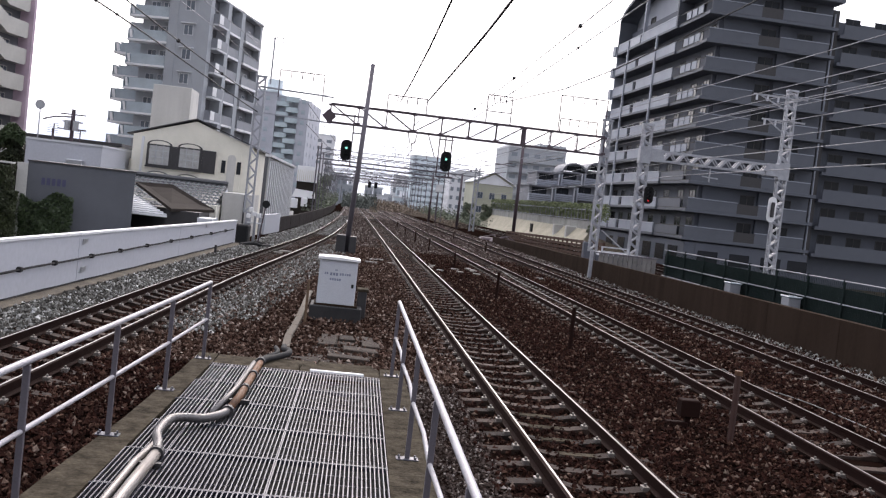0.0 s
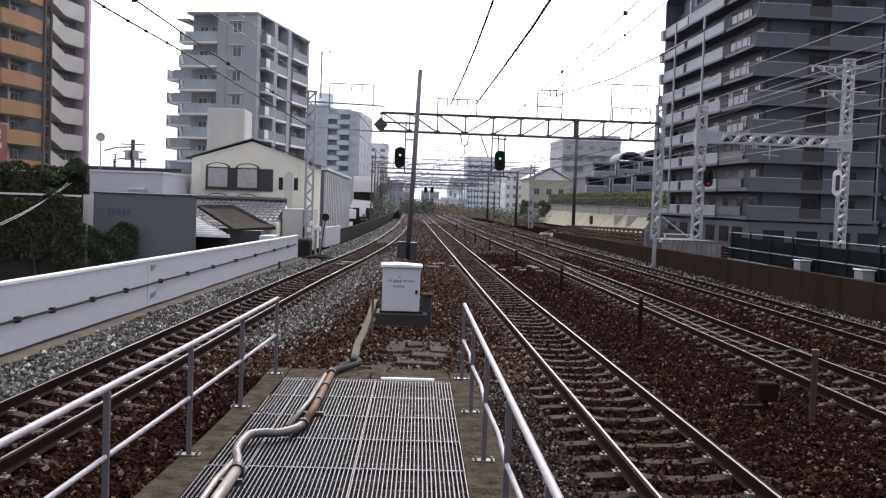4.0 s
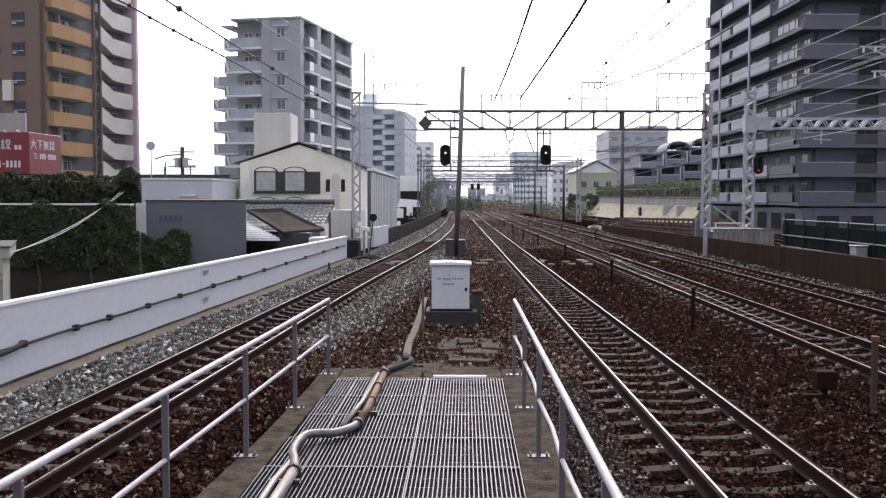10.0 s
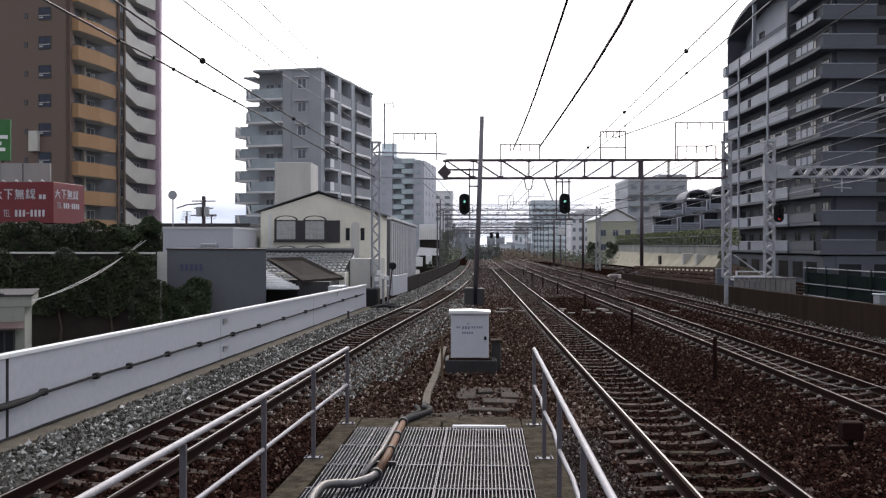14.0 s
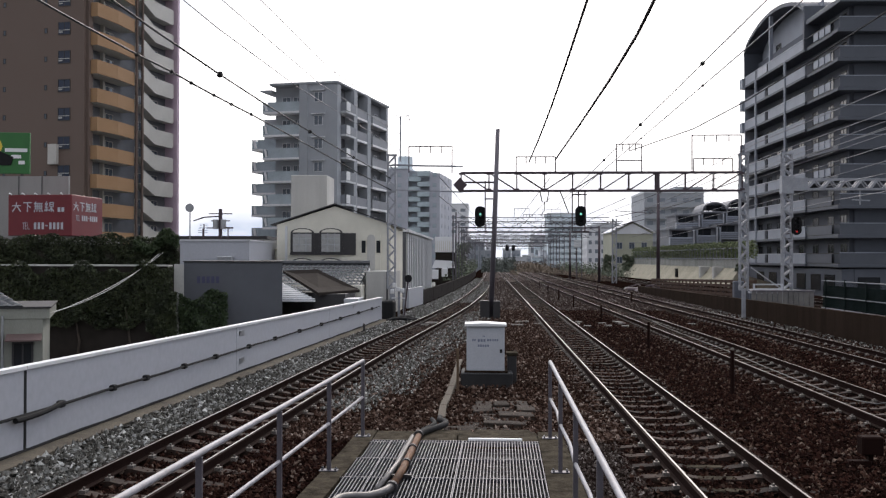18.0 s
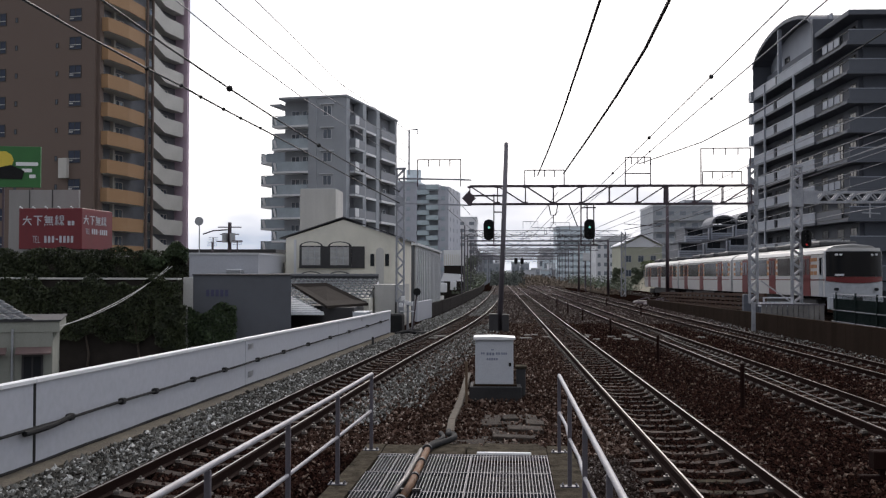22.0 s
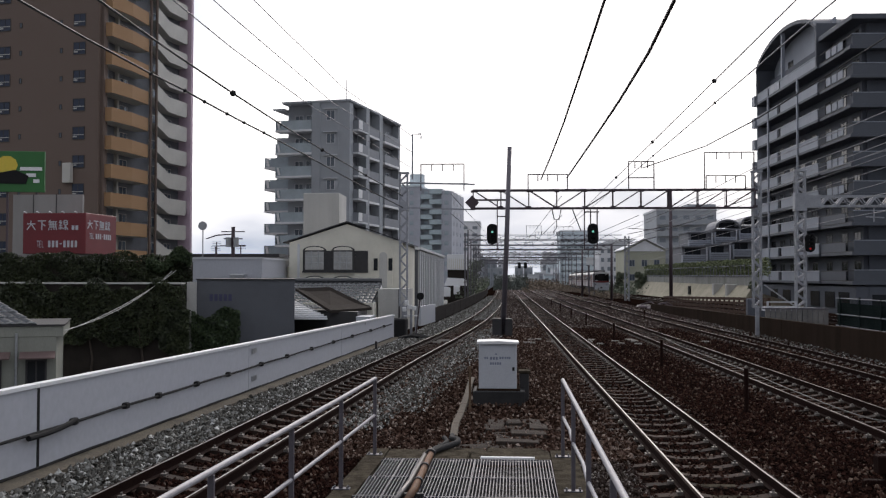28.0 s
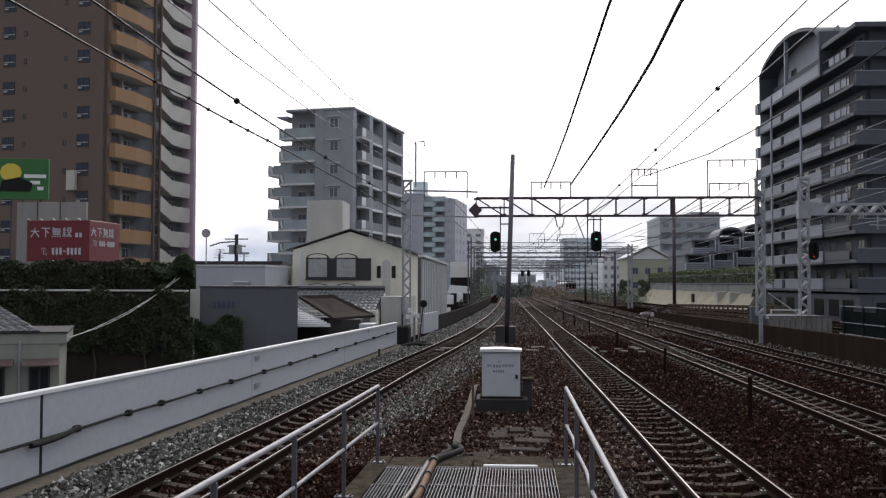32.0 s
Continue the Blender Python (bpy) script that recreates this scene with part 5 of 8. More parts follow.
def old_houses():
    b = thing("house", pose(0, 0, 0), "old house with a pale grey tiled roof", "house", "houses by the line")
    part("wall", Shape().box(-14.8, -7.4, 56.4, 61.5, STREET, 0.9), M_CREAM, b, "plain wall")
    part("ridge", Shape().tube([(-15.2, 60, 2.2), (-7.3, 60, 2.2)], 0.16, 8), M_TILE, b, "tiled ridge")
    tile_roof(b, (-15.2, 60, 2.08), (-7.3, 60, 2.08), (-7.6, 56, 0.6), (-15.2, 56, 0.6), 9, 26)
    part("gable", Shape().add([(-7.4, 60, 2.0), (-7.75, 56.2, 0.5), (-7.0, 61.0, 0.6), (-7.4, 60.3, 2.0), (-7.75, 56.2, STREET), (-7.0, 61, STREET)], [(0, 1, 2, 3), (1, 4, 5, 2)]), M_WHITE, b, "white gable wall")
    part("wall", Shape().box(-7.3, -5.6, 58, 62.5, STREET, 1.7), M_CONC_LIGHT, b, "pale side wall")
    part("wall_post", Shape().box(-6.05, -5.95, 57.9, 58, STREET, 1.68), M_DARKTRIM, b)

    c = thing("house", pose(0, 0, 0), "low house with a dark brown slate roof", "house", "houses by the line")
    top = [(-11.3, 53, 1.8), (-9.2, 52, 1.9), (-6.55, 49.5, 0.88), (-8.25, 47, 0.8)]
    part("roof", Shape().add(top + [(x, y, z - 0.14) for x, y, z in top], [(0, 1, 2, 3), (7, 6, 5, 4), (0, 4, 5, 1), (1, 5, 6, 2), (2, 6, 7, 3), (3, 7, 4, 0)]), M_BROWNROOF, c, "dark brown slate roof")
    # white paint here stands in for the sky mirrored on the lean-to
    low = [(-11.4, 52.7, 1.2), (-10.6, 51.6, 0.9), (-8.45, 47.2, 0.42), (-11.4, 47.2, 0.42)]
    part("lean_to_roof", Shape().add(low + [(x, y, z - 0.08) for x, y, z in low], [(0, 1, 2, 3), (7, 6, 5, 4), (2, 6, 7, 3), (1, 5, 6, 2), (0, 4, 5, 1), (3, 7, 4, 0)]), M_WHITE, c, "pale tiled lean-to roof with the sky's glare painted white")
    for i in range(9):
        y = 47.3 + i * 0.55
        part("roof_ridge", Shape().tube([(-11.35, y, 0.45 + (y - 47.2) * 0.14), (-8.5 - (y - 47.3) * 0.48, y, 0.46 + (y - 47.2) * 0.12)], 0.05, 5), M_TILE_GLINT, c)
    part("wall", Shape().prism([(-8.6, STREET), (-7.0, STREET), (-7.0, 0.72), (-8.6, 0.72)], 47.5, 49.5), M_DARKTRIM, c, "dark timber wall")
    part("wall", Shape().box(-11.2, -7.2, 49.5, 52.5, STREET, 0.7), M_DARKTRIM, c, "dark timber wall")
    part("flat_roof", Shape().box(-7.0, -6.3, 47.0, 49.0, 0.2, 0.5), M_CABINET, c, "pale step beside the wall")
    return b


old_houses()

# dark workshop, pale block behind it, ivy wall
s = thing("workshop", pose(-9.85, 46, 0, 0, 0, 12), "windowless dark grey metal-clad workshop", "building", "houses by the line")
part("wall", Shape().box(-4.6, 0, 0, 6, STREET, 2.3), M_DARKPANEL, s, "dark grey cladding")
part("coping", Shape().box(-4.65, 0.05, -0.05, 6.05, 2.3, 2.36), M_DARKTRIM, s)
part("corner_post", Shape().box(-5.05, -4.604, -0.1, 0.5, STREET, 2.2), M_CONC_LIGHT, s, "pale corner pier")
for i in range(5):
    part("faded_mark", Shape().box(-4.0 + i * 0.22, -3.85 + i * 0.22, -0.02, 0, 1.3, 1.62), mat("faded_paint", (0.06, 0.06, 0.12), 0.7) if i == 0 else bpy.data.materials["faded_paint"], s, "faded painted bar")
p = thing("flat_roofed_building", pose(-20, 57, 0), "pale grey flat-roofed building behind the workshop", "building", "houses by the line")
part("wall", Shape().box(0, 5.8, 0, 8, STREET, 3.5), M_FENCE, p, "pale grey wall")
part("parapet", Shape().box(-0.05, 5.85, -0.05, 8, 3.5, 3.6), M_TOWER_PALE, p)
part("roof_box", Shape().box(4.0, 4.9, -0.6, 0, 2.2, 2.6, bevel=0.03), M_GALV, p)
p = thing("flat_roofed_building", pose(-30, 88, 0), "low building with a dark flat roof behind the pale block", "building", "houses by the line")
part("wall", Shape().box(0, 9.5, 0, 6, STREET, 4.2), M_FAR, p)
part("roof", Shape().box(-0.3, 9.8, -0.4, 6, 4.2, 4.5), M_DARKTRIM, p, "dark flat roof")
p = thing("stair_tower", pose(-15.6, 76, 0), "plain white rooftop stair tower behind the house", "building", "houses by the line")
part("wall", Shape().box(0, 2.9, 0, 3.6, STREET, 9.1, bevel=0.03), M_CONC_LIGHT, p, "pale rendered walls")

ivy_wall = thing("garden_wall", pose(0, 0, 0), "brown garden wall overgrown with dark ivy in two terraces", "wall", "houses by the line")
part("wall", Shape().box(-27, -14.9, 44.4, 44.8, STREET, 2.1), M_BROWNROOF, ivy_wall, "dark brown wall")
part("coping", Shape().box(-27, -14.85, 44.3, 44.9, 2.1, 2.18), M_CONC_LIGHT, ivy_wall, "pale coping")
part("terrace_wall", Shape().box(-27, -15.5, 47.5, 48, STREET, 3.2), M_BROWNROOF, ivy_wall)


def sheet(x0, x1, y, z0, z1, depth, wave=1.0):
    def put(rng, n):
        x = rng.uniform(x0, x1, n)
        u = rng.uniform(0, 1, n)
        edge = wave * (0.35 * np.sin(x * 1.9) + 0.25 * np.sin(x * 4.3 + 1))
        z = z0 + edge * 0.8 + (z1 - z0 + edge * 0.3) * u
        bulge = depth * (0.6 + 0.4 * np.sin(x * 2.7 + z * 2.1) * np.sin(z * 3.1 + x))
        return np.stack([x, y - bulge * rng.uniform(0, 1, n) ** 0.5, z], 1)
    return put


for nm, me, m in (("ivy", leaves(26000, sheet(-27, -14.6, 44.35, -0.7, 2.05, 0.35, 0.6), 0.07, 3), M_IVY), ("ivy", leaves(20000, sheet(-27, -15.4, 47.6, 2.1, 3.6, 0.45, 0.25), 0.07, 4), M_IVY),
                  ("shrub", leaves(9000, sheet(-15.8, -14.4, 44.3, -1.2, 0.9, 0.5, 0.7), 0.07, 5), M_IVY), ("shrub", leaves(7000, sheet(-14.5, -12.2, 44.95, -1.6, 0.8, 0.35, 0.5), 0.07, 15), M_LEAF), ("shrub", leaves(2500, sheet(-17.6, -15.3, 47.3, 2.9, 3.5, 0.4, 0.8), 0.07, 6), M_LEAF)):
    me.materials.append(m)
    whole(nm, me, None, "dark green ivy leaves hanging over the garden wall" if nm == "ivy" else "green shrub growing beside the garden wall", "plant", kind="stuff")
for x, h in ((-16.8, 1.7), (-19.2, 1.2), (-23, 1.3)):
    whole("ivy_stem", Shape().tube([(x, 44.3, STREET), (x + 0.15, 44.25, STREET + 1.2), (x - 0.1, 44.3, STREET + 1.2 + h)], [0.08, 0.06, 0.03], 6), M_BARK, "bare woody stem climbing the garden wall", "plant")

# small house with a tiled roof beside the white wall
M_AWNING = mat("reddish_brown_sheet", (0.13, 0.085, 0.08), 0.6, scale=2, var=0.3)
h = thing("house", pose(-16.65, 36, -0.28, 0, 0, 22), "small beige house with a grey tiled roof behind the white wall", "house", "houses by the line")
part("wall", Shape().box(-9, -0.25, 0, 5, STREET, 0.7), mat("grey_beige_render", (0.27, 0.275, 0.24), 0.9, scale=0.9, tint=(0.17, 0.17, 0.145), streak=True), h, "beige rendered wall")
part("flat_eave", Shape().box(-9, 0.0, -0.03, 5.2, 0.45, 0.86, bevel=0.02), bpy.data.materials["grey_beige_render"], h, "beige rendered eave")
part("coping", Shape().box(-9, 0.05, -0.1, 5.25, 0.863, 0.925, bevel=0.01), M_DARKTRIM, h, "thin dark coping")
tile_roof(h, (-9, 3.6, 3.1), (-4.2, 3.6, 2.75), (-0.95, -0.1, 0.96), (-9, -0.1, 0.96), 9, 22)
for wx, ww in ((-0.95, 0.75), (-2.9, 1.5)):
    wd = window(h, pose(wx, 0, -1.05), ww, 1.3, M_DARKTRIM, M_DARKGLASS)
    part("awning", Shape().prism([(0, 0.78), (-0.55, 0.7), (-0.55, 0.75), (0, 0.95)], -ww / 2 - 0.2, ww / 2 + 0.3, axis="x"), M_AWNING, wd, "small reddish-brown awning")
part("drain_pipe", Shape().tube([(-1.65, -0.1, 0.6), (-1.65, -0.1, STREET)], 0.05, 6), M_GALV, h)

# ---- signs ----


def glyphs(parent, strokes, at, size, m, name="letter", label="white painted character"):
    """Painted characters: each a list of strokes in a unit square."""
    for i, ch in enumerate(strokes):
        s = Shape()
        for x0, z0, x1, z1 in ch:
            d = Vector((x1 - x0, 0, z1 - z0))
            nrm = Vector((-d.z, 0, d.x)).normalized() * 0.047
            p, q = Vector((x0, 0, z0)), Vector((x1, 0, z1))
            s.add([p + nrm, q + nrm, q - nrm, p - nrm, p + nrm + Vector((0, 0.05, 0)), q + nrm + Vector((0, 0.05, 0)), q - nrm + Vector((0, 0.05, 0)), p - nrm + Vector((0, 0.05, 0))],
                  [(0, 1, 2, 3), (7, 6, 5, 4), (0, 4, 5, 1), (1, 5, 6, 2), (2, 6, 7, 3), (3, 7, 4, 0)])
        for p in range(len(s.v)):
            x, y, z = s.v[p]
            s.v[p] = (x * size[0] + i * size[0] * 1.16, y, z * size[1])
        part(name, s, m, parent, label, at=at)


BIG = [[(0.05, 0.62, 0.95, 0.62), (0.5, 0.95, 0.42, 0.5), (0.42, 0.5, 0.05, 0.05), (0.52, 0.6, 0.95, 0.05)]]
DOWN = [[(0.05, 0.9, 0.95, 0.9), (0.5, 0.9, 0.5, 0.02), (0.52, 0.65, 0.85, 0.42)]]
MU = [[(0.25, 0.98, 0.05, 0.75), (0.1, 0.82, 0.95, 0.82), (0.05, 0.56, 0.98, 0.56), (0.12, 0.3, 0.92, 0.3), (0.22, 0.82, 0.22, 0.3), (0.42, 0.82, 0.42, 0.3), (0.6, 0.82, 0.6, 0.3), (0.8, 0.82, 0.8, 0.3), (0.12, 0.18, 0.05, 0.02), (0.36, 0.18, 0.34, 0.03), (0.62, 0.18, 0.66, 0.03), (0.86, 0.18, 0.95, 0.02)]]
SEN = [[(0.22, 0.98, 0.05, 0.72), (0.05, 0.72, 0.32, 0.68), (0.34, 0.84, 0.06, 0.42), (0.06, 0.42, 0.38, 0.46), (0.2, 0.44, 0.2, 0.05), (0.06, 0.3, 0.02, 0.1), (0.32, 0.3, 0.38, 0.14), (0.55, 0.92, 0.55, 0.52), (0.9, 0.92, 0.9, 0.52), (0.55, 0.92, 0.9, 0.92), (0.55, 0.72, 0.9, 0.72), (0.55, 0.52, 0.9, 0.52), (0.72, 0.52, 0.72, 0.02), (0.7, 0.4, 0.48, 0.1), (0.74, 0.36, 0.98, 0.06)]]
OSHITA = BIG + DOWN + MU + SEN

red_sign = thing("roof_sign", pose(-35.6, 70, 0, 0, 0, -4), "red box sign with white painted characters on a roof", "sign", "roof signs")
part("box", Shape().box(0, 5.0, 0, 4.85, 4.1, 7.15, bevel=0.03), M_RED, red_sign, "red painted sign box")
glyphs(red_sign, OSHITA, pose(0.3, -0.03, 5.85), (0.74, 0.78), M_TERRACE)
for k in range(2):
    part("small_mark", Shape().box(3.9 + 0.3 * k, 4.1 + 0.3 * k, -0.03, 0, 5.87, 6.2), M_TERRACE, red_sign, "small unreadable characters")
TEL = [[(0.0, 0.95, 0.9, 0.95), (0.45, 0.95, 0.45, 0.0)], [(0.1, 0.0, 0.1, 0.95), (0.1, 0.95, 0.8, 0.95), (0.1, 0.5, 0.7, 0.5), (0.1, 0.03, 0.8, 0.03)], [(0.1, 0.95, 0.1, 0.0), (0.1, 0.03, 0.8, 0.03)]]
glyphs(red_sign, TEL, pose(1.15, -0.03, 4.58), (0.17, 0.5), M_TERRACE)
for k in range(8):
    part("number_bar", Shape().box(2.05 + 0.3 * k, 2.22 + 0.3 * k, -0.03, 0, 4.58 if k != 3 else 4.8, 5.08 if k != 3 else 4.88), M_TERRACE, red_sign, "white number bar")
glyphs(red_sign, OSHITA, pose(5.03, 0.2, 5.95) @ EAST, (0.8, 0.72), M_TERRACE)
glyphs(red_sign, TEL, pose(5.03, 0.55, 5.25) @ EAST, (0.2, 0.4), M_TERRACE)
for k in range(8):
    part("number_bar", Shape().box(5.0, 5.03, 1.5 + 0.32 * k, 1.68 + 0.32 * k, 5.25 if k != 3 else 5.42, 5.65 if k != 3 else 5.49), M_TERRACE, red_sign, "white number bar")
for k in range(5):
    part("lamp_arm", Shape().tube([(0.3 + k, -0.02, 7.15), (0.3 + k, -0.3, 7.25), (0.3 + k, -0.4, 7.2)], 0.035, 5), M_WHITE, red_sign)
base_b = thing("shop_building", pose(-41, 70.5, 0), "plain building under the roof signs behind the ivy", "building", "houses by the line")
part("wall", Shape().box(-6, 10.4, 0, 9, STREET, 4.06), M_SIGNPANEL, base_b, "grey wall")
part("parapet", Shape().box(1.5, 7.3, 5.5, 5.8, 4.06, 9.05), M_SIGNPANEL, base_b, "pale panel screen")
for x in (3.2, 5.1):
    part("panel_joint", Shape().box(x, x + 0.06, 5.46, 5.5, 4.06, 9.05), M_DARKTRIM, base_b)
green_sign = thing("roof_sign", pose(-45.2, 79, -0.3, 0, 0, 10), "green billboard with a yellow shape on a rooftop frame", "sign", "roof signs")
part("board", Shape().box(0, 6.4, 0, 0.3, 9.9, 13.4, bevel=0.02), M_GREENSIGN, green_sign, "green board")
part("shape", Shape().prism([(3.3 + 0.9 * math.cos(a * 0.6283), 12.2 + 0.8 * math.sin(a * 0.6283)) for a in range(10)], -0.04, 0), M_YELLOW, green_sign, "yellow round shape")
part("shape", Shape().prism([(2.4, 10.6), (4.9, 10.6), (5.1, 11.3), (4.0, 11.8), (2.6, 11.5)], -0.07, -0.02), M_BLACK, green_sign, "black shape")
for x0, x1, z0, z1 in ((4.4, 6.2, 11.75, 12.05), (4.9, 5.7, 11.2, 11.5), (5.5, 6.0, 10.7, 11.0)):
    part("text_bar", Shape().box(x0, x1, -0.05, 0, z0, z1), M_WHITE, green_sign, "white text bar")
for x in (1.0, 3.2, 5.6):
    part("frame_post", Shape().box(x, x + 0.15, 0.3, 0.5, STREET, 13.2), M_DARKSTEEL, green_sign)


# ---- buildings along the curve ----
def ribbed_hall():
    b = thing("ribbed_hall", pose(-6.2, 75, -0.35), "long pale hall clad in vertical metal ribs", "building", "buildings along the curve")
    part("wall", Shape().box(-5, -0.06, 0, 34, STREET, 4.9), M_CONC_LIGHT, b, "pale grey wall")
    part("front_wall", Shape().box(-4.9, -0.1, -0.15, 0, STREET, 5.0), M_DARKPANEL, b)
    rib = mesh(Shape().box(-0.06, 0.065, 0, 0.6, STREET, 4.8, bevel=0.015), M_TOWER_PALE)
    # dark panel between ribs: the shadow in the slit is painted
    gap = mesh(Shape().box(-0.055, -0.008, 0.55, 2.0, STREET, 4.55), M_DARKPANEL)
    for i in range(17):
        part("rib", rib, None, b, at=pose(0, 0.2 + i * 2.0, 0))
        part("recess", gap, None, b, at=pose(0, 0.2 + i * 2.0, 0))
    part("coping", Shape().box(-5.1, 0.15, -0.2, 34.2, 4.9, 5.1), M_TOWER_PALE, b)


ribbed_hall()
M_SHOPWHITE = mat("bright_white_paint", (0.86, 0.86, 0.87), 0.4, scale=1, var=0.08, bump=0.02)
b = thing("shop_building", pose(-6.65, 125, 0), "small shop with a cream ribbed fascia and white canopy", "building", "buildings along the curve")
part("wall", Shape().box(0, 2.5, 0.3, 8, STREET, 5.0), M_BROWNROOF, b, "dark maroon wall")
# white instead of cream puts the strong light into the fascia's paint
part("fascia", Shape().box(-0.05, 2.55, -0.3, 0.3, 3.25, 5.25, bevel=0.03), M_SHOPWHITE, b, "cream fascia, whitened in its paint for strong light")
for i in range(10):
    part("rib", Shape().box(0.05 + i * 0.25, 0.12 + i * 0.25, -0.36, -0.3, 3.3, 4.7), M_CREAM, b)
part("canopy", Shape().prism([(-0.4, 1.2), (2.5, 1.2), (2.4, 2.1), (0.0, 2.25)], -0.9, 0.3), M_SHOPWHITE, b, "bright white canopy")
part("vehicle_shape", Shape().prism([(-0.4, -0.6), (2.4, -0.6), (2.5, 0.4), (1.9, 1.1), (0.3, 1.2), (-0.3, 0.5)], -1.8, -1.0), M_BROWNROOF, b, "dark maroon panel")
part("awning", Shape().box(-0.4, 0.5, -2.0, -1.0, -0.2, 1.0, bevel=0.05), M_SHOPWHITE, b, "white board")
part("awning", Shape().box(0.9, 1.7, -2.0, -1.0, 0.1, 1.2, bevel=0.05), M_SHOPWHITE, b, "white board")


def plain_block(name, x, y, w, d, top, floors, bays, m, label, balc=False, turn=0.0, z0=STREET, wm=None, group="distant buildings"):
    """A distant block with its windows and floor lines built."""
    b = thing(name, pose(x, y, 0, 0, 0, turn), label, "building", group)
    part("wall", Shape().box(0, w, 0, d, z0, top), m, b)
    part("roof", Shape().box(-0.15, w + 0.15, -0.15, d, top, top + 0.5), M_TOWER_PALE, b)
    step = (top - 0.6 - max(z0, -1.5)) / floors
    win = None
    ww = w / bays * 0.55
    slab = mesh(Shape().box(0.1, w - 0.1, -0.9, 0, -0.12, 0.1).box(0.1, w - 0.1, -0.9, -0.84, 0.1, 1.1), m)
    for i in range(floors):
        z = max(z0, -1.5) + step * i
        for k in range(bays):
            at = pose(w * (k + 0.5) / bays, 0, z + step * 0.55)
            if win is None:
                win = window(b, at, ww, step * 0.5, wm or m, M_FARGLASS, mullion=False)
            else:
                twin(win, b, at)
        if balc:
            part("balcony", slab, None, b, at=pose(0, 0, z))
        if x > 0:
            for k in range(2):
                twin(win, b, pose(0, d * (k + 0.5) / 2, z + step * 0.55) @ WEST)
        else:
            for k in range(3):
                twin(win, b, pose(w, d * (k + 0.5) / 3, z + step * 0.55) @ EAST)
    return b


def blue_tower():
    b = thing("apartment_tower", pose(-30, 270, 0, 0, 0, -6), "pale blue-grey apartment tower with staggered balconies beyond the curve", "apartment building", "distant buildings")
    # haze is painted into the tower's wall and balcony colours
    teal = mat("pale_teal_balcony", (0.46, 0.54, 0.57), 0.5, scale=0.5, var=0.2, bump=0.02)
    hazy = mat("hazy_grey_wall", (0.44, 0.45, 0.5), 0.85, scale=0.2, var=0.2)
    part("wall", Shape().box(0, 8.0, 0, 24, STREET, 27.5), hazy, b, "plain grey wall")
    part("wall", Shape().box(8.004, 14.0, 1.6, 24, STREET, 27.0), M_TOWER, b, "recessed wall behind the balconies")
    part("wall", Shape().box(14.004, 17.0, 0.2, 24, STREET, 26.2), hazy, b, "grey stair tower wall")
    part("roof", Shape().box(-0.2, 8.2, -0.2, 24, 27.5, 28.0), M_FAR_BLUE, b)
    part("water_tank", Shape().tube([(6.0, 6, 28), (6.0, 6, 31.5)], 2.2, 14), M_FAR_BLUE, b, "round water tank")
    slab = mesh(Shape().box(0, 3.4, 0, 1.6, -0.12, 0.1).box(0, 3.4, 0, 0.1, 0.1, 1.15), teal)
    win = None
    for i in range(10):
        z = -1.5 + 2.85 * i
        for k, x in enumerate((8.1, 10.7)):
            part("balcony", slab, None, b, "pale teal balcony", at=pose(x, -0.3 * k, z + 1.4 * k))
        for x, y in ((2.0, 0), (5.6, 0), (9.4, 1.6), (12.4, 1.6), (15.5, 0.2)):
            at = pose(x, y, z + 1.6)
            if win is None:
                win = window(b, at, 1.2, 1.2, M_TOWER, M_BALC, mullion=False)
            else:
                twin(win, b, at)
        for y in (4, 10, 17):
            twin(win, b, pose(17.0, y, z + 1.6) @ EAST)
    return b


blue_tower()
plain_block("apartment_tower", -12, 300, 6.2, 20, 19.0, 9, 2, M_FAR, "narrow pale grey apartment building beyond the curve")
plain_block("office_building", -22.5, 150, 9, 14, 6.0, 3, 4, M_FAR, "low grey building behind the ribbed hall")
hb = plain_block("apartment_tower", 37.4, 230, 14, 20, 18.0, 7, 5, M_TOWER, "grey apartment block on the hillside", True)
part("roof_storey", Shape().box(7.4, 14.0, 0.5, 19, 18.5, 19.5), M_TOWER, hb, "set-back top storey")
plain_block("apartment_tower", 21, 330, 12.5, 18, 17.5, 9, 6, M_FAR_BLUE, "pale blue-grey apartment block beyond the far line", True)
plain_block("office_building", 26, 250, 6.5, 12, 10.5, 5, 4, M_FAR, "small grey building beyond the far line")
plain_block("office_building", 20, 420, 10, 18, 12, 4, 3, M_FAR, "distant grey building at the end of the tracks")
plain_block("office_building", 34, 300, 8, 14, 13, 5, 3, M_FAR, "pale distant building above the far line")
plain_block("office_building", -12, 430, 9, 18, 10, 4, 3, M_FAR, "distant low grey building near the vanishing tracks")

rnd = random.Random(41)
for i in range(9):      # low houses behind the wood, haze put into their colours
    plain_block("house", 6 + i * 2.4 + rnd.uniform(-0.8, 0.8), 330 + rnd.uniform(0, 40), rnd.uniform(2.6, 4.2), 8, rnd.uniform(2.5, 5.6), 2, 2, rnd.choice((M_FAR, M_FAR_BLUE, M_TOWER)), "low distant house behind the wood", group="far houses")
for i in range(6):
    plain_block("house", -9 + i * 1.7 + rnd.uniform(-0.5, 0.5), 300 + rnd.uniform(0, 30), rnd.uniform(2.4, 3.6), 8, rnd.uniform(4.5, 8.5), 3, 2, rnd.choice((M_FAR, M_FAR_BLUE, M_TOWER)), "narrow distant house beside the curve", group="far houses")
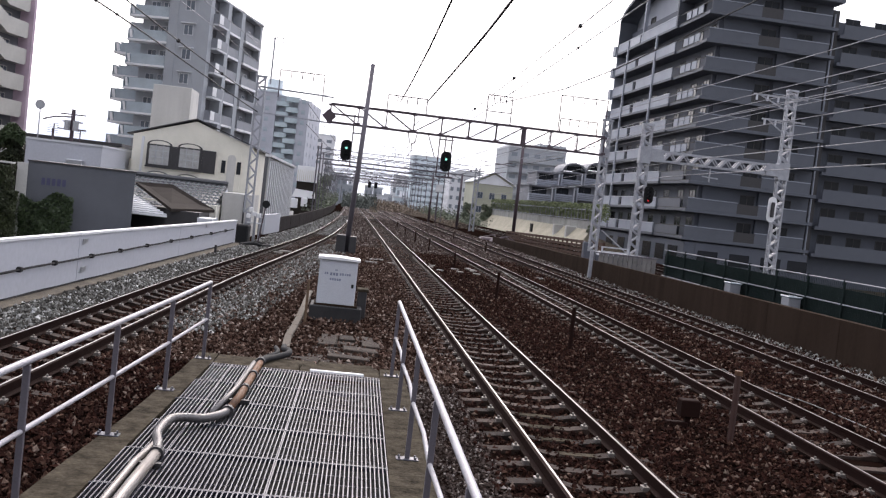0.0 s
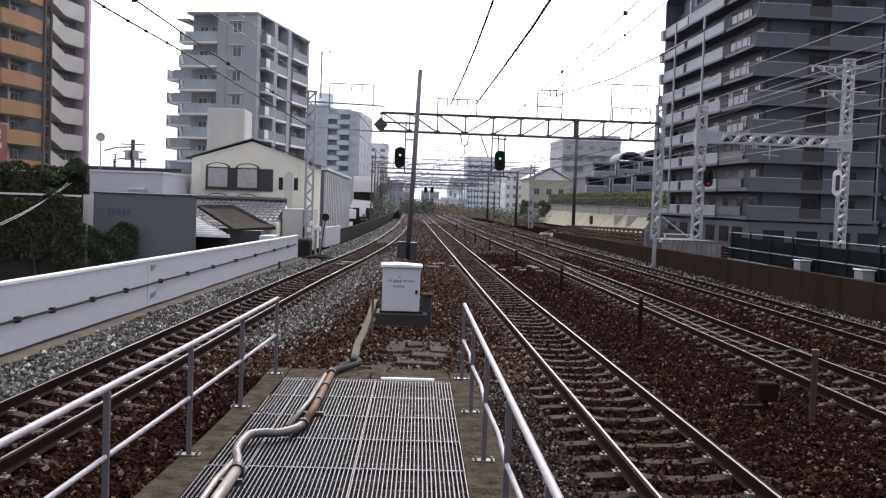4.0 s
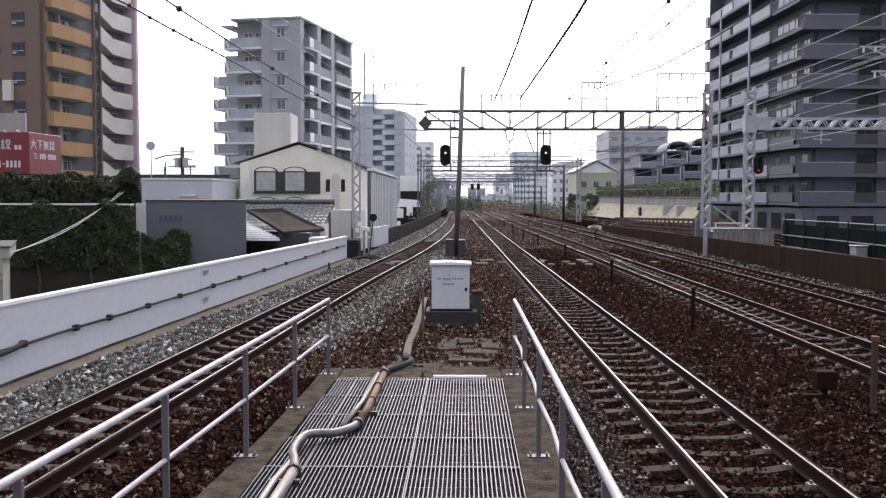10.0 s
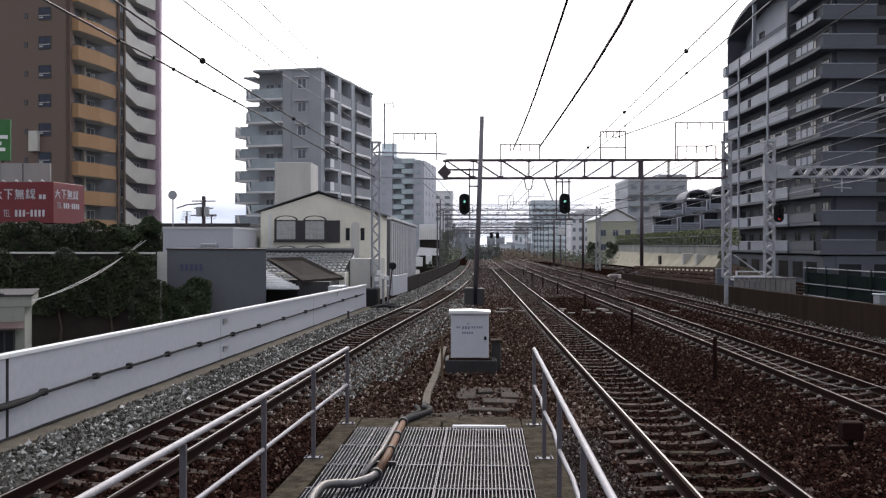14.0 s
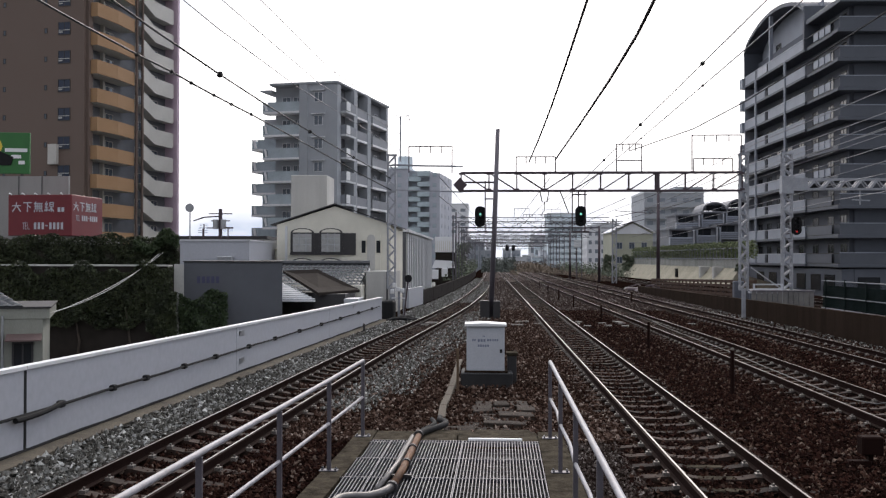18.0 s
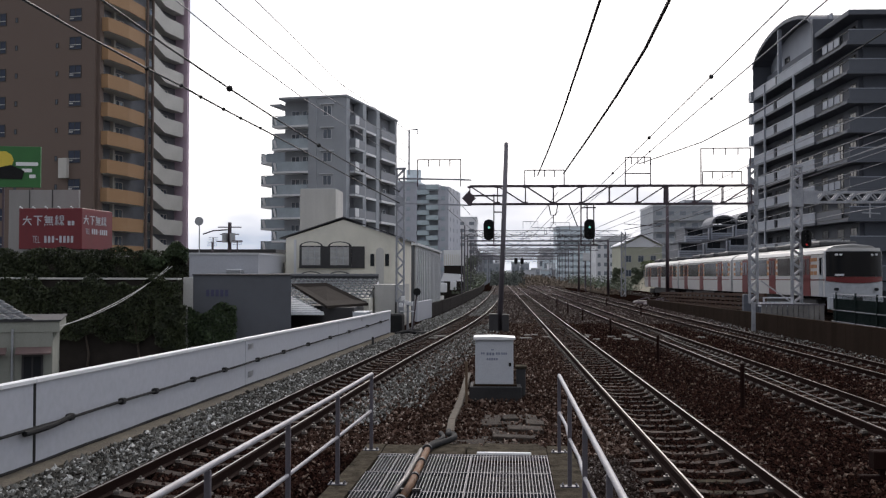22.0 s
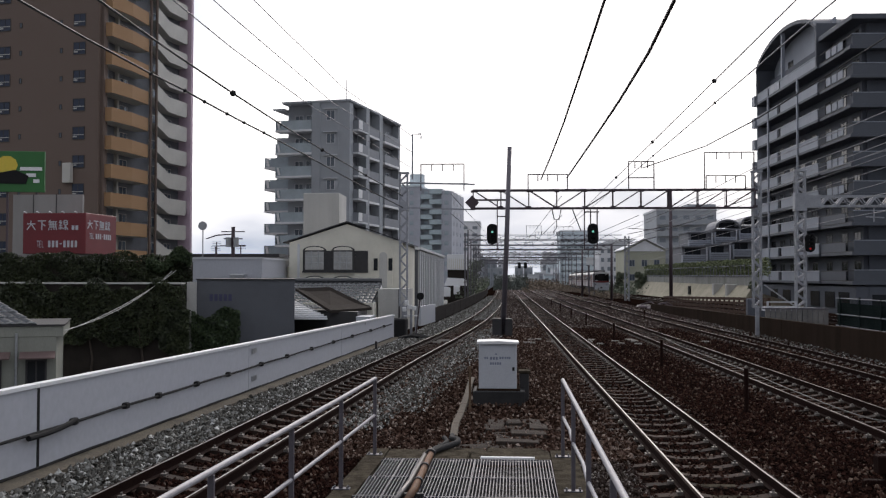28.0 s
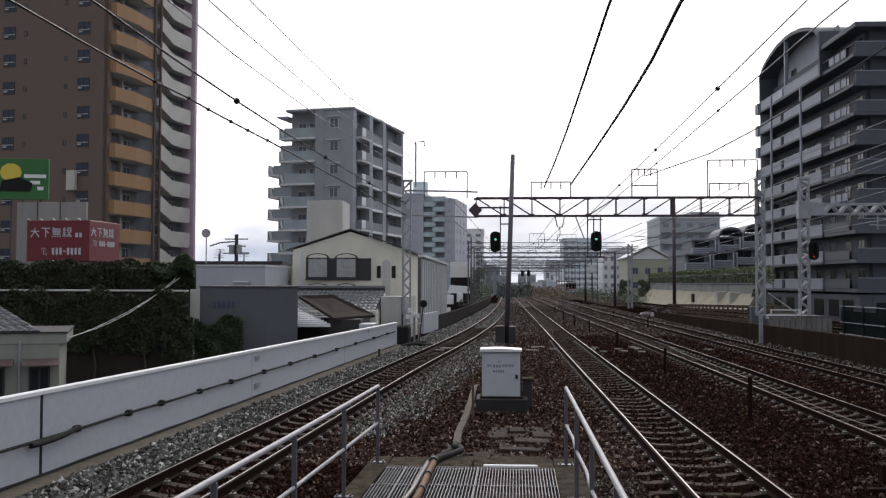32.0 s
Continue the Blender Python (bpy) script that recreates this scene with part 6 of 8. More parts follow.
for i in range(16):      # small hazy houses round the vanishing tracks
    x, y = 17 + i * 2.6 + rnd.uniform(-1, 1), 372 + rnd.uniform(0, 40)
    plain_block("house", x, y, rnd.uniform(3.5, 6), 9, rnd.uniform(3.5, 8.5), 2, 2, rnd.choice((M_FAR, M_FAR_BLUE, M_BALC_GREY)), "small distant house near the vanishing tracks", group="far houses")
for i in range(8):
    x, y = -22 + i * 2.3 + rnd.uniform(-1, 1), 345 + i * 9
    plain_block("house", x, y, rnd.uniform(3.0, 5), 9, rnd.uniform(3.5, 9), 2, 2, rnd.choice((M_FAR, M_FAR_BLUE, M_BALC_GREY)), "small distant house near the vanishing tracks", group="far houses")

# olive house with a pale gable
b = thing("house", pose(24.6, 190, 0), "olive yellow house with a pale gable roof", "house", "distant buildings")
part("wall", Shape().prism([(0, STREET), (8.0, STREET), (8.0, 7.6), (4.0, 9.6), (0, 7.6)], 0, 14), M_OLIVE, b, "olive yellow wall")
part("gable_panel", Shape().prism([(0.1, 7.3), (7.9, 7.3), (4.0, 9.4)], -0.1, 0), M_FAR, b, "pale gable panel")
for x0, z0, x1, z1 in ((-0.4, 7.5, 4.0, 9.75), (4.0, 9.75, 8.4, 7.5)):
    part("roof", Shape().prism([(x0, z0), (x1, z1), (x1, z1 + 0.2), (x0, z0 + 0.2)], -0.5, 14), M_FAR, b)
for i in range(3):
    for k in range(2):
        window(b, pose(1.5 + 2.4 * i, 0, 2.2 + 2.8 * k), 1.1, 1.3, M_GALV, M_GLASS)


# terraced flats stepping down the hillside
def terrace_unit():
    u = thing("terraced_flat", pose(0, 0, 0), "grey terraced flat with a slatted balcony front on the hillside", "apartment building", "terraced flats")
    part("post", Shape().box(3.7, 3.9, 0.2, 0.4, -0.2, 2.3), M_TERRACE, u)
    part("screen", Shape().box(4.2, 4.4, 0.0, 1.2, -0.2, 2.3), M_SLATE_PALE, u)
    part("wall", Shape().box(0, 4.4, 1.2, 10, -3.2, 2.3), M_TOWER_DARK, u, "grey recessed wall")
    part("balcony", Shape().box(-0.1, 3.6, 0, 1.3, -0.2, 1.05, bevel=0.04), M_SLATE_PALE, u, "grey slatted balcony front")
    for k in range(3):
        part("groove", Shape().box(-0.12, 3.62, -0.03, 0, 0.1 + 0.3 * k, 0.16 + 0.3 * k), M_SLATE, u)
    part("roof", Shape().box(-0.2, 4.6, 0.6, 10, 2.3, 2.5), M_TOWER_DARK, u)
    window(u, pose(1.7, 1.2, 1.2), 2.6, 1.9, M_DARKTRIM, M_DARKGLASS, "balcony_door")
    return u


unit = terrace_unit()
spots = [(30.0, 158, 4.9), (34.2, 160, 5.3), (38.6, 162, 5.9), (43.2, 163, 6.4), (32.6, 166, 7.6), (37.2, 168, 8.2), (42.0, 170, 8.9)]
unit.matrix_basis = pose(*spots[0])
for x, y, z in spots[1:]:
    copy_thing(unit, pose(x, y, z))
for x, y, z in ((37.4, 168.5, 10.75), (42.2, 170.5, 11.45)):
    v = thing("vaulted_roof", pose(x, y, z), "small curved grey roof over the terraced flats", "roof", "terraced flats")
    out = [(2.2 - 2.2 * math.cos(math.pi * i / 10), 1.6 * math.sin(math.pi * i / 10)) for i in range(11)]
    part("vault", Shape().prism(out + [(a * 0.94 + 0.14, c - 0.25) for a, c in out[::-1]], 0, 8), M_TOWER_DARK, v)
    part("wall", Shape().prism([(a, c - 0.1) for a, c in out[1:-1]], 1.0, 7.5), M_BALC_GREY, v)
    part("window", Shape().box(0.9, 3.5, 0.9, 1.0, 0.1, 1.0), M_DARKGLASS, v)
hill = Shape()
hill.add([(24.6, 88, -2.6), (24.6, 170, -2.6), (80, 170, -2.6), (80, 88, -2.6), (24.6, 160, 2.2), (34, 190, 2.4), (80, 190, 13), (80, 155, 2.2)], [(0, 3, 7, 4), (4, 7, 6, 5), (0, 4, 5, 1), (0, 1, 2, 3), (1, 5, 6, 2), (3, 2, 6, 7)])
whole("hillside", hill, M_CONC, "grey hillside under the terraced flats", "hillside", kind="structure")

# retaining wall, hedge and bank beyond the far line
bank = thing("retaining_wall", pose(0, 0, 0), "pale concrete retaining wall with a sandy bank below", "wall", kind="structure")
part("wall", Shape().box(24.1, 24.5, 91, 160, STREET, 2.45), mat("grey_retaining_concrete", (0.3, 0.3, 0.28), 0.9, scale=0.8, tint=(0.17, 0.17, 0.15), var=0.5, streak=True), bank, "pale concrete wall")
v = [(23.9, 92, 1.6), (23.9, 158, 1.6), (22.3, 160, -0.55), (22.3, 90, -0.1), (24.1, 92, STREET), (24.1, 158, STREET), (22.3, 160, STREET), (22.3, 90, STREET)]
part("bank", Shape().add(v, [(0, 1, 2, 3), (0, 3, 7, 4), (1, 5, 6, 2), (0, 4, 5, 1), (3, 2, 6, 7)]), mat("sandy_concrete", (0.3, 0.275, 0.21), 0.95, scale=0.4, var=0.4, tint=(0.18, 0.17, 0.12)), bank, "sandy sloped bank")
for y in (98, 104):
    part("buttress", Shape().box(22.9, 23.95, y, y + 0.9, STREET, 1.7, bevel=0.05), M_CONC_LIGHT, bank)
part("sign_board", Shape().box(22.7, 22.9, 116, 117.0, 0.3, 1.3), M_BLACK, bank, "small black board")
hedge_fence = thing("trellis_fence", pose(0, 0, 0), "grey trellis fence in front of a clipped hedge", "fence")
for i in range(46):
    part("slat", Shape().box(24.0, 24.08, 91 + i * 1.5, 91.14 + i * 1.5, 2.4, 3.7), M_TOWER_DARK, hedge_fence)
for z in (2.5, 3.5):
    part("rail", Shape().box(24.0, 24.06, 91, 159, z, z + 0.08), M_SLATE_PALE, hedge_fence)


def hedge(x0, x1, y0, y1, z0, z1):
    def put(rng, n):
        x, y, z = rng.uniform(x0, x1, n), rng.uniform(y0, y1, n), z0 + (z1 - z0) * rng.uniform(0, 1, n) ** 0.7
        return np.stack([x, y, z + 0.07 * np.sin(y * 1.3) + 0.06 * np.sin(y * 3.7)], 1)
    return put


me = leaves(22000, hedge(23.9, 25.4, 91, 160, 2.5, 4.15), 0.12, 8)
me.materials.append(M_HEDGE)
whole("hedge", me, None, "clipped green hedge behind a trellis fence", "hedge", kind="stuff")


def tree(x, y, z, h, r, seed, m, label, n=1800):
    rnd = random.Random(seed)
    t = thing("tree", pose(x, y, z), label, "tree", "trees along the line")
    part("trunk", Shape().tube([(0, 0, 0), (0.1, 0, h * 0.35), (-0.05, 0.1, h * 0.7)], [0.02 * h + 0.05, 0.018 * h + 0.03, 0.03], 7), M_BARK, t)
    cl = [(rnd.uniform(-r, r) * 0.7, rnd.uniform(-r, r) * 0.7, h * rnd.uniform(0.4, 0.95), r * rnd.uniform(0.25, 0.5)) for _ in range(11)]
    for cx, cy, cz, cr in cl[:6]:
        part("limb", Shape().tube([(0, 0, h * 0.3), (cx * 0.6, cy * 0.6, cz * 0.8), (cx, cy, cz)], [0.05, 0.035, 0.015], 5), M_BARK, t)
    c = np.array(cl)

    def put(rng, k):
        i = rng.integers(0, len(c), k)
        d = rng.normal(size=(k, 3))
        d /= np.linalg.norm(d, axis=1)[:, None]
        return c[i, :3] + d * (c[i, 3] * rng.uniform(0.4, 1.1, k))[:, None]
    me = leaves(n, put, 0.14 if y < 150 else 0.22, seed)
    me.materials.append(m)
    part("crown", me, None, t, "uneven leafy crown")


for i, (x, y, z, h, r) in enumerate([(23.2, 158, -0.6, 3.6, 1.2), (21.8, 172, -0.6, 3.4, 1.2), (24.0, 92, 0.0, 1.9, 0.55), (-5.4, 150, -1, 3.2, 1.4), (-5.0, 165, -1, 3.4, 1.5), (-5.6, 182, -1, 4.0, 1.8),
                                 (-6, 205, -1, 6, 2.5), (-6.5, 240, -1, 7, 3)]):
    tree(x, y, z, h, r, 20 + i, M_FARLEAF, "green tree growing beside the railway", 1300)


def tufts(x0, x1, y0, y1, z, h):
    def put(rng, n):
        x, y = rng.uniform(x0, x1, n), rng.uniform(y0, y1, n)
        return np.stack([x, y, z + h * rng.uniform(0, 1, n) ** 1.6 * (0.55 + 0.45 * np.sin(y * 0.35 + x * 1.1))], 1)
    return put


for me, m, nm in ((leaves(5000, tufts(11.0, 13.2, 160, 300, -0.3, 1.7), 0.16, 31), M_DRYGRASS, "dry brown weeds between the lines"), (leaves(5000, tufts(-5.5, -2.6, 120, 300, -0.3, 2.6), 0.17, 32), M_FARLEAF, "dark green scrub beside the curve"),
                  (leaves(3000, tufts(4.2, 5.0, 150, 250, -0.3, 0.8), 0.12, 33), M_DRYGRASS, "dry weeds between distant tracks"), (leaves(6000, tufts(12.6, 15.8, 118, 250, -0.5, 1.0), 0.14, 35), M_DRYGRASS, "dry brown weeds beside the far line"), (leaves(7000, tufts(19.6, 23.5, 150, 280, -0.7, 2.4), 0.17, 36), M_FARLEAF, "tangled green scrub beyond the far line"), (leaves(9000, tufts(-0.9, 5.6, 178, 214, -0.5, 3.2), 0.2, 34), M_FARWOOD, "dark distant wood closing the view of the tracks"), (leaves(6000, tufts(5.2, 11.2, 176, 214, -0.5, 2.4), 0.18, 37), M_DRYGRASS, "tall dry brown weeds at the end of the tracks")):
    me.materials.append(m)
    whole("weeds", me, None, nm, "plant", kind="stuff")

# ---- lattice portal and signals of the far line ----
portal = thing("overhead_portal", pose(0, 0, 0), "galvanised lattice portal over the far line", "gantry")
for px, pz in ((15.33, 7.85), (23.0, 10.6)):
    lattice(portal, px - 0.23, px + 0.23, 49.7, 49.95, 0.95 if px < 20 else 0.2, pz, leg=0.08, lace=0.065, step=0.34)
    part("joint_plate", Shape().box(px - 0.3, px + 0.3, 49.6, 50.05, 5.85, 6.75), M_LATTICE, portal, "plain steel joint plate")
    part("cap", Shape().box(px - 0.3, px + 0.3, 49.65, 50.0, pz, pz + 0.1), M_LATTICE, portal)
for y in (49.65, 50.0):
    for z in (6.08, 6.58):
        part("chord", Shape().bar((15.6, y, z), (22.75, y, z), 0.1), M_LATTICE, portal)
    for i in range(8):
        a, c = 16.3 + i * 0.78, 16.3 + i * 0.78 + 0.39
        part("diagonal", Shape().bar((a, y, 6.08), (c, y, 6.58), 0.13), M_LATTICE, portal)
        part("diagonal", Shape().bar((c, y, 6.58), (c + 0.39, y, 6.08), 0.06), M_LATTICE, portal)
for x in (15.62, 22.0):
    part("gusset", Shape().box(x, x + 0.7, 49.58, 50.07, 6.0, 6.66), M_LATTICE, portal)
part("wire_support", Shape().bar((19.0, 49.8, 6.05), (19.0, 49.8, 5.3), 0.06), M_LATTICE, portal)
part("wire_support", Shape().bar((18.6, 49.8, 5.55), (19.5, 49.8, 5.5), 0.06), M_LATTICE, portal)
for z, x0 in ((10.25, 20.9), (9.0, 21.5)):
    part("cross_arm", Shape().bar((x0, 49.8, z), (23.9, 49.8, z), 0.09), M_LATTICE, portal)
    part("arm_stay", Shape().bar((x0 + 0.3, 49.8, z), (22.8, 49.8, z - 0.7), 0.06), M_LATTICE, portal)
    for k in range(3):
        part("insulator", Shape().tube([(x0 + 0.15 + 0.6 * k, 49.8, z), (x0 + 0.15 + 0.6 * k, 49.8, z - 0.3)], 0.06, 6), M_TERRACE, portal)
M_UPRIGHT = mat("grey_concrete_upright", (0.2, 0.19, 0.18), 0.9, scale=2, var=0.4)
foot = thing("mast_foundation", pose(0, 0, 0), "concrete foundation block behind the low wall", "foundation")
part("block", Shape().box(13.1, 15.9, 48.8, 51, -0.3, 0.95, bevel=0.04), M_SLATE, foot, "grey concrete block")
part("cap_rail", Shape().box(12.55, 15.55, 46.22, 46.36, 0.96, 1.03), M_POST, foot)
for i in range(12):
    part("slat", Shape().box(12.6 + i * 0.245, 12.8 + i * 0.245, 46.24, 46.34, -0.3, 0.96), M_UPRIGHT, foot, "concrete upright")
signal(pose(15.62, 49.2, 4.2), "black oval railway signal showing dim red on the lattice mast", M_RED_LAMP, -0.3, [((-0.3, 0.2, 0.2), (-0.3, 0.75, 0.2)), ((-0.3, 0.2, -0.4), (-0.3, 0.75, -0.4))])
w = thing("railway_signal", pose(22.45, 49.3, 4.2), "pale oval signal plate seen against the dark block", "railway signal", "railway signals")
ring = [(0.24 * math.cos(i * math.pi / 10), 0.28 * math.sin(i * math.pi / 10) + (0.4 if i < 10 else -0.4)) for i in range(20)]
part("backing_plate", Shape().prism(ring, -0.03, 0.03), M_WHITE, w, "pale oval plate")
part("lamp_case", Shape().box(-0.09, 0.09, -0.2, -0.03, -0.4, 0.4, bevel=0.04), M_DARKTRIM, w)
part("bracket", Shape().bar((0.2, 0.1, 0.2), (0.6, 0.5, 0.2), 0.06), M_GALV, w)

# ---- green mesh fence, cabinets behind the low wall ----
gf = thing("mesh_fence", pose(0, 0, 0), "green mesh fence with pale rails behind the low wall", "fence")
for z in (1.68, 1.06, 0.62):
    part("rail", Shape().tube([(13.2, 10, z + 0.06), (13.2, 38.5, z)], 0.02, 6), M_BALC_GREY, gf, "grey tubular rail")
for i in range(15):
    part("post", Shape().box(13.17, 13.23, 10 + i * 2, 10.06 + i * 2, 0.2, 1.75), M_GREENFENCE, gf)
s = Shape()
for i in range(11):
    s.bar((13.21, 10, 0.55 + i * 0.1), (13.21, 38.5, 0.5 + i * 0.1), 0.009)
for i in range(285):
    s.bar((13.22, 10 + i * 0.1, 0.45), (13.22, 10 + i * 0.1, 1.66), 0.009)
tagged(part("mesh", s, M_GREENFENCE, gf, "green wire mesh"), kind="stuff")
# added opaque sheet, dark to imitate the gloom behind the mesh
part("screen", Shape().box(13.26, 13.3, 10, 38.5, 0.2, 1.5), M_GREENFENCE, gf, "dark sheet added for the darkness seen through the mesh")
for y0, y1, x0, h in ((30.2, 30.7, 12.7, 1.0), (26.0, 26.5, 12.7, 1.0)):
    c = thing("trackside_cabinet", pose(x0, y0, 0), "pale grey trackside cabinet behind the low wall", "cabinet", "trackside cabinets")
    part("body", Shape().box(0, 0.36, 0, y1 - y0, 0.1, h, bevel=0.02), M_BALC_GREY, c)
    part("lid", Shape().box(-0.03, 0.39, -0.03, y1 - y0 + 0.03, h, h + 0.05, bevel=0.015), M_BALC, c)
# low plank fence beyond the portal


def fence_z(y):
    return 1.3 - 0.0185 * (y - 55)


M_PLANK = mat("brown_plank", (0.075, 0.046, 0.034), 0.9, scale=1.5, tint=(0.04, 0.024, 0.018), var=0.4, spec=0.15)
pf = thing("plank_fence", pose(0, 0, 0), "low brown plank fence beside the far line", "fence")
for i in range(26):
    y = 53 + i * 1.3
    part("post", Shape().box(14.6, 14.7, y, y + 0.1, -0.4, fence_z(y) + 0.02), M_PLANK, pf)
for dz in (-0.16, -0.42, -0.68, -0.94):
    v = [(x, y, fence_z(y) + dz + h) for y in (53, 86) for x, h in ((14.55, 0), (14.55, 0.17), (14.6, 0.17), (14.6, 0))]
    part("plank", Shape().add(v, [(0, 1, 2, 3), (4, 5, 6, 7), (0, 1, 5, 4), (1, 2, 6, 5), (2, 3, 7, 6), (3, 0, 4, 7)]), M_PLANK, pf)
whole("wall_pillar", Shape().box(12.45, 12.95, 48.9, 49.3, -0.4, 1.4, bevel=0.03), M_SLATE, "grey concrete pillar behind the low wall", "pillar")
st = thing("steel_stair", pose(0, 0, 0), "white steel stair and landing beside the lattice leg", "stair")
part("landing", Shape().box(12.75, 14.15, 46.6, 47.5, 0.86, 0.93), M_TERRACE, st)
for z in (1.08, 1.3):
    part("rail", Shape().bar((12.75, 46.6, z), (14.15, 46.6, z), 0.06), M_TERRACE, st)
part("stringer", Shape().bar((14.3, 47.5, 1.1), (12.9, 47.5, 2.1), 0.05), M_GALV, st)
for x in (12.75, 14.07):
    part("leg", Shape().box(x, x + 0.08, 46.56, 46.64, -0.25, 1.32), M_TERRACE, st)


# ---- equipment on the island ----
M_PLINTH = mat("damp_dark_concrete", (0.024, 0.023, 0.024), 0.8, scale=3, tint=(0.012, 0.012, 0.013), var=0.5)
cab = thing("equipment_cabinet", pose(0, 20.5, 0), "pale grey steel equipment cabinet on a black plinth", "cabinet", "trackside cabinets")
part("plinth", Shape().box(-0.54, 0.56, -0.16, 0.75, -0.25, 0.1, bevel=0.02), M_PLINTH, cab, "blackened concrete plinth")
part("body", Shape().box(-0.42, 0.39, 0, 0.55, 0.1, 1.08, bevel=0.012), M_CABINET, cab, "pale grey steel body")
part("door", Shape().box(-0.395, 0.365, -0.022, 0.0, 0.14, 1.04, bevel=0.006), M_CABINET, cab, "flat steel door")
part("handle", Shape().box(0.29, 0.34, -0.05, -0.02, 0.52, 0.6, bevel=0.008), M_BLACK, cab, "black handle")
part("lid", Shape().prism([(-0.46, 1.085), (0.43, 1.085), (0.43, 1.125), (0.0, 1.15), (-0.46, 1.135)], -0.07, 0.62), M_WHITE, cab, "white sloped lid")
part("skirt", Shape().box(-0.46, 0.46, -0.08, 0.6, 0.1, 0.14, bevel=0.005), M_CONC_DARK, cab)
M_TEXT = mat("faded_blue_lettering", (0.2, 0.22, 0.3), 0.7, var=0.2)
for x, z, n, w in ((-0.3, 0.79, 2, 0.045), (-0.18, 0.78, 3, 0.06), (0.02, 0.79, 2, 0.05), (0.13, 0.79, 3, 0.045), (-0.18, 0.67, 5, 0.05), (-0.08, 0.87, 2, 0.03)):
    for k in range(n):
        part("text_bar", Shape().box(x + k * w, x + k * w + w * 0.72, -0.026, -0.02, z - w / 2, z + w / 2), M_TEXT, cab, "faded unreadable lettering")
side_box = thing("junction_box", pose(0.46, 20.9, 0), "small dark box beside the equipment cabinet", "box")
part("body", Shape().box(0, 0.2, 0, 0.4, -0.25, 0.42, bevel=0.015), M_DARKTRIM, side_box)
part("lid", Shape().box(-0.02, 0.23, -0.03, 0.43, 0.42, 0.48, bevel=0.01), M_CONC, side_box)
whole("marker_post", Shape().box(-0.6, -0.55, 19.4, 19.45, -0.3, 0.72, bevel=0.008), mat("tan_post", (0.13, 0.085, 0.05), 0.8), "thin tan marker post in the ballast", "post", "trackside posts")

# paving stones in front of the cabinet
M_PAVE = mat("dark_paving_stone", (0.05, 0.04, 0.033), 0.9, scale=4, tint=(0.02, 0.015, 0.013), var=0.5, obrand=0.25, bump=0.6, spec=0.15)
paving = thing("paving", pose(0, 0, 0), "uneven dark paving slabs in front of the cabinet", "paving")
rnd = random.Random(3)
for y, x0, sizes in ((17.75, -0.2, (0.32, 0.3, 0.34)), (17.1, -0.25, (0.36, 0.38, 0.34)), (16.45, -0.35, (0.22, 0.3, 0.62)), (16.0, -0.05, (0.75,)), (15.55, -0.4, (0.35, 0.7)), (15.05, -0.75, (0.6, 0.55, 0.4))):
    x = x0
    for w in sizes:
        d = 0.3 if y > 16.9 else 0.19
        part("slab", Shape().box(-w / 2 + 0.012, w / 2 - 0.012, -d, d, -0.14, 0, bevel=0.012), M_PAVE, paving, at=pose(x + w / 2, y + rnd.uniform(-0.05, 0.05), -0.14 + rnd.uniform(-0.03, 0.03), rnd.uniform(-3, 3), rnd.uniform(-3, 3), rnd.uniform(-5, 5)))
        x += w + rnd.uniform(0, 0.03)
part("plank", Shape().box(-1.7, -0.95, 14.2, 14.36, -0.16, -0.08, bevel=0.01), mat("tan_timber", (0.2, 0.15, 0.1), 0.9, scale=5), paving, "weathered tan plank")
part("sill", Shape().box(-0.25, 0.5, 13.36, 13.43, -0.02, 0.03, bevel=0.008), M_WHITE, deck, "bright steel strip")
for x0, x1 in ((-1.0, -0.2), (-0.18, 0.68)):
    part("slab", Shape().box(x0, x1, 14.12, 14.62, -0.4, -0.06 - 0.02 * rnd.random(), bevel=0.03), M_CONC, deck, "broken concrete slab")

# cable duct and hose
duct = thing("cable_duct", pose(0, 0, 0), "concrete cable trough with lids leading to the cabinet", "cable trough")
dp = [(-0.74, 15.9), (-0.77, 17.2), (-0.73, 18.5), (-0.71, 19.8), (-0.70, 21.5), (-0.7, 23.2), (-0.68, 25)]
for (xa, ya), (xb, yb) in zip(dp, dp[1:]):
    a = math.degrees(math.atan2(xb - xa, yb - ya))
    part("lid", Shape().box(-0.065, 0.065, 0.01, math.hypot(xb - xa, yb - ya) - 0.01, -0.15, 0.04, bevel=0.012), mat("tan_trough", (0.082, 0.064, 0.046), 0.9, scale=3) if ya < 16 else bpy.data.materials["tan_trough"], duct, at=pose(xa, ya, -0.13, 0, 0, -a))
hose = thing("cable_conduit", pose(0, 0, 0), "cable conduit of grey hose and orange pipe lying on the grating", "conduit")


def smooth_path(pts, n=6):
    out = []
    for i in range(len(pts) - 1):
        p0, p1, p2, p3 = (Vector(pts[max(0, min(len(pts) - 1, j))]) for j in (i - 1, i, i + 1, i + 2))
        for k in range(n):
            t = k / n
            out.append(0.5 * (2 * p1 + (p2 - p0) * t + (2 * p0 - 5 * p1 + 4 * p2 - p3) * t * t + (3 * p1 - p0 - 3 * p2 + p3) * t**3))
    return out + [Vector(pts[-1])]


part("pale_pipe", Shape().tube([(-1.47, 4.5, 0.06), (-1.44, 7.7, 0.06), (-1.42, 8.6, 0.06)], 0.05, 10), M_CONDUIT, hose, "pale steel pipe", smooth=True)
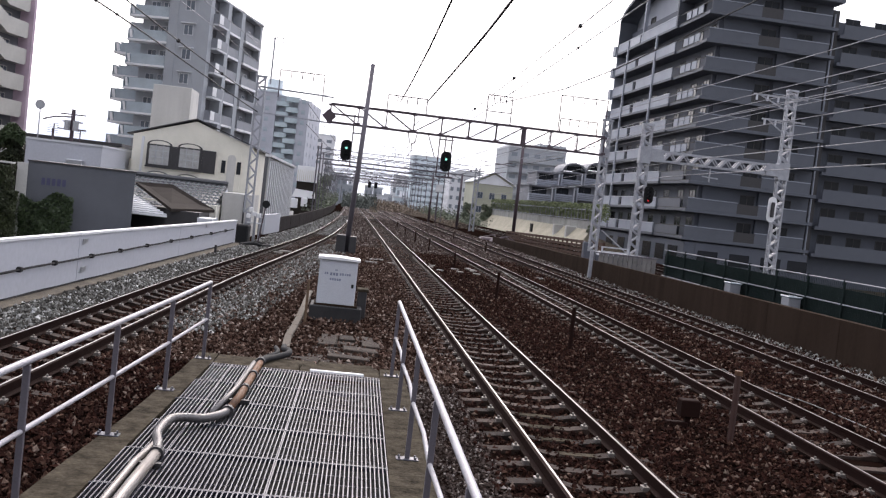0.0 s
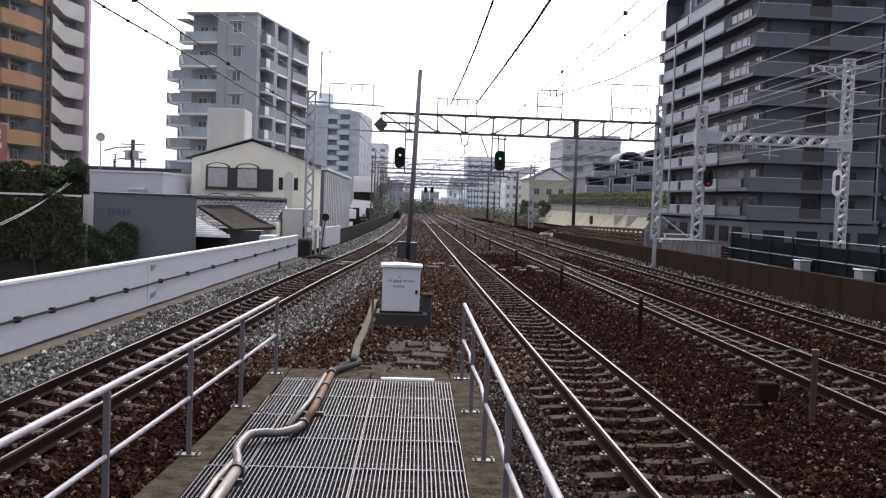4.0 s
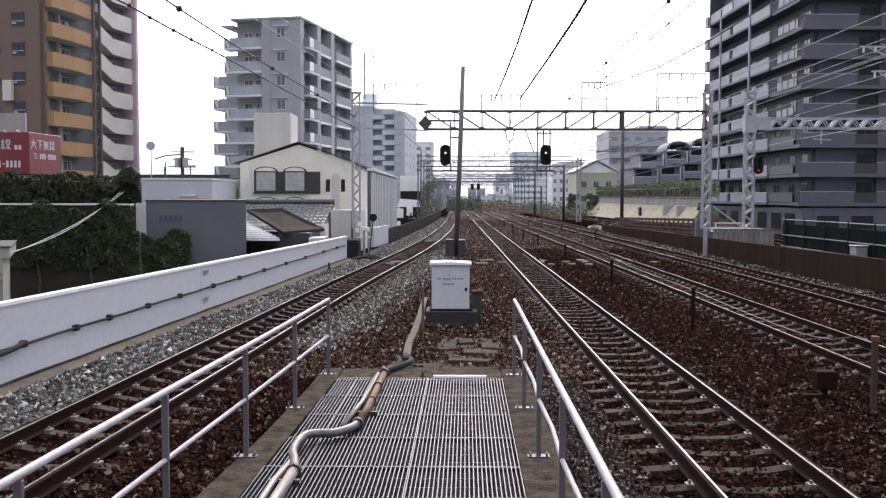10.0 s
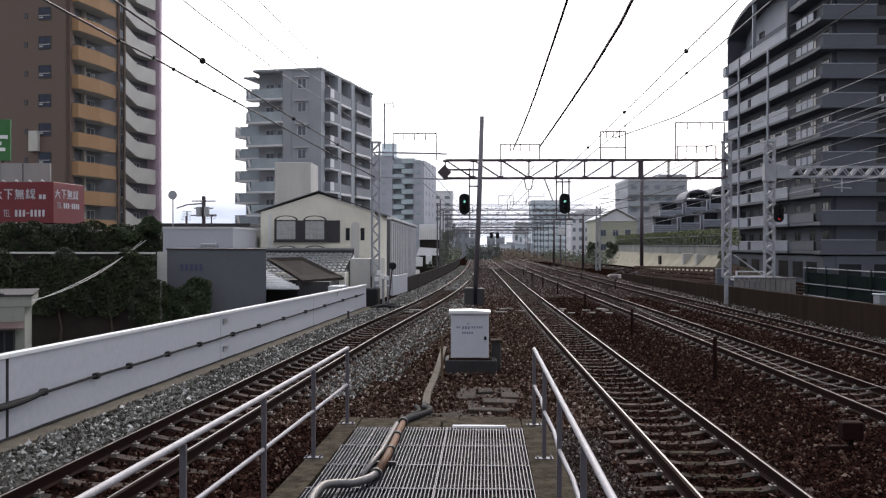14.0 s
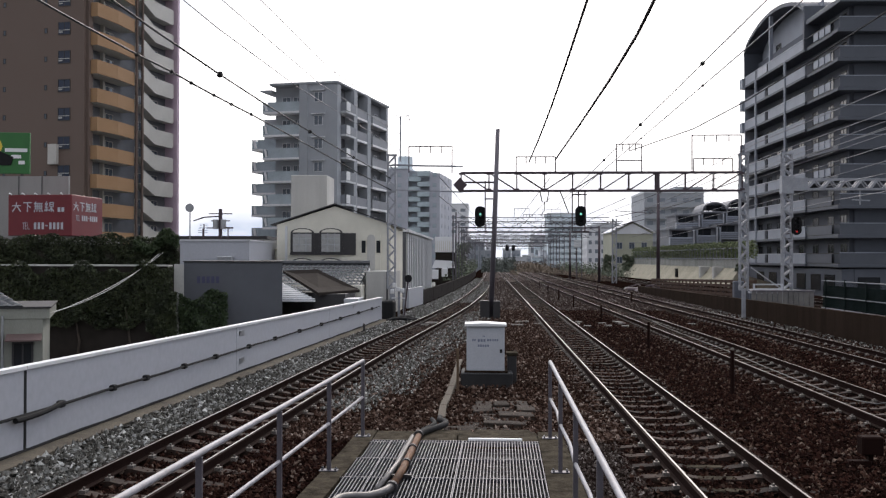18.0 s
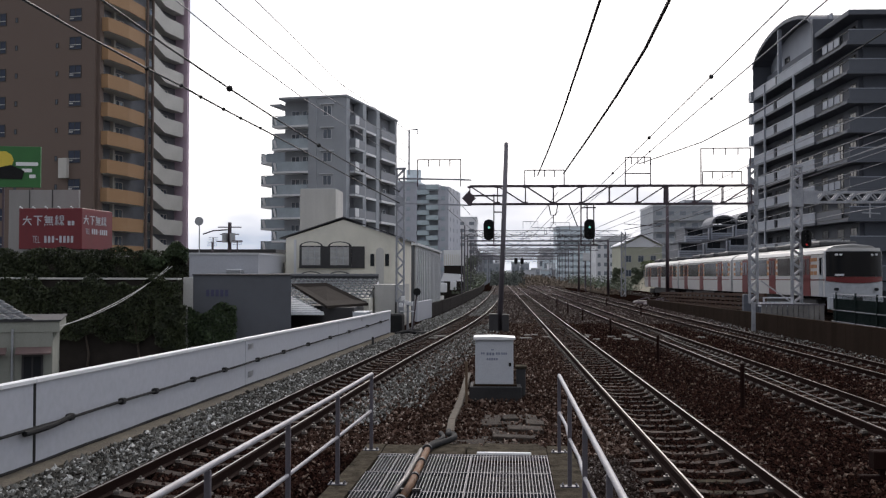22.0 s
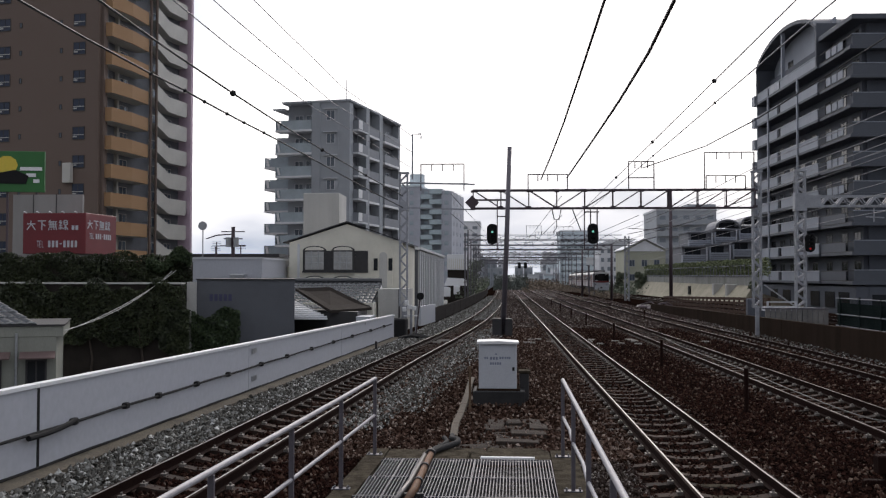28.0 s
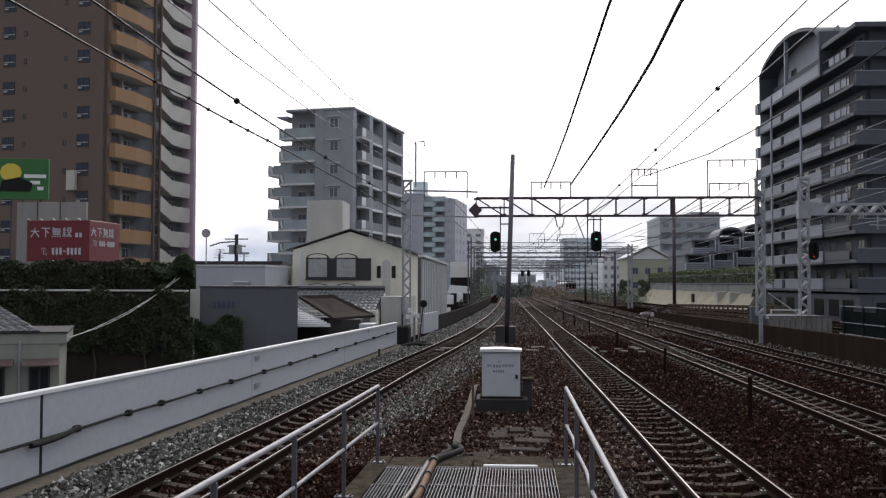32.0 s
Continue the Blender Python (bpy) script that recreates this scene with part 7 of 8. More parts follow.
part("hose", Shape().tube(smooth_path([(-1.42, 8.55, 0.06), (-1.46, 8.85, 0.07), (-1.53, 9.2, 0.08), (-1.5, 9.65, 0.1), (-1.38, 9.82, 0.09), (-1.22, 9.88, 0.08), (-1.08, 10.12, 0.07), (-1.02, 10.4, 0.06)]), 0.046, 10), M_HOSE, hose, "grey flexible hose", smooth=True)
part("orange_pipe", Shape().tube([(-1.02, 10.38, 0.06), (-0.975, 11.2, 0.06), (-0.94, 13.5, 0.05)], 0.045, 10), M_ORANGE, hose, "rusty orange pipe", smooth=True)
part("hose", Shape().tube(smooth_path([(-0.94, 13.45, 0.05), (-0.9, 13.7, 0.05), (-0.75, 14.15, 0.03), (-0.62, 14.55, 0.02), (-0.64, 14.95, 0.0), (-0.74, 15.4, -0.06), (-0.76, 15.9, -0.1)]), 0.046, 10), M_BLACK, hose, "black flexible hose", smooth=True)
part("thin_pipe", Shape().tube([(-1.6 + 0.02, 4.6, 0.05), (-1.55, 8.3, 0.05), (-1.5, 8.9, 0.05)], 0.032, 8), M_CONDUIT, hose, "thin pale pipe", smooth=True)
part("thin_pipe", Shape().tube([(-1.17, 10.3, 0.05), (-1.07, 11.6, 0.05), (-1.02, 13.4, 0.05)], 0.034, 8), M_HOSE, hose, "thin grey pipe", smooth=True)
part("thin_hose", Shape().tube(smooth_path([(-1.02, 13.35, 0.05), (-0.92, 13.9, 0.04), (-0.78, 14.5, 0.03), (-0.85, 15.1, 0.0)]), 0.035, 8), M_BLACK, hose, smooth=True)
for x, y, r in ((-1.42, 8.57, 0.07), (-1.02, 10.38, 0.068), (-0.945, 13.45, 0.066), (-0.955, 12.5, 0.06), (-0.965, 11.6, 0.06)):
    part("collar", Shape().disc((x, y, 0.058), r, 0.07, "y", 12), M_DARKTRIM, hose)
for y in (11.0, 8.3):
    part("clamp", Shape().box(-1.17 if y > 10 else -1.6, -0.85 if y > 10 else -1.33, y, y + 0.05, 0.01, 0.05), M_DARKTRIM, hose)

# ---- posts between tracks ----
for x, y, h, orange in ((5.4, 12.2, 0.78, True), (4.95, 19.6, 0.75, False), (4.85, 29.0, 0.7, False), (4.75, 40, 0.65, False), (4.7, 52, 0.62, False), (4.65, 62, 0.6, False), (4.6, 72, 0.6, False), (4.6, 84, 0.6, False), (9.0, 60, 0.5, False), (8.6, 75, 0.5, False)):
    p = thing("track_post", pose(x, y, BED - 0.05), "short dark steel post between the tracks", "post", "trackside posts")
    part("shaft", Shape().tube([(0, 0, 0), (0, 0, h + 0.2)], 0.045, 8), M_RAIL if not orange else mat("rusty_red_steel", (0.045, 0.018, 0.013), 0.8), p)
    if orange:
        part("cap", Shape().tube([(0, 0, h + 0.2), (0, 0, h + 0.26)], 0.055, 8), M_ORANGE, p, "orange cap")
jb = thing("track_box", pose(5.05, 12.9, BED), "small rusted box on a stake in the ballast", "box")
part("body", Shape().box(-0.14, 0.14, -0.1, 0.1, 0.18, 0.42, bevel=0.015), M_RAIL, jb)
part("stake", Shape().box(-0.03, 0.03, -0.03, 0.03, -0.1, 0.2), M_RAIL, jb)
part("kick", Shape().box(-0.3, 0.0, -0.06, 0.06, -0.02, 0.1, bevel=0.01), M_RAIL, jb)
CABLE_X = [(8, 8.3), (15.5, 8.2), (17.0, 7.7), (18.1, 7.12), (19.3, 6.9), (23, 6.88), (28, 6.98), (33, 6.96), (38, 6.96), (44, 7.2)]
MIDDLE = [(spline(CABLE_X, y / 2), y / 2, -0.14 + 0.16 * math.exp(-((spline(CABLE_X, y / 2) - 7.4) / 0.16) ** 2)) for y in range(26, 84)]
whole("track_cable", Shape().tube(MIDDLE, 0.011, 6), M_HOSE, "grey cable lying between the rails of the outer track", "cable")

whole("marker_post", Shape().box(-4.44, -4.36, 34.46, 34.54, BED - 0.05, 0.16, bevel=0.01), M_DARKTRIM, "short black marker post at the foot of the white wall", "post")

# pale boards lying across the track, walkway
M_BOARD = mat("pale_stone", (0.24, 0.22, 0.2), 0.9, scale=4)
rnd = random.Random(11)
for y in (38.5, 39.6, 40.8):
    for table in (T1, T2, T3):
        for k in range(3):
            x = spline(table, y) + rnd.uniform(-1.9, 1.9)
            whole("stone_slab", Shape().box(-0.14, 0.14, -0.13, 0.13, -0.04, 0.03, bevel=0.012), M_BOARD, "pale flat stone slab lying in the ballast", "slab", "pale slabs", at=pose(x, y + rnd.uniform(-0.3, 0.3), BED + 0.06, 0, 0, rnd.uniform(-15, 15)))

# equipment in the gap of the white wall
eq = thing("point_equipment", pose(0, 0, 0), "trackside stand with white markers in the wall gap", "equipment")
for x, y in ((-4.2, 43.6), (-3.95, 43.4), (-3.75, 43.8)):
    part("stake", Shape().box(x - 0.05, x + 0.05, y - 0.05, y + 0.05, BED, 1.15), M_LATTICE, eq)
part("crossbar", Shape().bar((-4.3, 43.5, 0.7), (-3.6, 43.6, 0.7), 0.06), M_WHITE, eq)
for x, z in ((-4.25, 1.0), (-4.0, 1.1), (-3.8, 1.05), (-4.15, 1.3)):
    part("marker", Shape().box(x - 0.09, x + 0.09, 43.25, 43.35, z - 0.1, z + 0.1, bevel=0.02), M_WHITE, eq, "white marker")
part("handwheel", Shape().disc((-3.5, 43.0, 1.6), 0.17, 0.12, "y", 14), M_BLACK, eq, "black round drum")
part("drum_post", Shape().bar((-3.7, 43, BED), (-3.5, 43, 1.6), 0.06), M_DARKSTEEL, eq)
db = thing("cable_box", pose(-5.0, 42.3, 0), "black box at the end of the white wall", "box")
part("body", Shape().box(0, 0.9, 0, 1.2, -0.3, 0.62, bevel=0.06), M_BLACK, db)
whole("loose_cable", Shape().tube(smooth_path([(-4.2, 40.5, -0.12), (-3.7, 40.8, -0.05), (-3.3, 40.6, -0.08), (-3.0, 41.3, -0.12), (-3.6, 41.6, -0.06), (-4.1, 41.2, -0.1)]), 0.07, 7), M_BLACK, "black loose cable on the ballast by the wall", "cable")
whole("cable_sleeve", Shape().tube(smooth_path([(spline(WALL_L, y) + 0.09, y, z) for y, z in ((12.6, 0.34), (12.9, 0.335), (13.4, 0.35), (13.85, 0.4))]), 0.04, 8), M_BLACK, "thick black cable sleeve on the white wall", "cable")


# ---- more masts and distant gantries ----
# greyer than the near steel: haze put into the colour
M_FARSTEEL = mat("hazy_far_steel", (0.13, 0.12, 0.135), 0.6, 0.2, scale=3, var=0.3)

def far_gantry(y, x0, x1, z, frames):
    t = thing("overhead_gantry", pose(0, y, 0), "distant steel gantry over the tracks", "gantry", "distant gantries")
    for zz in (z, z - 0.6):
        part("chord", Shape().bar((x0, 0, zz), (x1, 0, zz), 0.075), M_FARSTEEL, t)
    n = int((x1 - x0) / 1.3)
    for i in range(n):
        a, c = x0 + (x1 - x0) * i / n, x0 + (x1 - x0) * (i + 1) / n
        part("diagonal", Shape().bar((a, 0, z if i % 2 else z - 0.6), (c, 0, z - 0.6 if i % 2 else z), 0.045), M_FARSTEEL, t)
    for x in (x0, x1) if y > 135 else (x0,):
        part("leg", Shape().bar((x, 0, -1.0), (x, 0, z + 0.6), 0.13), M_FARSTEEL, t)
    for a, c, h in frames:
        top_frame(t, a, c, 0, z, z + h, material=M_FARSTEEL)


far_gantry(92, -3.2, 13.0, 6.0, [(3.5, 4.7, 0.7), (4.9, 6.1, 0.7)])
far_gantry(140, -3.4, 13.8, 6.4, [(0, 1.8, 1.1), (4, 6, 1.2), (8, 10, 1.1)])
far_gantry(185, -3.4, 14, 6.3, [(2, 4, 1.2), (6, 8, 1.2)])
far_gantry(232, -3.2, 15, 6.2, [(1, 3, 1.2), (7, 9, 1.2)])
far_gantry(290, -2, 17, 6.0, [(3, 5, 1.2), (9, 11, 1.2)])
far_gantry(350, 0, 20, 6.0, [(4, 7, 1.2)])
far_gantry(115, -3.3, 13.4, 6.2, [(-1.5, 0.2, 1.2), (2, 4, 1.0), (7, 9, 1.3)])
far_gantry(162, -3.4, 14, 6.9, [(-1, 1, 1.2), (9, 11, 1.2)])
far_gantry(208, -3.4, 14.4, 6.9, [(4, 6, 1.2)])
far_gantry(260, -3, 15.5, 6.8, [(0, 3, 1.2), (6, 8, 1.2)])
far_gantry(318, -1, 18, 6.8, [(5, 8, 1.2)])
far_gantry(104, -3.3, 13.2, 6.9, [(3, 4.6, 1.0), (6, 8, 0.9)])
far_gantry(128, -3.3, 13.6, 5.9, [(3, 4.6, 1.0), (6, 8, 0.9)])
far_gantry(150, -3.4, 13.9, 5.9, [(1, 2.6, 1.0), (8, 10, 0.9)])
far_gantry(174, -3.4, 14, 5.8, [(1, 2.6, 1.0), (8, 10, 0.9)])
far_gantry(196, -3.4, 14.2, 6.3, [(2, 3.6, 1.0), (6, 8, 0.9)])
far_gantry(220, -3.3, 14.6, 5.8, [(2, 3.6, 1.0), (6, 8, 0.9)])
far_gantry(246, -3.1, 15.2, 6.2, [(1, 2.6, 1.0), (8, 10, 0.9)])
for y, x in ((138.5, 3.0), (138.5, 3.9)):
    signal(pose(x, 139.9, 4.0), "distant dark railway signal under a gantry", M_DARKGLASS, 0.1, [((0, 0.1, 0.6), (0, 0.1, 2.4))])


def pole(x, y, z0, z1, r, label, m=None):
    t = thing("line_pole", pose(x, y, 0), label, "pole", "line poles")
    part("shaft", Shape().tube([(0, 0, z0), (0, 0, z1)], [r, r * 0.8], 8), m or M_DARKSTEEL, t, smooth=True)
    return t


pole(15.4, 87, -0.4, 10.3, 0.17, "thick dark steel pole beside the far line")
pole(13.05, 112, -0.4, 6.2, 0.16, "slim dark pole beside the far line")
pole(10.8, 125, -0.4, 6.0, 0.14, "slim dark pole beside the far line")
lm = thing("lattice_mast", pose(0, 0, 0), "slim lattice mast with bracket arms beside the far line", "mast")
lattice(lm, 14.2, 14.65, 109, 109.4, -0.4, 7.0, leg=0.1, lace=0.06, step=0.6)
for z, dx in ((8.0, 3.8), (6.9, 3.2)):
    part("arm", Shape().bar((14.5, 109.2, z - 0.8), (14.5 + dx, 109.2, z), 0.08), M_DARKSTEEL, lm)
part("arm", Shape().bar((14.5, 109.2, 7.9), (18.6, 109.2, 7.6), 0.07), M_DARKSTEEL, lm)
board = thing("speed_board", pose(11.7, 125, 0), "small white board on a pole by the line", "sign", "trackside boards")
part("board", Shape().box(-0.4, 0.5, -0.05, 0, 3.9, 4.9), M_WHITE, board)
part("post", Shape().bar((0, 0.05, -0.4), (0, 0.05, 4.4), 0.1), M_DARKSTEEL, board)
for x, y in ((13.0, 79), (13.6, 81), (12.6, 83)):
    whole("scrap_part", Shape().box(-0.7, 0.7, -0.8, 0.8, -0.2, 0.25, bevel=0.15).tube([(-0.8, -0.5, 0.2), (0.2, 0.4, 0.55), (0.8, 0.7, 0.1)], 0.06, 6), M_DARKSTEEL, "dark rusty scrap part lying by the line", "scrap", "scrap parts", at=pose(x, y, BED, 0, 0, x * 50))

# diamond plate and pipe on the gantry
pl = thing("diamond_board", pose(-1.2, GY - 0.75, 5.85), "dark diamond-shaped board on the gantry", "sign", "trackside boards")
part("board", Shape().prism([(-0.32, 0), (0, 0.34), (0.32, 0), (0, -0.34)], -0.03, 0.03), M_DARKSTEEL, pl)
part("bracket", Shape().bar((0, 0.03, 0.1), (0, 0.55, 0.1), 0.06), M_DARKSTEEL, pl)
part("strut", Shape().bar((-1.3, GY - 0.3, 6.0), (0.35, GY - 0.3, 6.0), 0.08), M_DARKSTEEL, gantry)
part("strut", Shape().bar((7.8, GY + 0.1, 5.62), (7.8, GY + 0.1, 6.46), 0.16), M_DARKSTEEL, gantry)
part("pipe_beam", Shape().bar((-4.5, GY + 0.3, 6.85), (-1.4, GY + 0.3, 6.8), 0.07), M_LATTICE, gantry, "galvanised side beam")
part("wire_hanger", Shape().tube([(2.45, GY, 5.62), (2.56, GY, 5.12), (2.78, GY, 5.12), (2.88, GY, 5.62)], 0.028, 5), M_DARKSTEEL, gantry)
part("wire_hanger", Shape().tube([(2.67, GY, 5.12), (2.68, GY, 4.75), (2.5, GY, 4.5)], 0.022, 5), M_DARKSTEEL, gantry)
part("stay_bar", Shape().bar((3.38, GY, 5.62), (3.78, GY, 4.6), 0.045), M_DARKSTEEL, gantry)

# utility pole, round mirror behind the pale block
up = thing("utility_pole", pose(-22.4, 80, 0), "utility pole with crossarms and transformers above the roofs", "pole", "line poles")
part("shaft", Shape().tube([(0, 0, STREET), (0, 0, 6.6)], 0.16, 8), M_DARKSTEEL, up)
for z, a in ((6.2, 1.0), (5.6, 0.8), (5.0, 1.1)):
    part("crossarm", Shape().bar((-a, 0, z), (a, 0, z), 0.09), M_DARKSTEEL, up)
for x in (-0.35, 0.3):
    part("transformer", Shape().tube([(x, -0.2, 4.9), (x, -0.2, 5.7)], 0.24, 9), M_GALV, up)
part("lamp_arm", Shape().tube([(0, 0, 6.0), (-1.4, 0, 5.9), (-2.3, 0, 5.6)], 0.06, 5), M_DARKSTEEL, up)
rm = thing("round_mirror", pose(-25.0, 80, 0), "round mirror on a thin pole above the roofs", "mirror")
part("disc", Shape().disc((0, -0.1, 6.7), 0.38, 0.06, "y", 16), M_GALV, rm)
part("pole", Shape().tube([(0, 0, STREET), (0, 0, 6.9)], 0.05, 6), M_GALV, rm)
for x, y, h in ((-21.2, 78, 5.0), (-23.6, 79, 4.9), (-24.4, 82, 5.4)):
    an = thing("roof_antenna", pose(x, y, 0), "thin rooftop aerial above the roofs", "aerial", "roof aerials")
    part("mast", Shape().tube([(0, 0, STREET), (0, 0, h)], 0.05, 5), M_DARKSTEEL, an)
    for k in range(3):
        part("element", Shape().bar((-0.4, 0, h - 0.15 * k), (0.4, 0, h - 0.15 * k), 0.03), M_DARKSTEEL, an)


# ---- overhead wires ----
def wire(pts, r, label, m=None, beads=(), name="overhead_wire", sag=0.0):
    w = thing(name, pose(0, 0, 0), label, "wire", "overhead wires")
    path = []
    for i in range(len(pts) - 1):
        a, c = Vector(pts[i]), Vector(pts[i + 1])
        for k in range(9):
            u = k / 9
            q = a.lerp(c, u)
            q.z -= sag * 4 * u * (1 - u)
            path.append(q)
    path.append(Vector(pts[-1]))
    part("strand", Shape().tube(path, r, 5), m or M_WIRE, w)
    for y, br in beads:
        k = min(range(len(path) - 1), key=lambda i: abs((path[i].y + path[i + 1].y) / 2 - y))
        q = path[k].lerp(path[k + 1], (y - path[k].y) / (path[k + 1].y - path[k].y))
        part("insulator", Shape().tube([Vector(q) + Vector((0, -br, 0)), Vector(q), Vector(q) + Vector((0, br, 0))], [br * 0.6, br, br * 0.6], 8), M_BLACK, w)
    return w


wire([(1.95, -10, 8.3), (1.95, 18, 7.6), (1.95, 23, 7.36), (1.95, 29, 7.11), (1.95, 36, 6.99), (1.95, GY, 6.95)], 0.03, "thick black overhead wire above the straight track")
wire([(2.95, -10, 7.9), (3.0, 16.4, 7.25), (3.04, 19.6, 7.06), (3.05, 24.3, 6.96), (3.06, 31.6, 6.93), (3.15, GY, 7.05)], 0.036, "thick black overhead wire above the straight track")
wire([(6.5, -10, 8.7), (6.6, 20, 8.7), (6.75, 43, 8.4), (6.8, 92, 7.6)], 0.02, "thin grey overhead wire with insulators", M_WIRE_PALE, [(30, 0.08), (42.5, 0.08), (55.7, 0.08)])
wire([(6.6, -10, 7.95), (6.6, 20, 7.95), (6.78, 43, 7.8), (6.7, 92, 7.2)], 0.018, "thin grey overhead wire above the outer track", M_WIRE_PALE, [(30, 0.05), (42.5, 0.05)])
wire([(10.4, 8, 9.9), (9.5, 23.5, 8.42), (9.16, 27.5, 8.14), (8.67, 32.5, 7.81), (8.1, 38, 7.62), (6.6, GY, 7.48)], 0.022, "black overhead wire sloping to the gantry frame")
for x, z in ((13.5, 8.7), (14.2, 8.1), (14.6, 7.6)):
    wire([(x + 2.6, -10, z + 0.4), (x + 1.5, 25, z + 0.2), (x + 0.4, 49.8, z - 0.2), (x + 1.5, 109, z - 1.0)], 0.022, "grey overhead wire of the far line", M_WIRE_PALE)
for x, z in ((19.6, 9.3), (20.5, 9.3), (21.4, 9.3), (20.0, 8.2), (21.3, 7.8), (17.6, 6.3), (17.6, 5.5)):
    wire([(x - 0.6, -10, z + 0.2), (x - 0.2, 25, z), (x, 49.8, z), (x - 1.5, 109, z - 1.4)], 0.02, "grey overhead wire of the far line", M_WIRE_PALE)
wire([(-9.0, -10, 7.2), (-7.31, 14, 6.73), (-7.35, 16.5, 6.75), (-7.23, 19.5, 6.73), (-7.1, 21.3, 6.72), (-7.02, 22.5, 6.68), (-6.9, 24, 6.64), (-6.81, 25.3, 6.62), (-6.69, 27, 6.6), (-6.37, 31, 6.5), (-6.01, 35.5, 6.37), (-5.33, 40, 6.06), (-4.42, 44.3, 5.67)], 0.024, "black overhead wire with cable clips beside the wall", None, [(y, 0.05) for y in (19.5, 21.3, 22.5, 24.0, 25.3, 27.0)])
wire([(-6.9, -10, 7.1), (-6.28, 14.5, 6.86), (-6.34, 18, 6.87), (-6.19, 22, 6.78), (-6.09, 26.5, 6.76), (-5.75, 31, 6.63), (-5.22, 37.5, 6.47), (-4.42, 44.3, 6.2)], 0.022, "black overhead wire with an insulator beside the wall", None, [(22.0, 0.08), (31.0, 0.07), (37.5, 0.06)])
for z0, z1, z2, y2 in ((7.0, 7.14, 7.4, 27), (7.5, 7.78, 8.16, 30.8), (8.1, 8.55, 9.06, 33)):
    wire([(-5.4, 4, z0), (-5.4, 19, z1), (-5.4, y2, z2), (-4.0, GY, min(z2 + 0.1, 9.0))], 0.012, "thin pale overhead wire against the sky", M_WIRE_PALE)
for x, z in ((-3.0, 5.4), (-3.0, 6.3), (2.9, 5.3), (6.4, 5.3), (9.8, 5.3), (2.9, 6.2), (9.9, 6.3)):
    wire([(x if x > 0 else -2.2, GY, z), (x + 0.1 if x > 0 else -0.9, 92, z), (x if x > 0 else -0.4, 140, z), (x if x > 0 else 0, 232, z)], 0.016, "contact wire above a track", None)
wire([(-16.0, 46.9, 2.75), (-16.6, 36.2, 0.4)], 0.014, "pale sagging service cable to the small house", M_CONC_LIGHT, name="service_cable", sag=0.25)
wire([(-16.2, 46.9, 2.72), (-16.8, 36.2, 0.38)], 0.014, "pale sagging service cable to the small house", M_CONC_LIGHT, name="service_cable", sag=0.42)


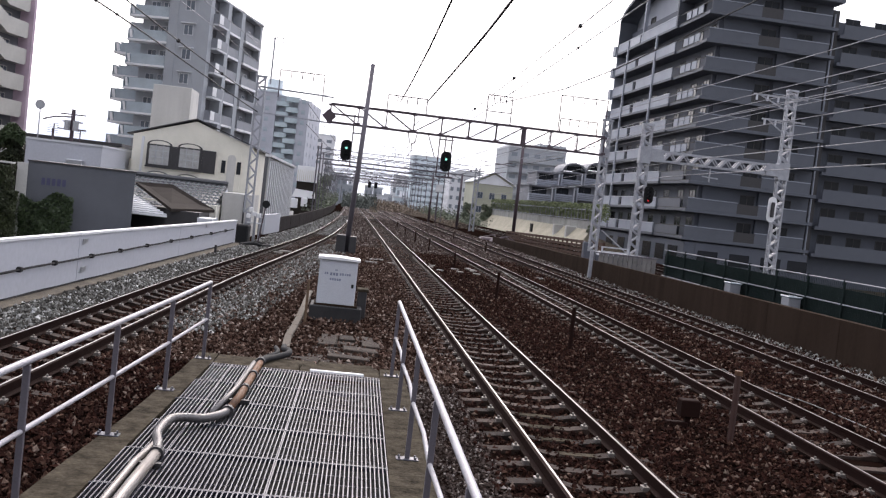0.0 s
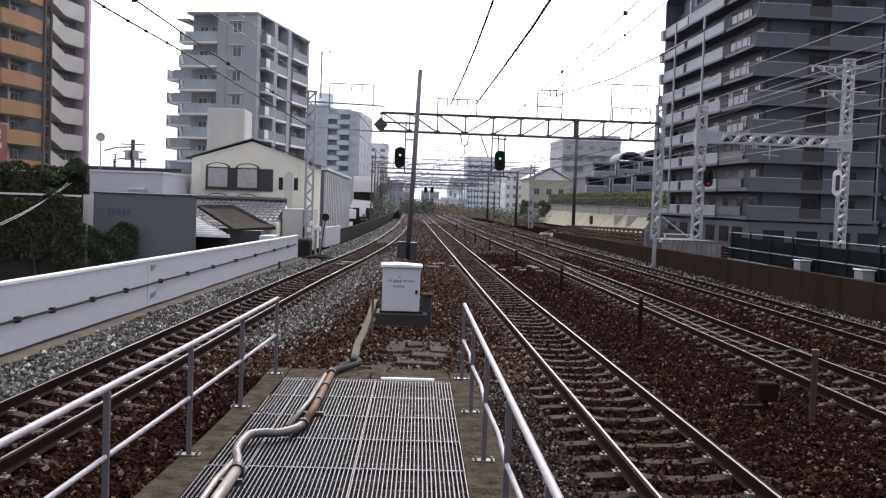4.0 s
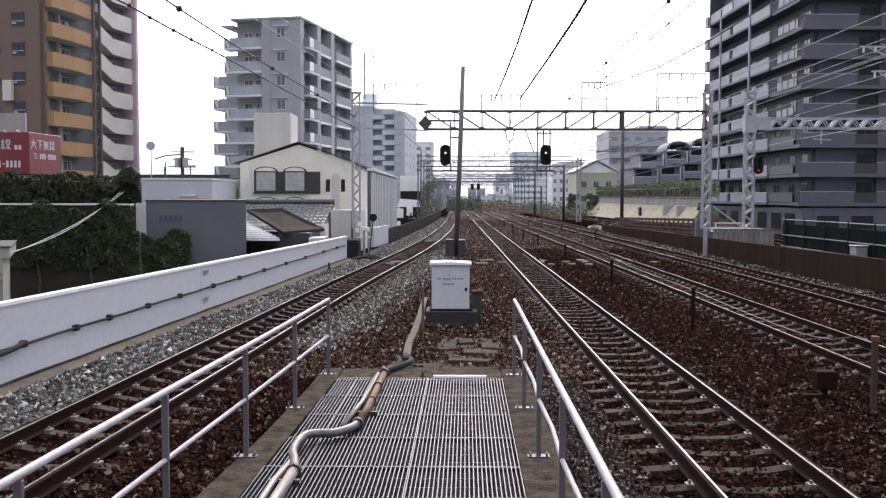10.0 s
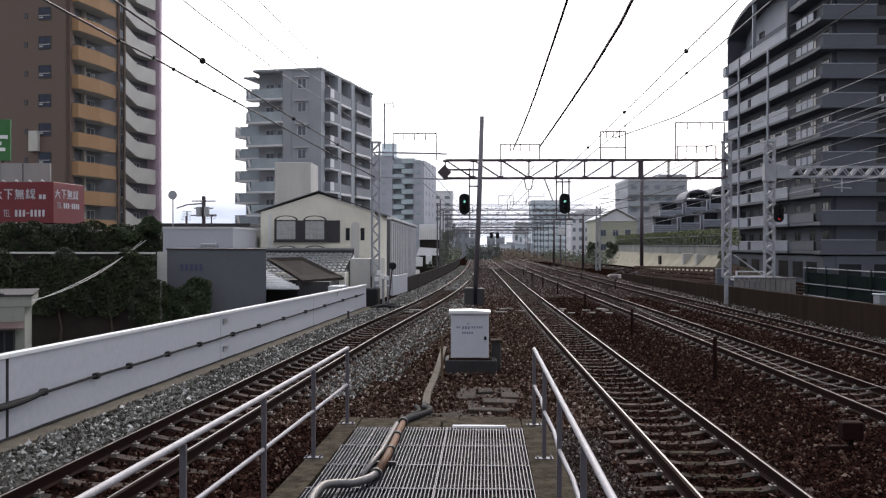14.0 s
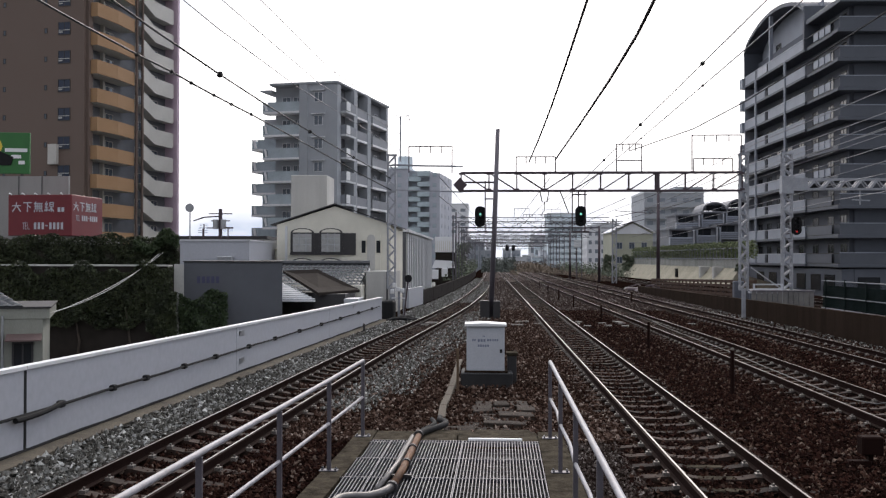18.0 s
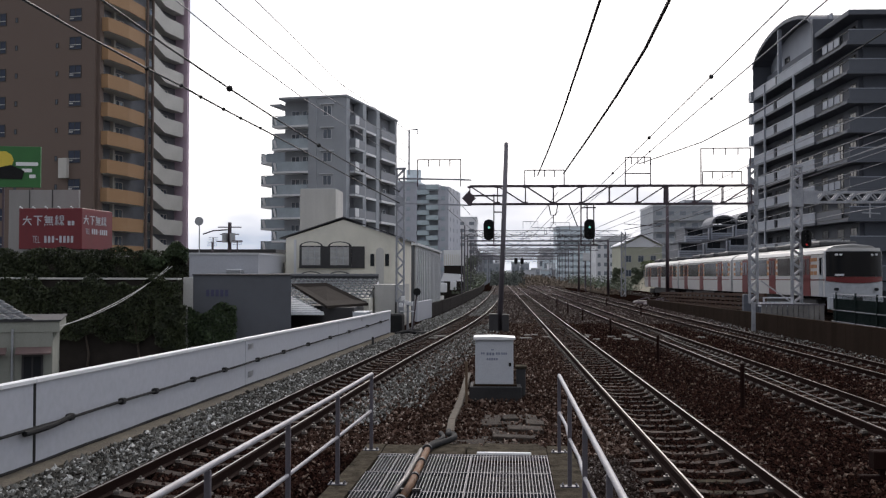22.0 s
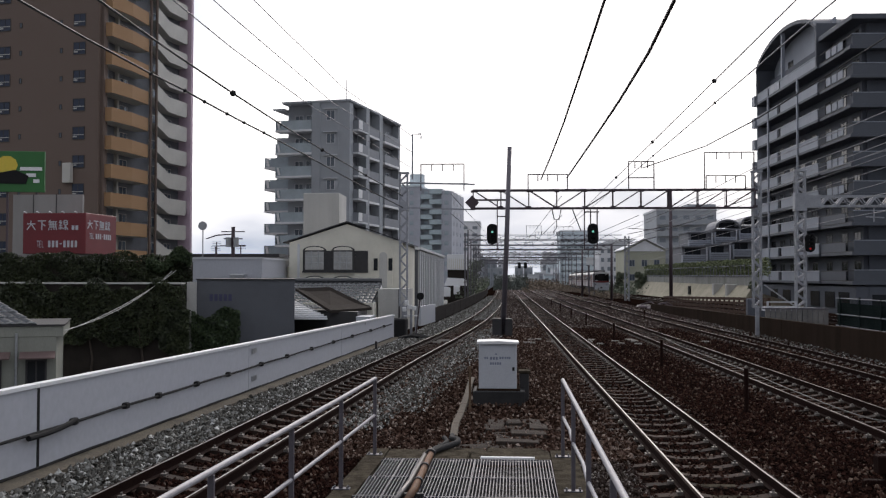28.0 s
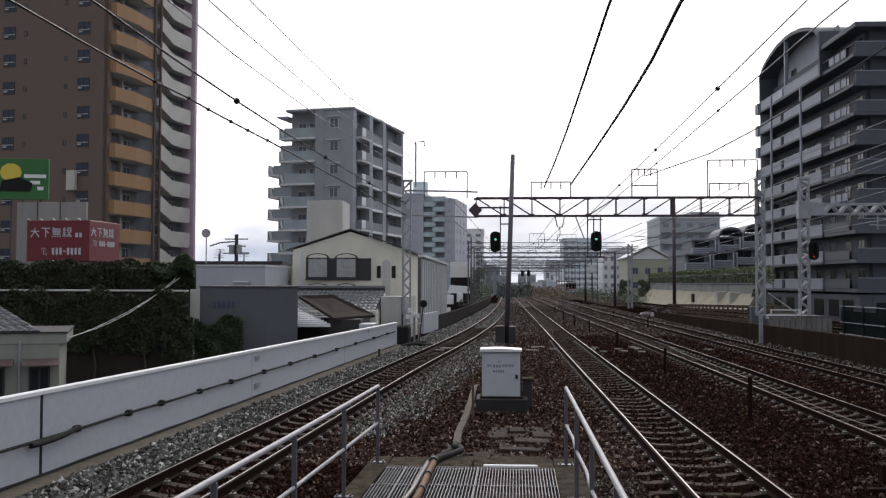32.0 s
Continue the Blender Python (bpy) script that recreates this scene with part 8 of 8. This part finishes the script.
# ---- train of three cars on the far line ----
def rail_car(z_of, y, tail, label):
    """One car, 19 m long; its origin on the rails at its rear end, y runs forward."""
    L, W, = 18.8, 1.38
    c = thing("train_car", pose(SIDE_X, y, side_z(y)), label, "train car", "cars of the train")
    side = [(-W, 0.95), (-W - 0.02, 1.6), (-W, 3.35), (-W + 0.1, 3.58), (-W + 0.45, 3.76), (0, 3.86), (W - 0.45, 3.76), (W - 0.1, 3.58), (W, 3.35), (W + 0.02, 1.6), (W, 0.95)]
    part("body", Shape().prism(side, 0.5 if tail else 0.0, L), M_TRAIN, c, "off-white body shell")
    part("roof", Shape().prism([(-W + 0.1, 3.52), (-W + 0.43, 3.79), (0, 3.93), (W - 0.43, 3.79), (W - 0.1, 3.52)], 0.5 if tail else 0.1, L - 0.1), M_TRAIN, c, "off-white roof edge")
    for y0 in (2.5, 7.2, 12.0):
        part("air_conditioner", Shape().box(-0.95, 0.95, y0, y0 + 3.2, 3.85, 4.15, bevel=0.08), M_TRAIN_GEAR, c)
        part("top_cover", Shape().box(-0.8, 0.8, y0 + 0.6, y0 + 1.7, 4.15, 4.2, bevel=0.02), M_TRAIN, c, "white cover on the roof unit")
    for sx in (-1, 1):
        x = sx * (W + 0.035)
        def slab(y0, y1, z0, z1, t=0.02):
            return Shape().box(min(x, x - sx * t * 2), max(x, x - sx * t * 2), y0, y1, z0, z1)
        doors = (2.6, 8.75, 14.9)
        for d in doors:
            dr = part("door", slab(d, d + 1.3, 0.98, 3.3, 0.022), M_TRAIN_RED, c, "red sliding door")
            for k in (0.12, 0.72):
                part("door_window", Shape().box(min(x, x + sx * 0.01), max(x, x + sx * 0.01), d + k, d + k + 0.44, 2.2, 3.15), M_TRAIN_DOORGLASS, dr)
        edges = [0.35 if not tail else 1.6] + [e for d in doors for e in (d, d + 1.3)] + [18.45]
        for a, b in zip(edges[::2], edges[1::2]):
            n = 2 if b - a > 3 else 1
            w = (b - a - 0.8) / n
            for z0 in (2.2, 2.58, 2.96):
                for e0, e1 in ((a + 0.02, a + 0.44), (b - 0.44, b - 0.02)):
                    part("stripe", slab(e0, e1, z0, z0 + 0.2, 0.018), M_TRAIN_ORANGE, c, "orange stripe beside the door")
            if w < 0.6:
                continue
            for i in range(n):
                part("window", slab(a + 0.4 + i * w + 0.05, a + 0.4 + (i + 1) * w - 0.05, 2.16, 3.24, 0.02), M_TRAIN_GLASS, c, "brown tinted side window")
        if tail:
            part("cab_door", slab(0.75, 1.3, 1.0, 3.05, 0.016), M_TRAIN_GREY, c, "pale grey cab door")
            part("cab_window", slab(0.85, 1.18, 2.2, 3.15, 0.02), M_DARKGLASS, c)
        part("eaves_line", slab(0.5, L - 0.1, 3.34, 3.37, 0.0), M_BROWNROOF, c, "thin dark line under the roof")
        part("waist_line", slab(0.5, L - 0.1, 1.88, 1.94, 0.015), M_TRAIN_RED, c, "thin red waist line")
    for y0 in (2.3, 14.0):
        bg = part("bogie", Shape().box(-1.2, 1.2, y0, y0 + 2.6, 0.35, 0.8, bevel=0.05), M_TRAIN_DARK, c)
        for wy in (0.35, 2.25):
            for wx in (-0.72, 0.72):
                part("wheel", Shape().disc((wx, y0 + wy, 0.43), 0.43, 0.12, "x", 18), M_RAIL, bg)
    part("equipment_box", Shape().box(-1.25, 1.25, 5.6, 13.2, 0.4, 0.95, bevel=0.05), M_TRAIN_DARK, c, "dark underfloor equipment")
    if tail:
        front = [(-W, 0.95), (-W - 0.02, 1.6), (-W, 3.1), (-W + 0.12, 3.5), (-W + 0.45, 3.72), (0, 3.82), (W - 0.45, 3.72), (W - 0.12, 3.5), (W, 3.1), (W + 0.02, 1.6), (W, 0.95)]
        def bow(z0, z1, out, span=1.0, dip=0.0):
            """A band across the bowed cab end, standing out by a little; dip lowers its middle."""
            us = [span * (i / 12 - 1) for i in range(25)]
            ys = [0.06 + 0.42 * abs(u) ** 3 - out for u in us]
            v = [(W * u, y + t, (z0 if k == 0 else z1) - dip * (1 - u * u) * (1 - k)) for u, y in zip(us, ys) for t in (0.0, 0.16) for k in (0, 1)]
            f = []
            for i in range(24):
                o = i * 4
                f += [(o, o + 4, o + 5, o + 1), (o + 2, o + 3, o + 7, o + 6), (o + 1, o + 5, o + 7, o + 3), (o, o + 2, o + 6, o + 4)]
            return Shape().add(v, f + [(0, 1, 3, 2), (96, 98, 99, 97)])
        part("cab_front", bow(0.97, 3.5, 0.0), M_TRAIN_GREY, c, "grey cab end")
        part("cab_brow", bow(3.5, 3.68, 0.03, 0.9), M_TRAIN, c, "off-white brow over the cab window")
        part("windscreen", bow(2.1, 3.48, 0.03, 0.97), mat("black_windscreen", (0.007, 0.007, 0.008), 0.12, var=0.1, bump=0, spec=0.2), c, "large black cab window")
        part("red_band", bow(1.86, 2.09, 0.035, 0.98, 0.12), M_TRAIN_RED, c, "red band under the cab window")
        for hx in (-0.95, -0.75, 0.75, 0.95):
            part("head_light", Shape().disc((hx, 0.1, 3.3), 0.06, 0.16, "y", 10), M_WHITE, c, "small lamp above the cab window")
        part("number_plate", Shape().box(-1.0, -0.6, 0.05, 0.2, 2.14, 2.24), M_WHITE, c, "white plate with unreadable characters")
        part("skirt", Shape().box(-W + 0.1, W - 0.1, 0.1, 0.5, 0.35, 0.94, bevel=0.03), M_TRAIN_GREY, c, "grey skirt")
        part("coupler", Shape().box(-0.15, 0.15, -0.3, 0.15, 0.7, 0.95, bevel=0.03), M_TRAIN_DARK, c)
        for sx in (-0.95, 0.95):
            part("tail_light", Shape().disc((sx, 0.15, 1.4), 0.09, 0.24), M_DARKGLASS, c)
    else:
        part("end_wall", Shape().box(-W + 0.02, W - 0.02, -0.02, 0.05, 1.0, 3.4), M_TRAIN_GREY, c)
        part("gangway", Shape().box(-0.6, 0.6, -0.36, 0.05, 1.0, 3.2), M_TRAIN_DARK, c, "dark gangway bellows")
    for ob in c.children_recursive:      # a low body: squeeze what stands above the floor
        for v in ob.data.vertices:
            if v.co.z > 0.95:
                v.co.z = 0.93 + (v.co.z - 0.95) * 0.89
    return c


CARS = [rail_car(side_z, 0, True, "rear car of an off-white train with a black cab window"),
        rail_car(side_z, 0, False, "middle car of an off-white train with red doors"),
        rail_car(side_z, 0, False, "front car of an off-white train with red doors")]


def tail_y(t):
    """Where the train's rear end is along the far line."""
    return float(np.interp(t, [0, 17, 18.2, 19, 20, 21, 22, 23, 24, 25, 32], [-335, -38.4, -18.4, -5.0, 12.6, 30.0, 47.8, 66.8, 86.3, 106.2, 246]))


def motions():
    times = [0.0, 17.0, 18.2] + [19.0 + i for i in range(7)] + [26.5, 28.0, 29.5, 31.0, 32.0]
    for i, c in enumerate(CARS):
        rows = []
        for t in times:
            y = tail_y(t) + 19.35 * i
            x = SIDE_X + (max(0, y - 250) ** 2) / 2500
            tilt = math.degrees(math.atan2(side_z(y + 17) - side_z(y + 2), 15))
            rows.append((t, pose(x, y, side_z(y), tilt, 0, -math.degrees(max(0, y - 241) / 1250))))
        walk(c, rows)


motions()
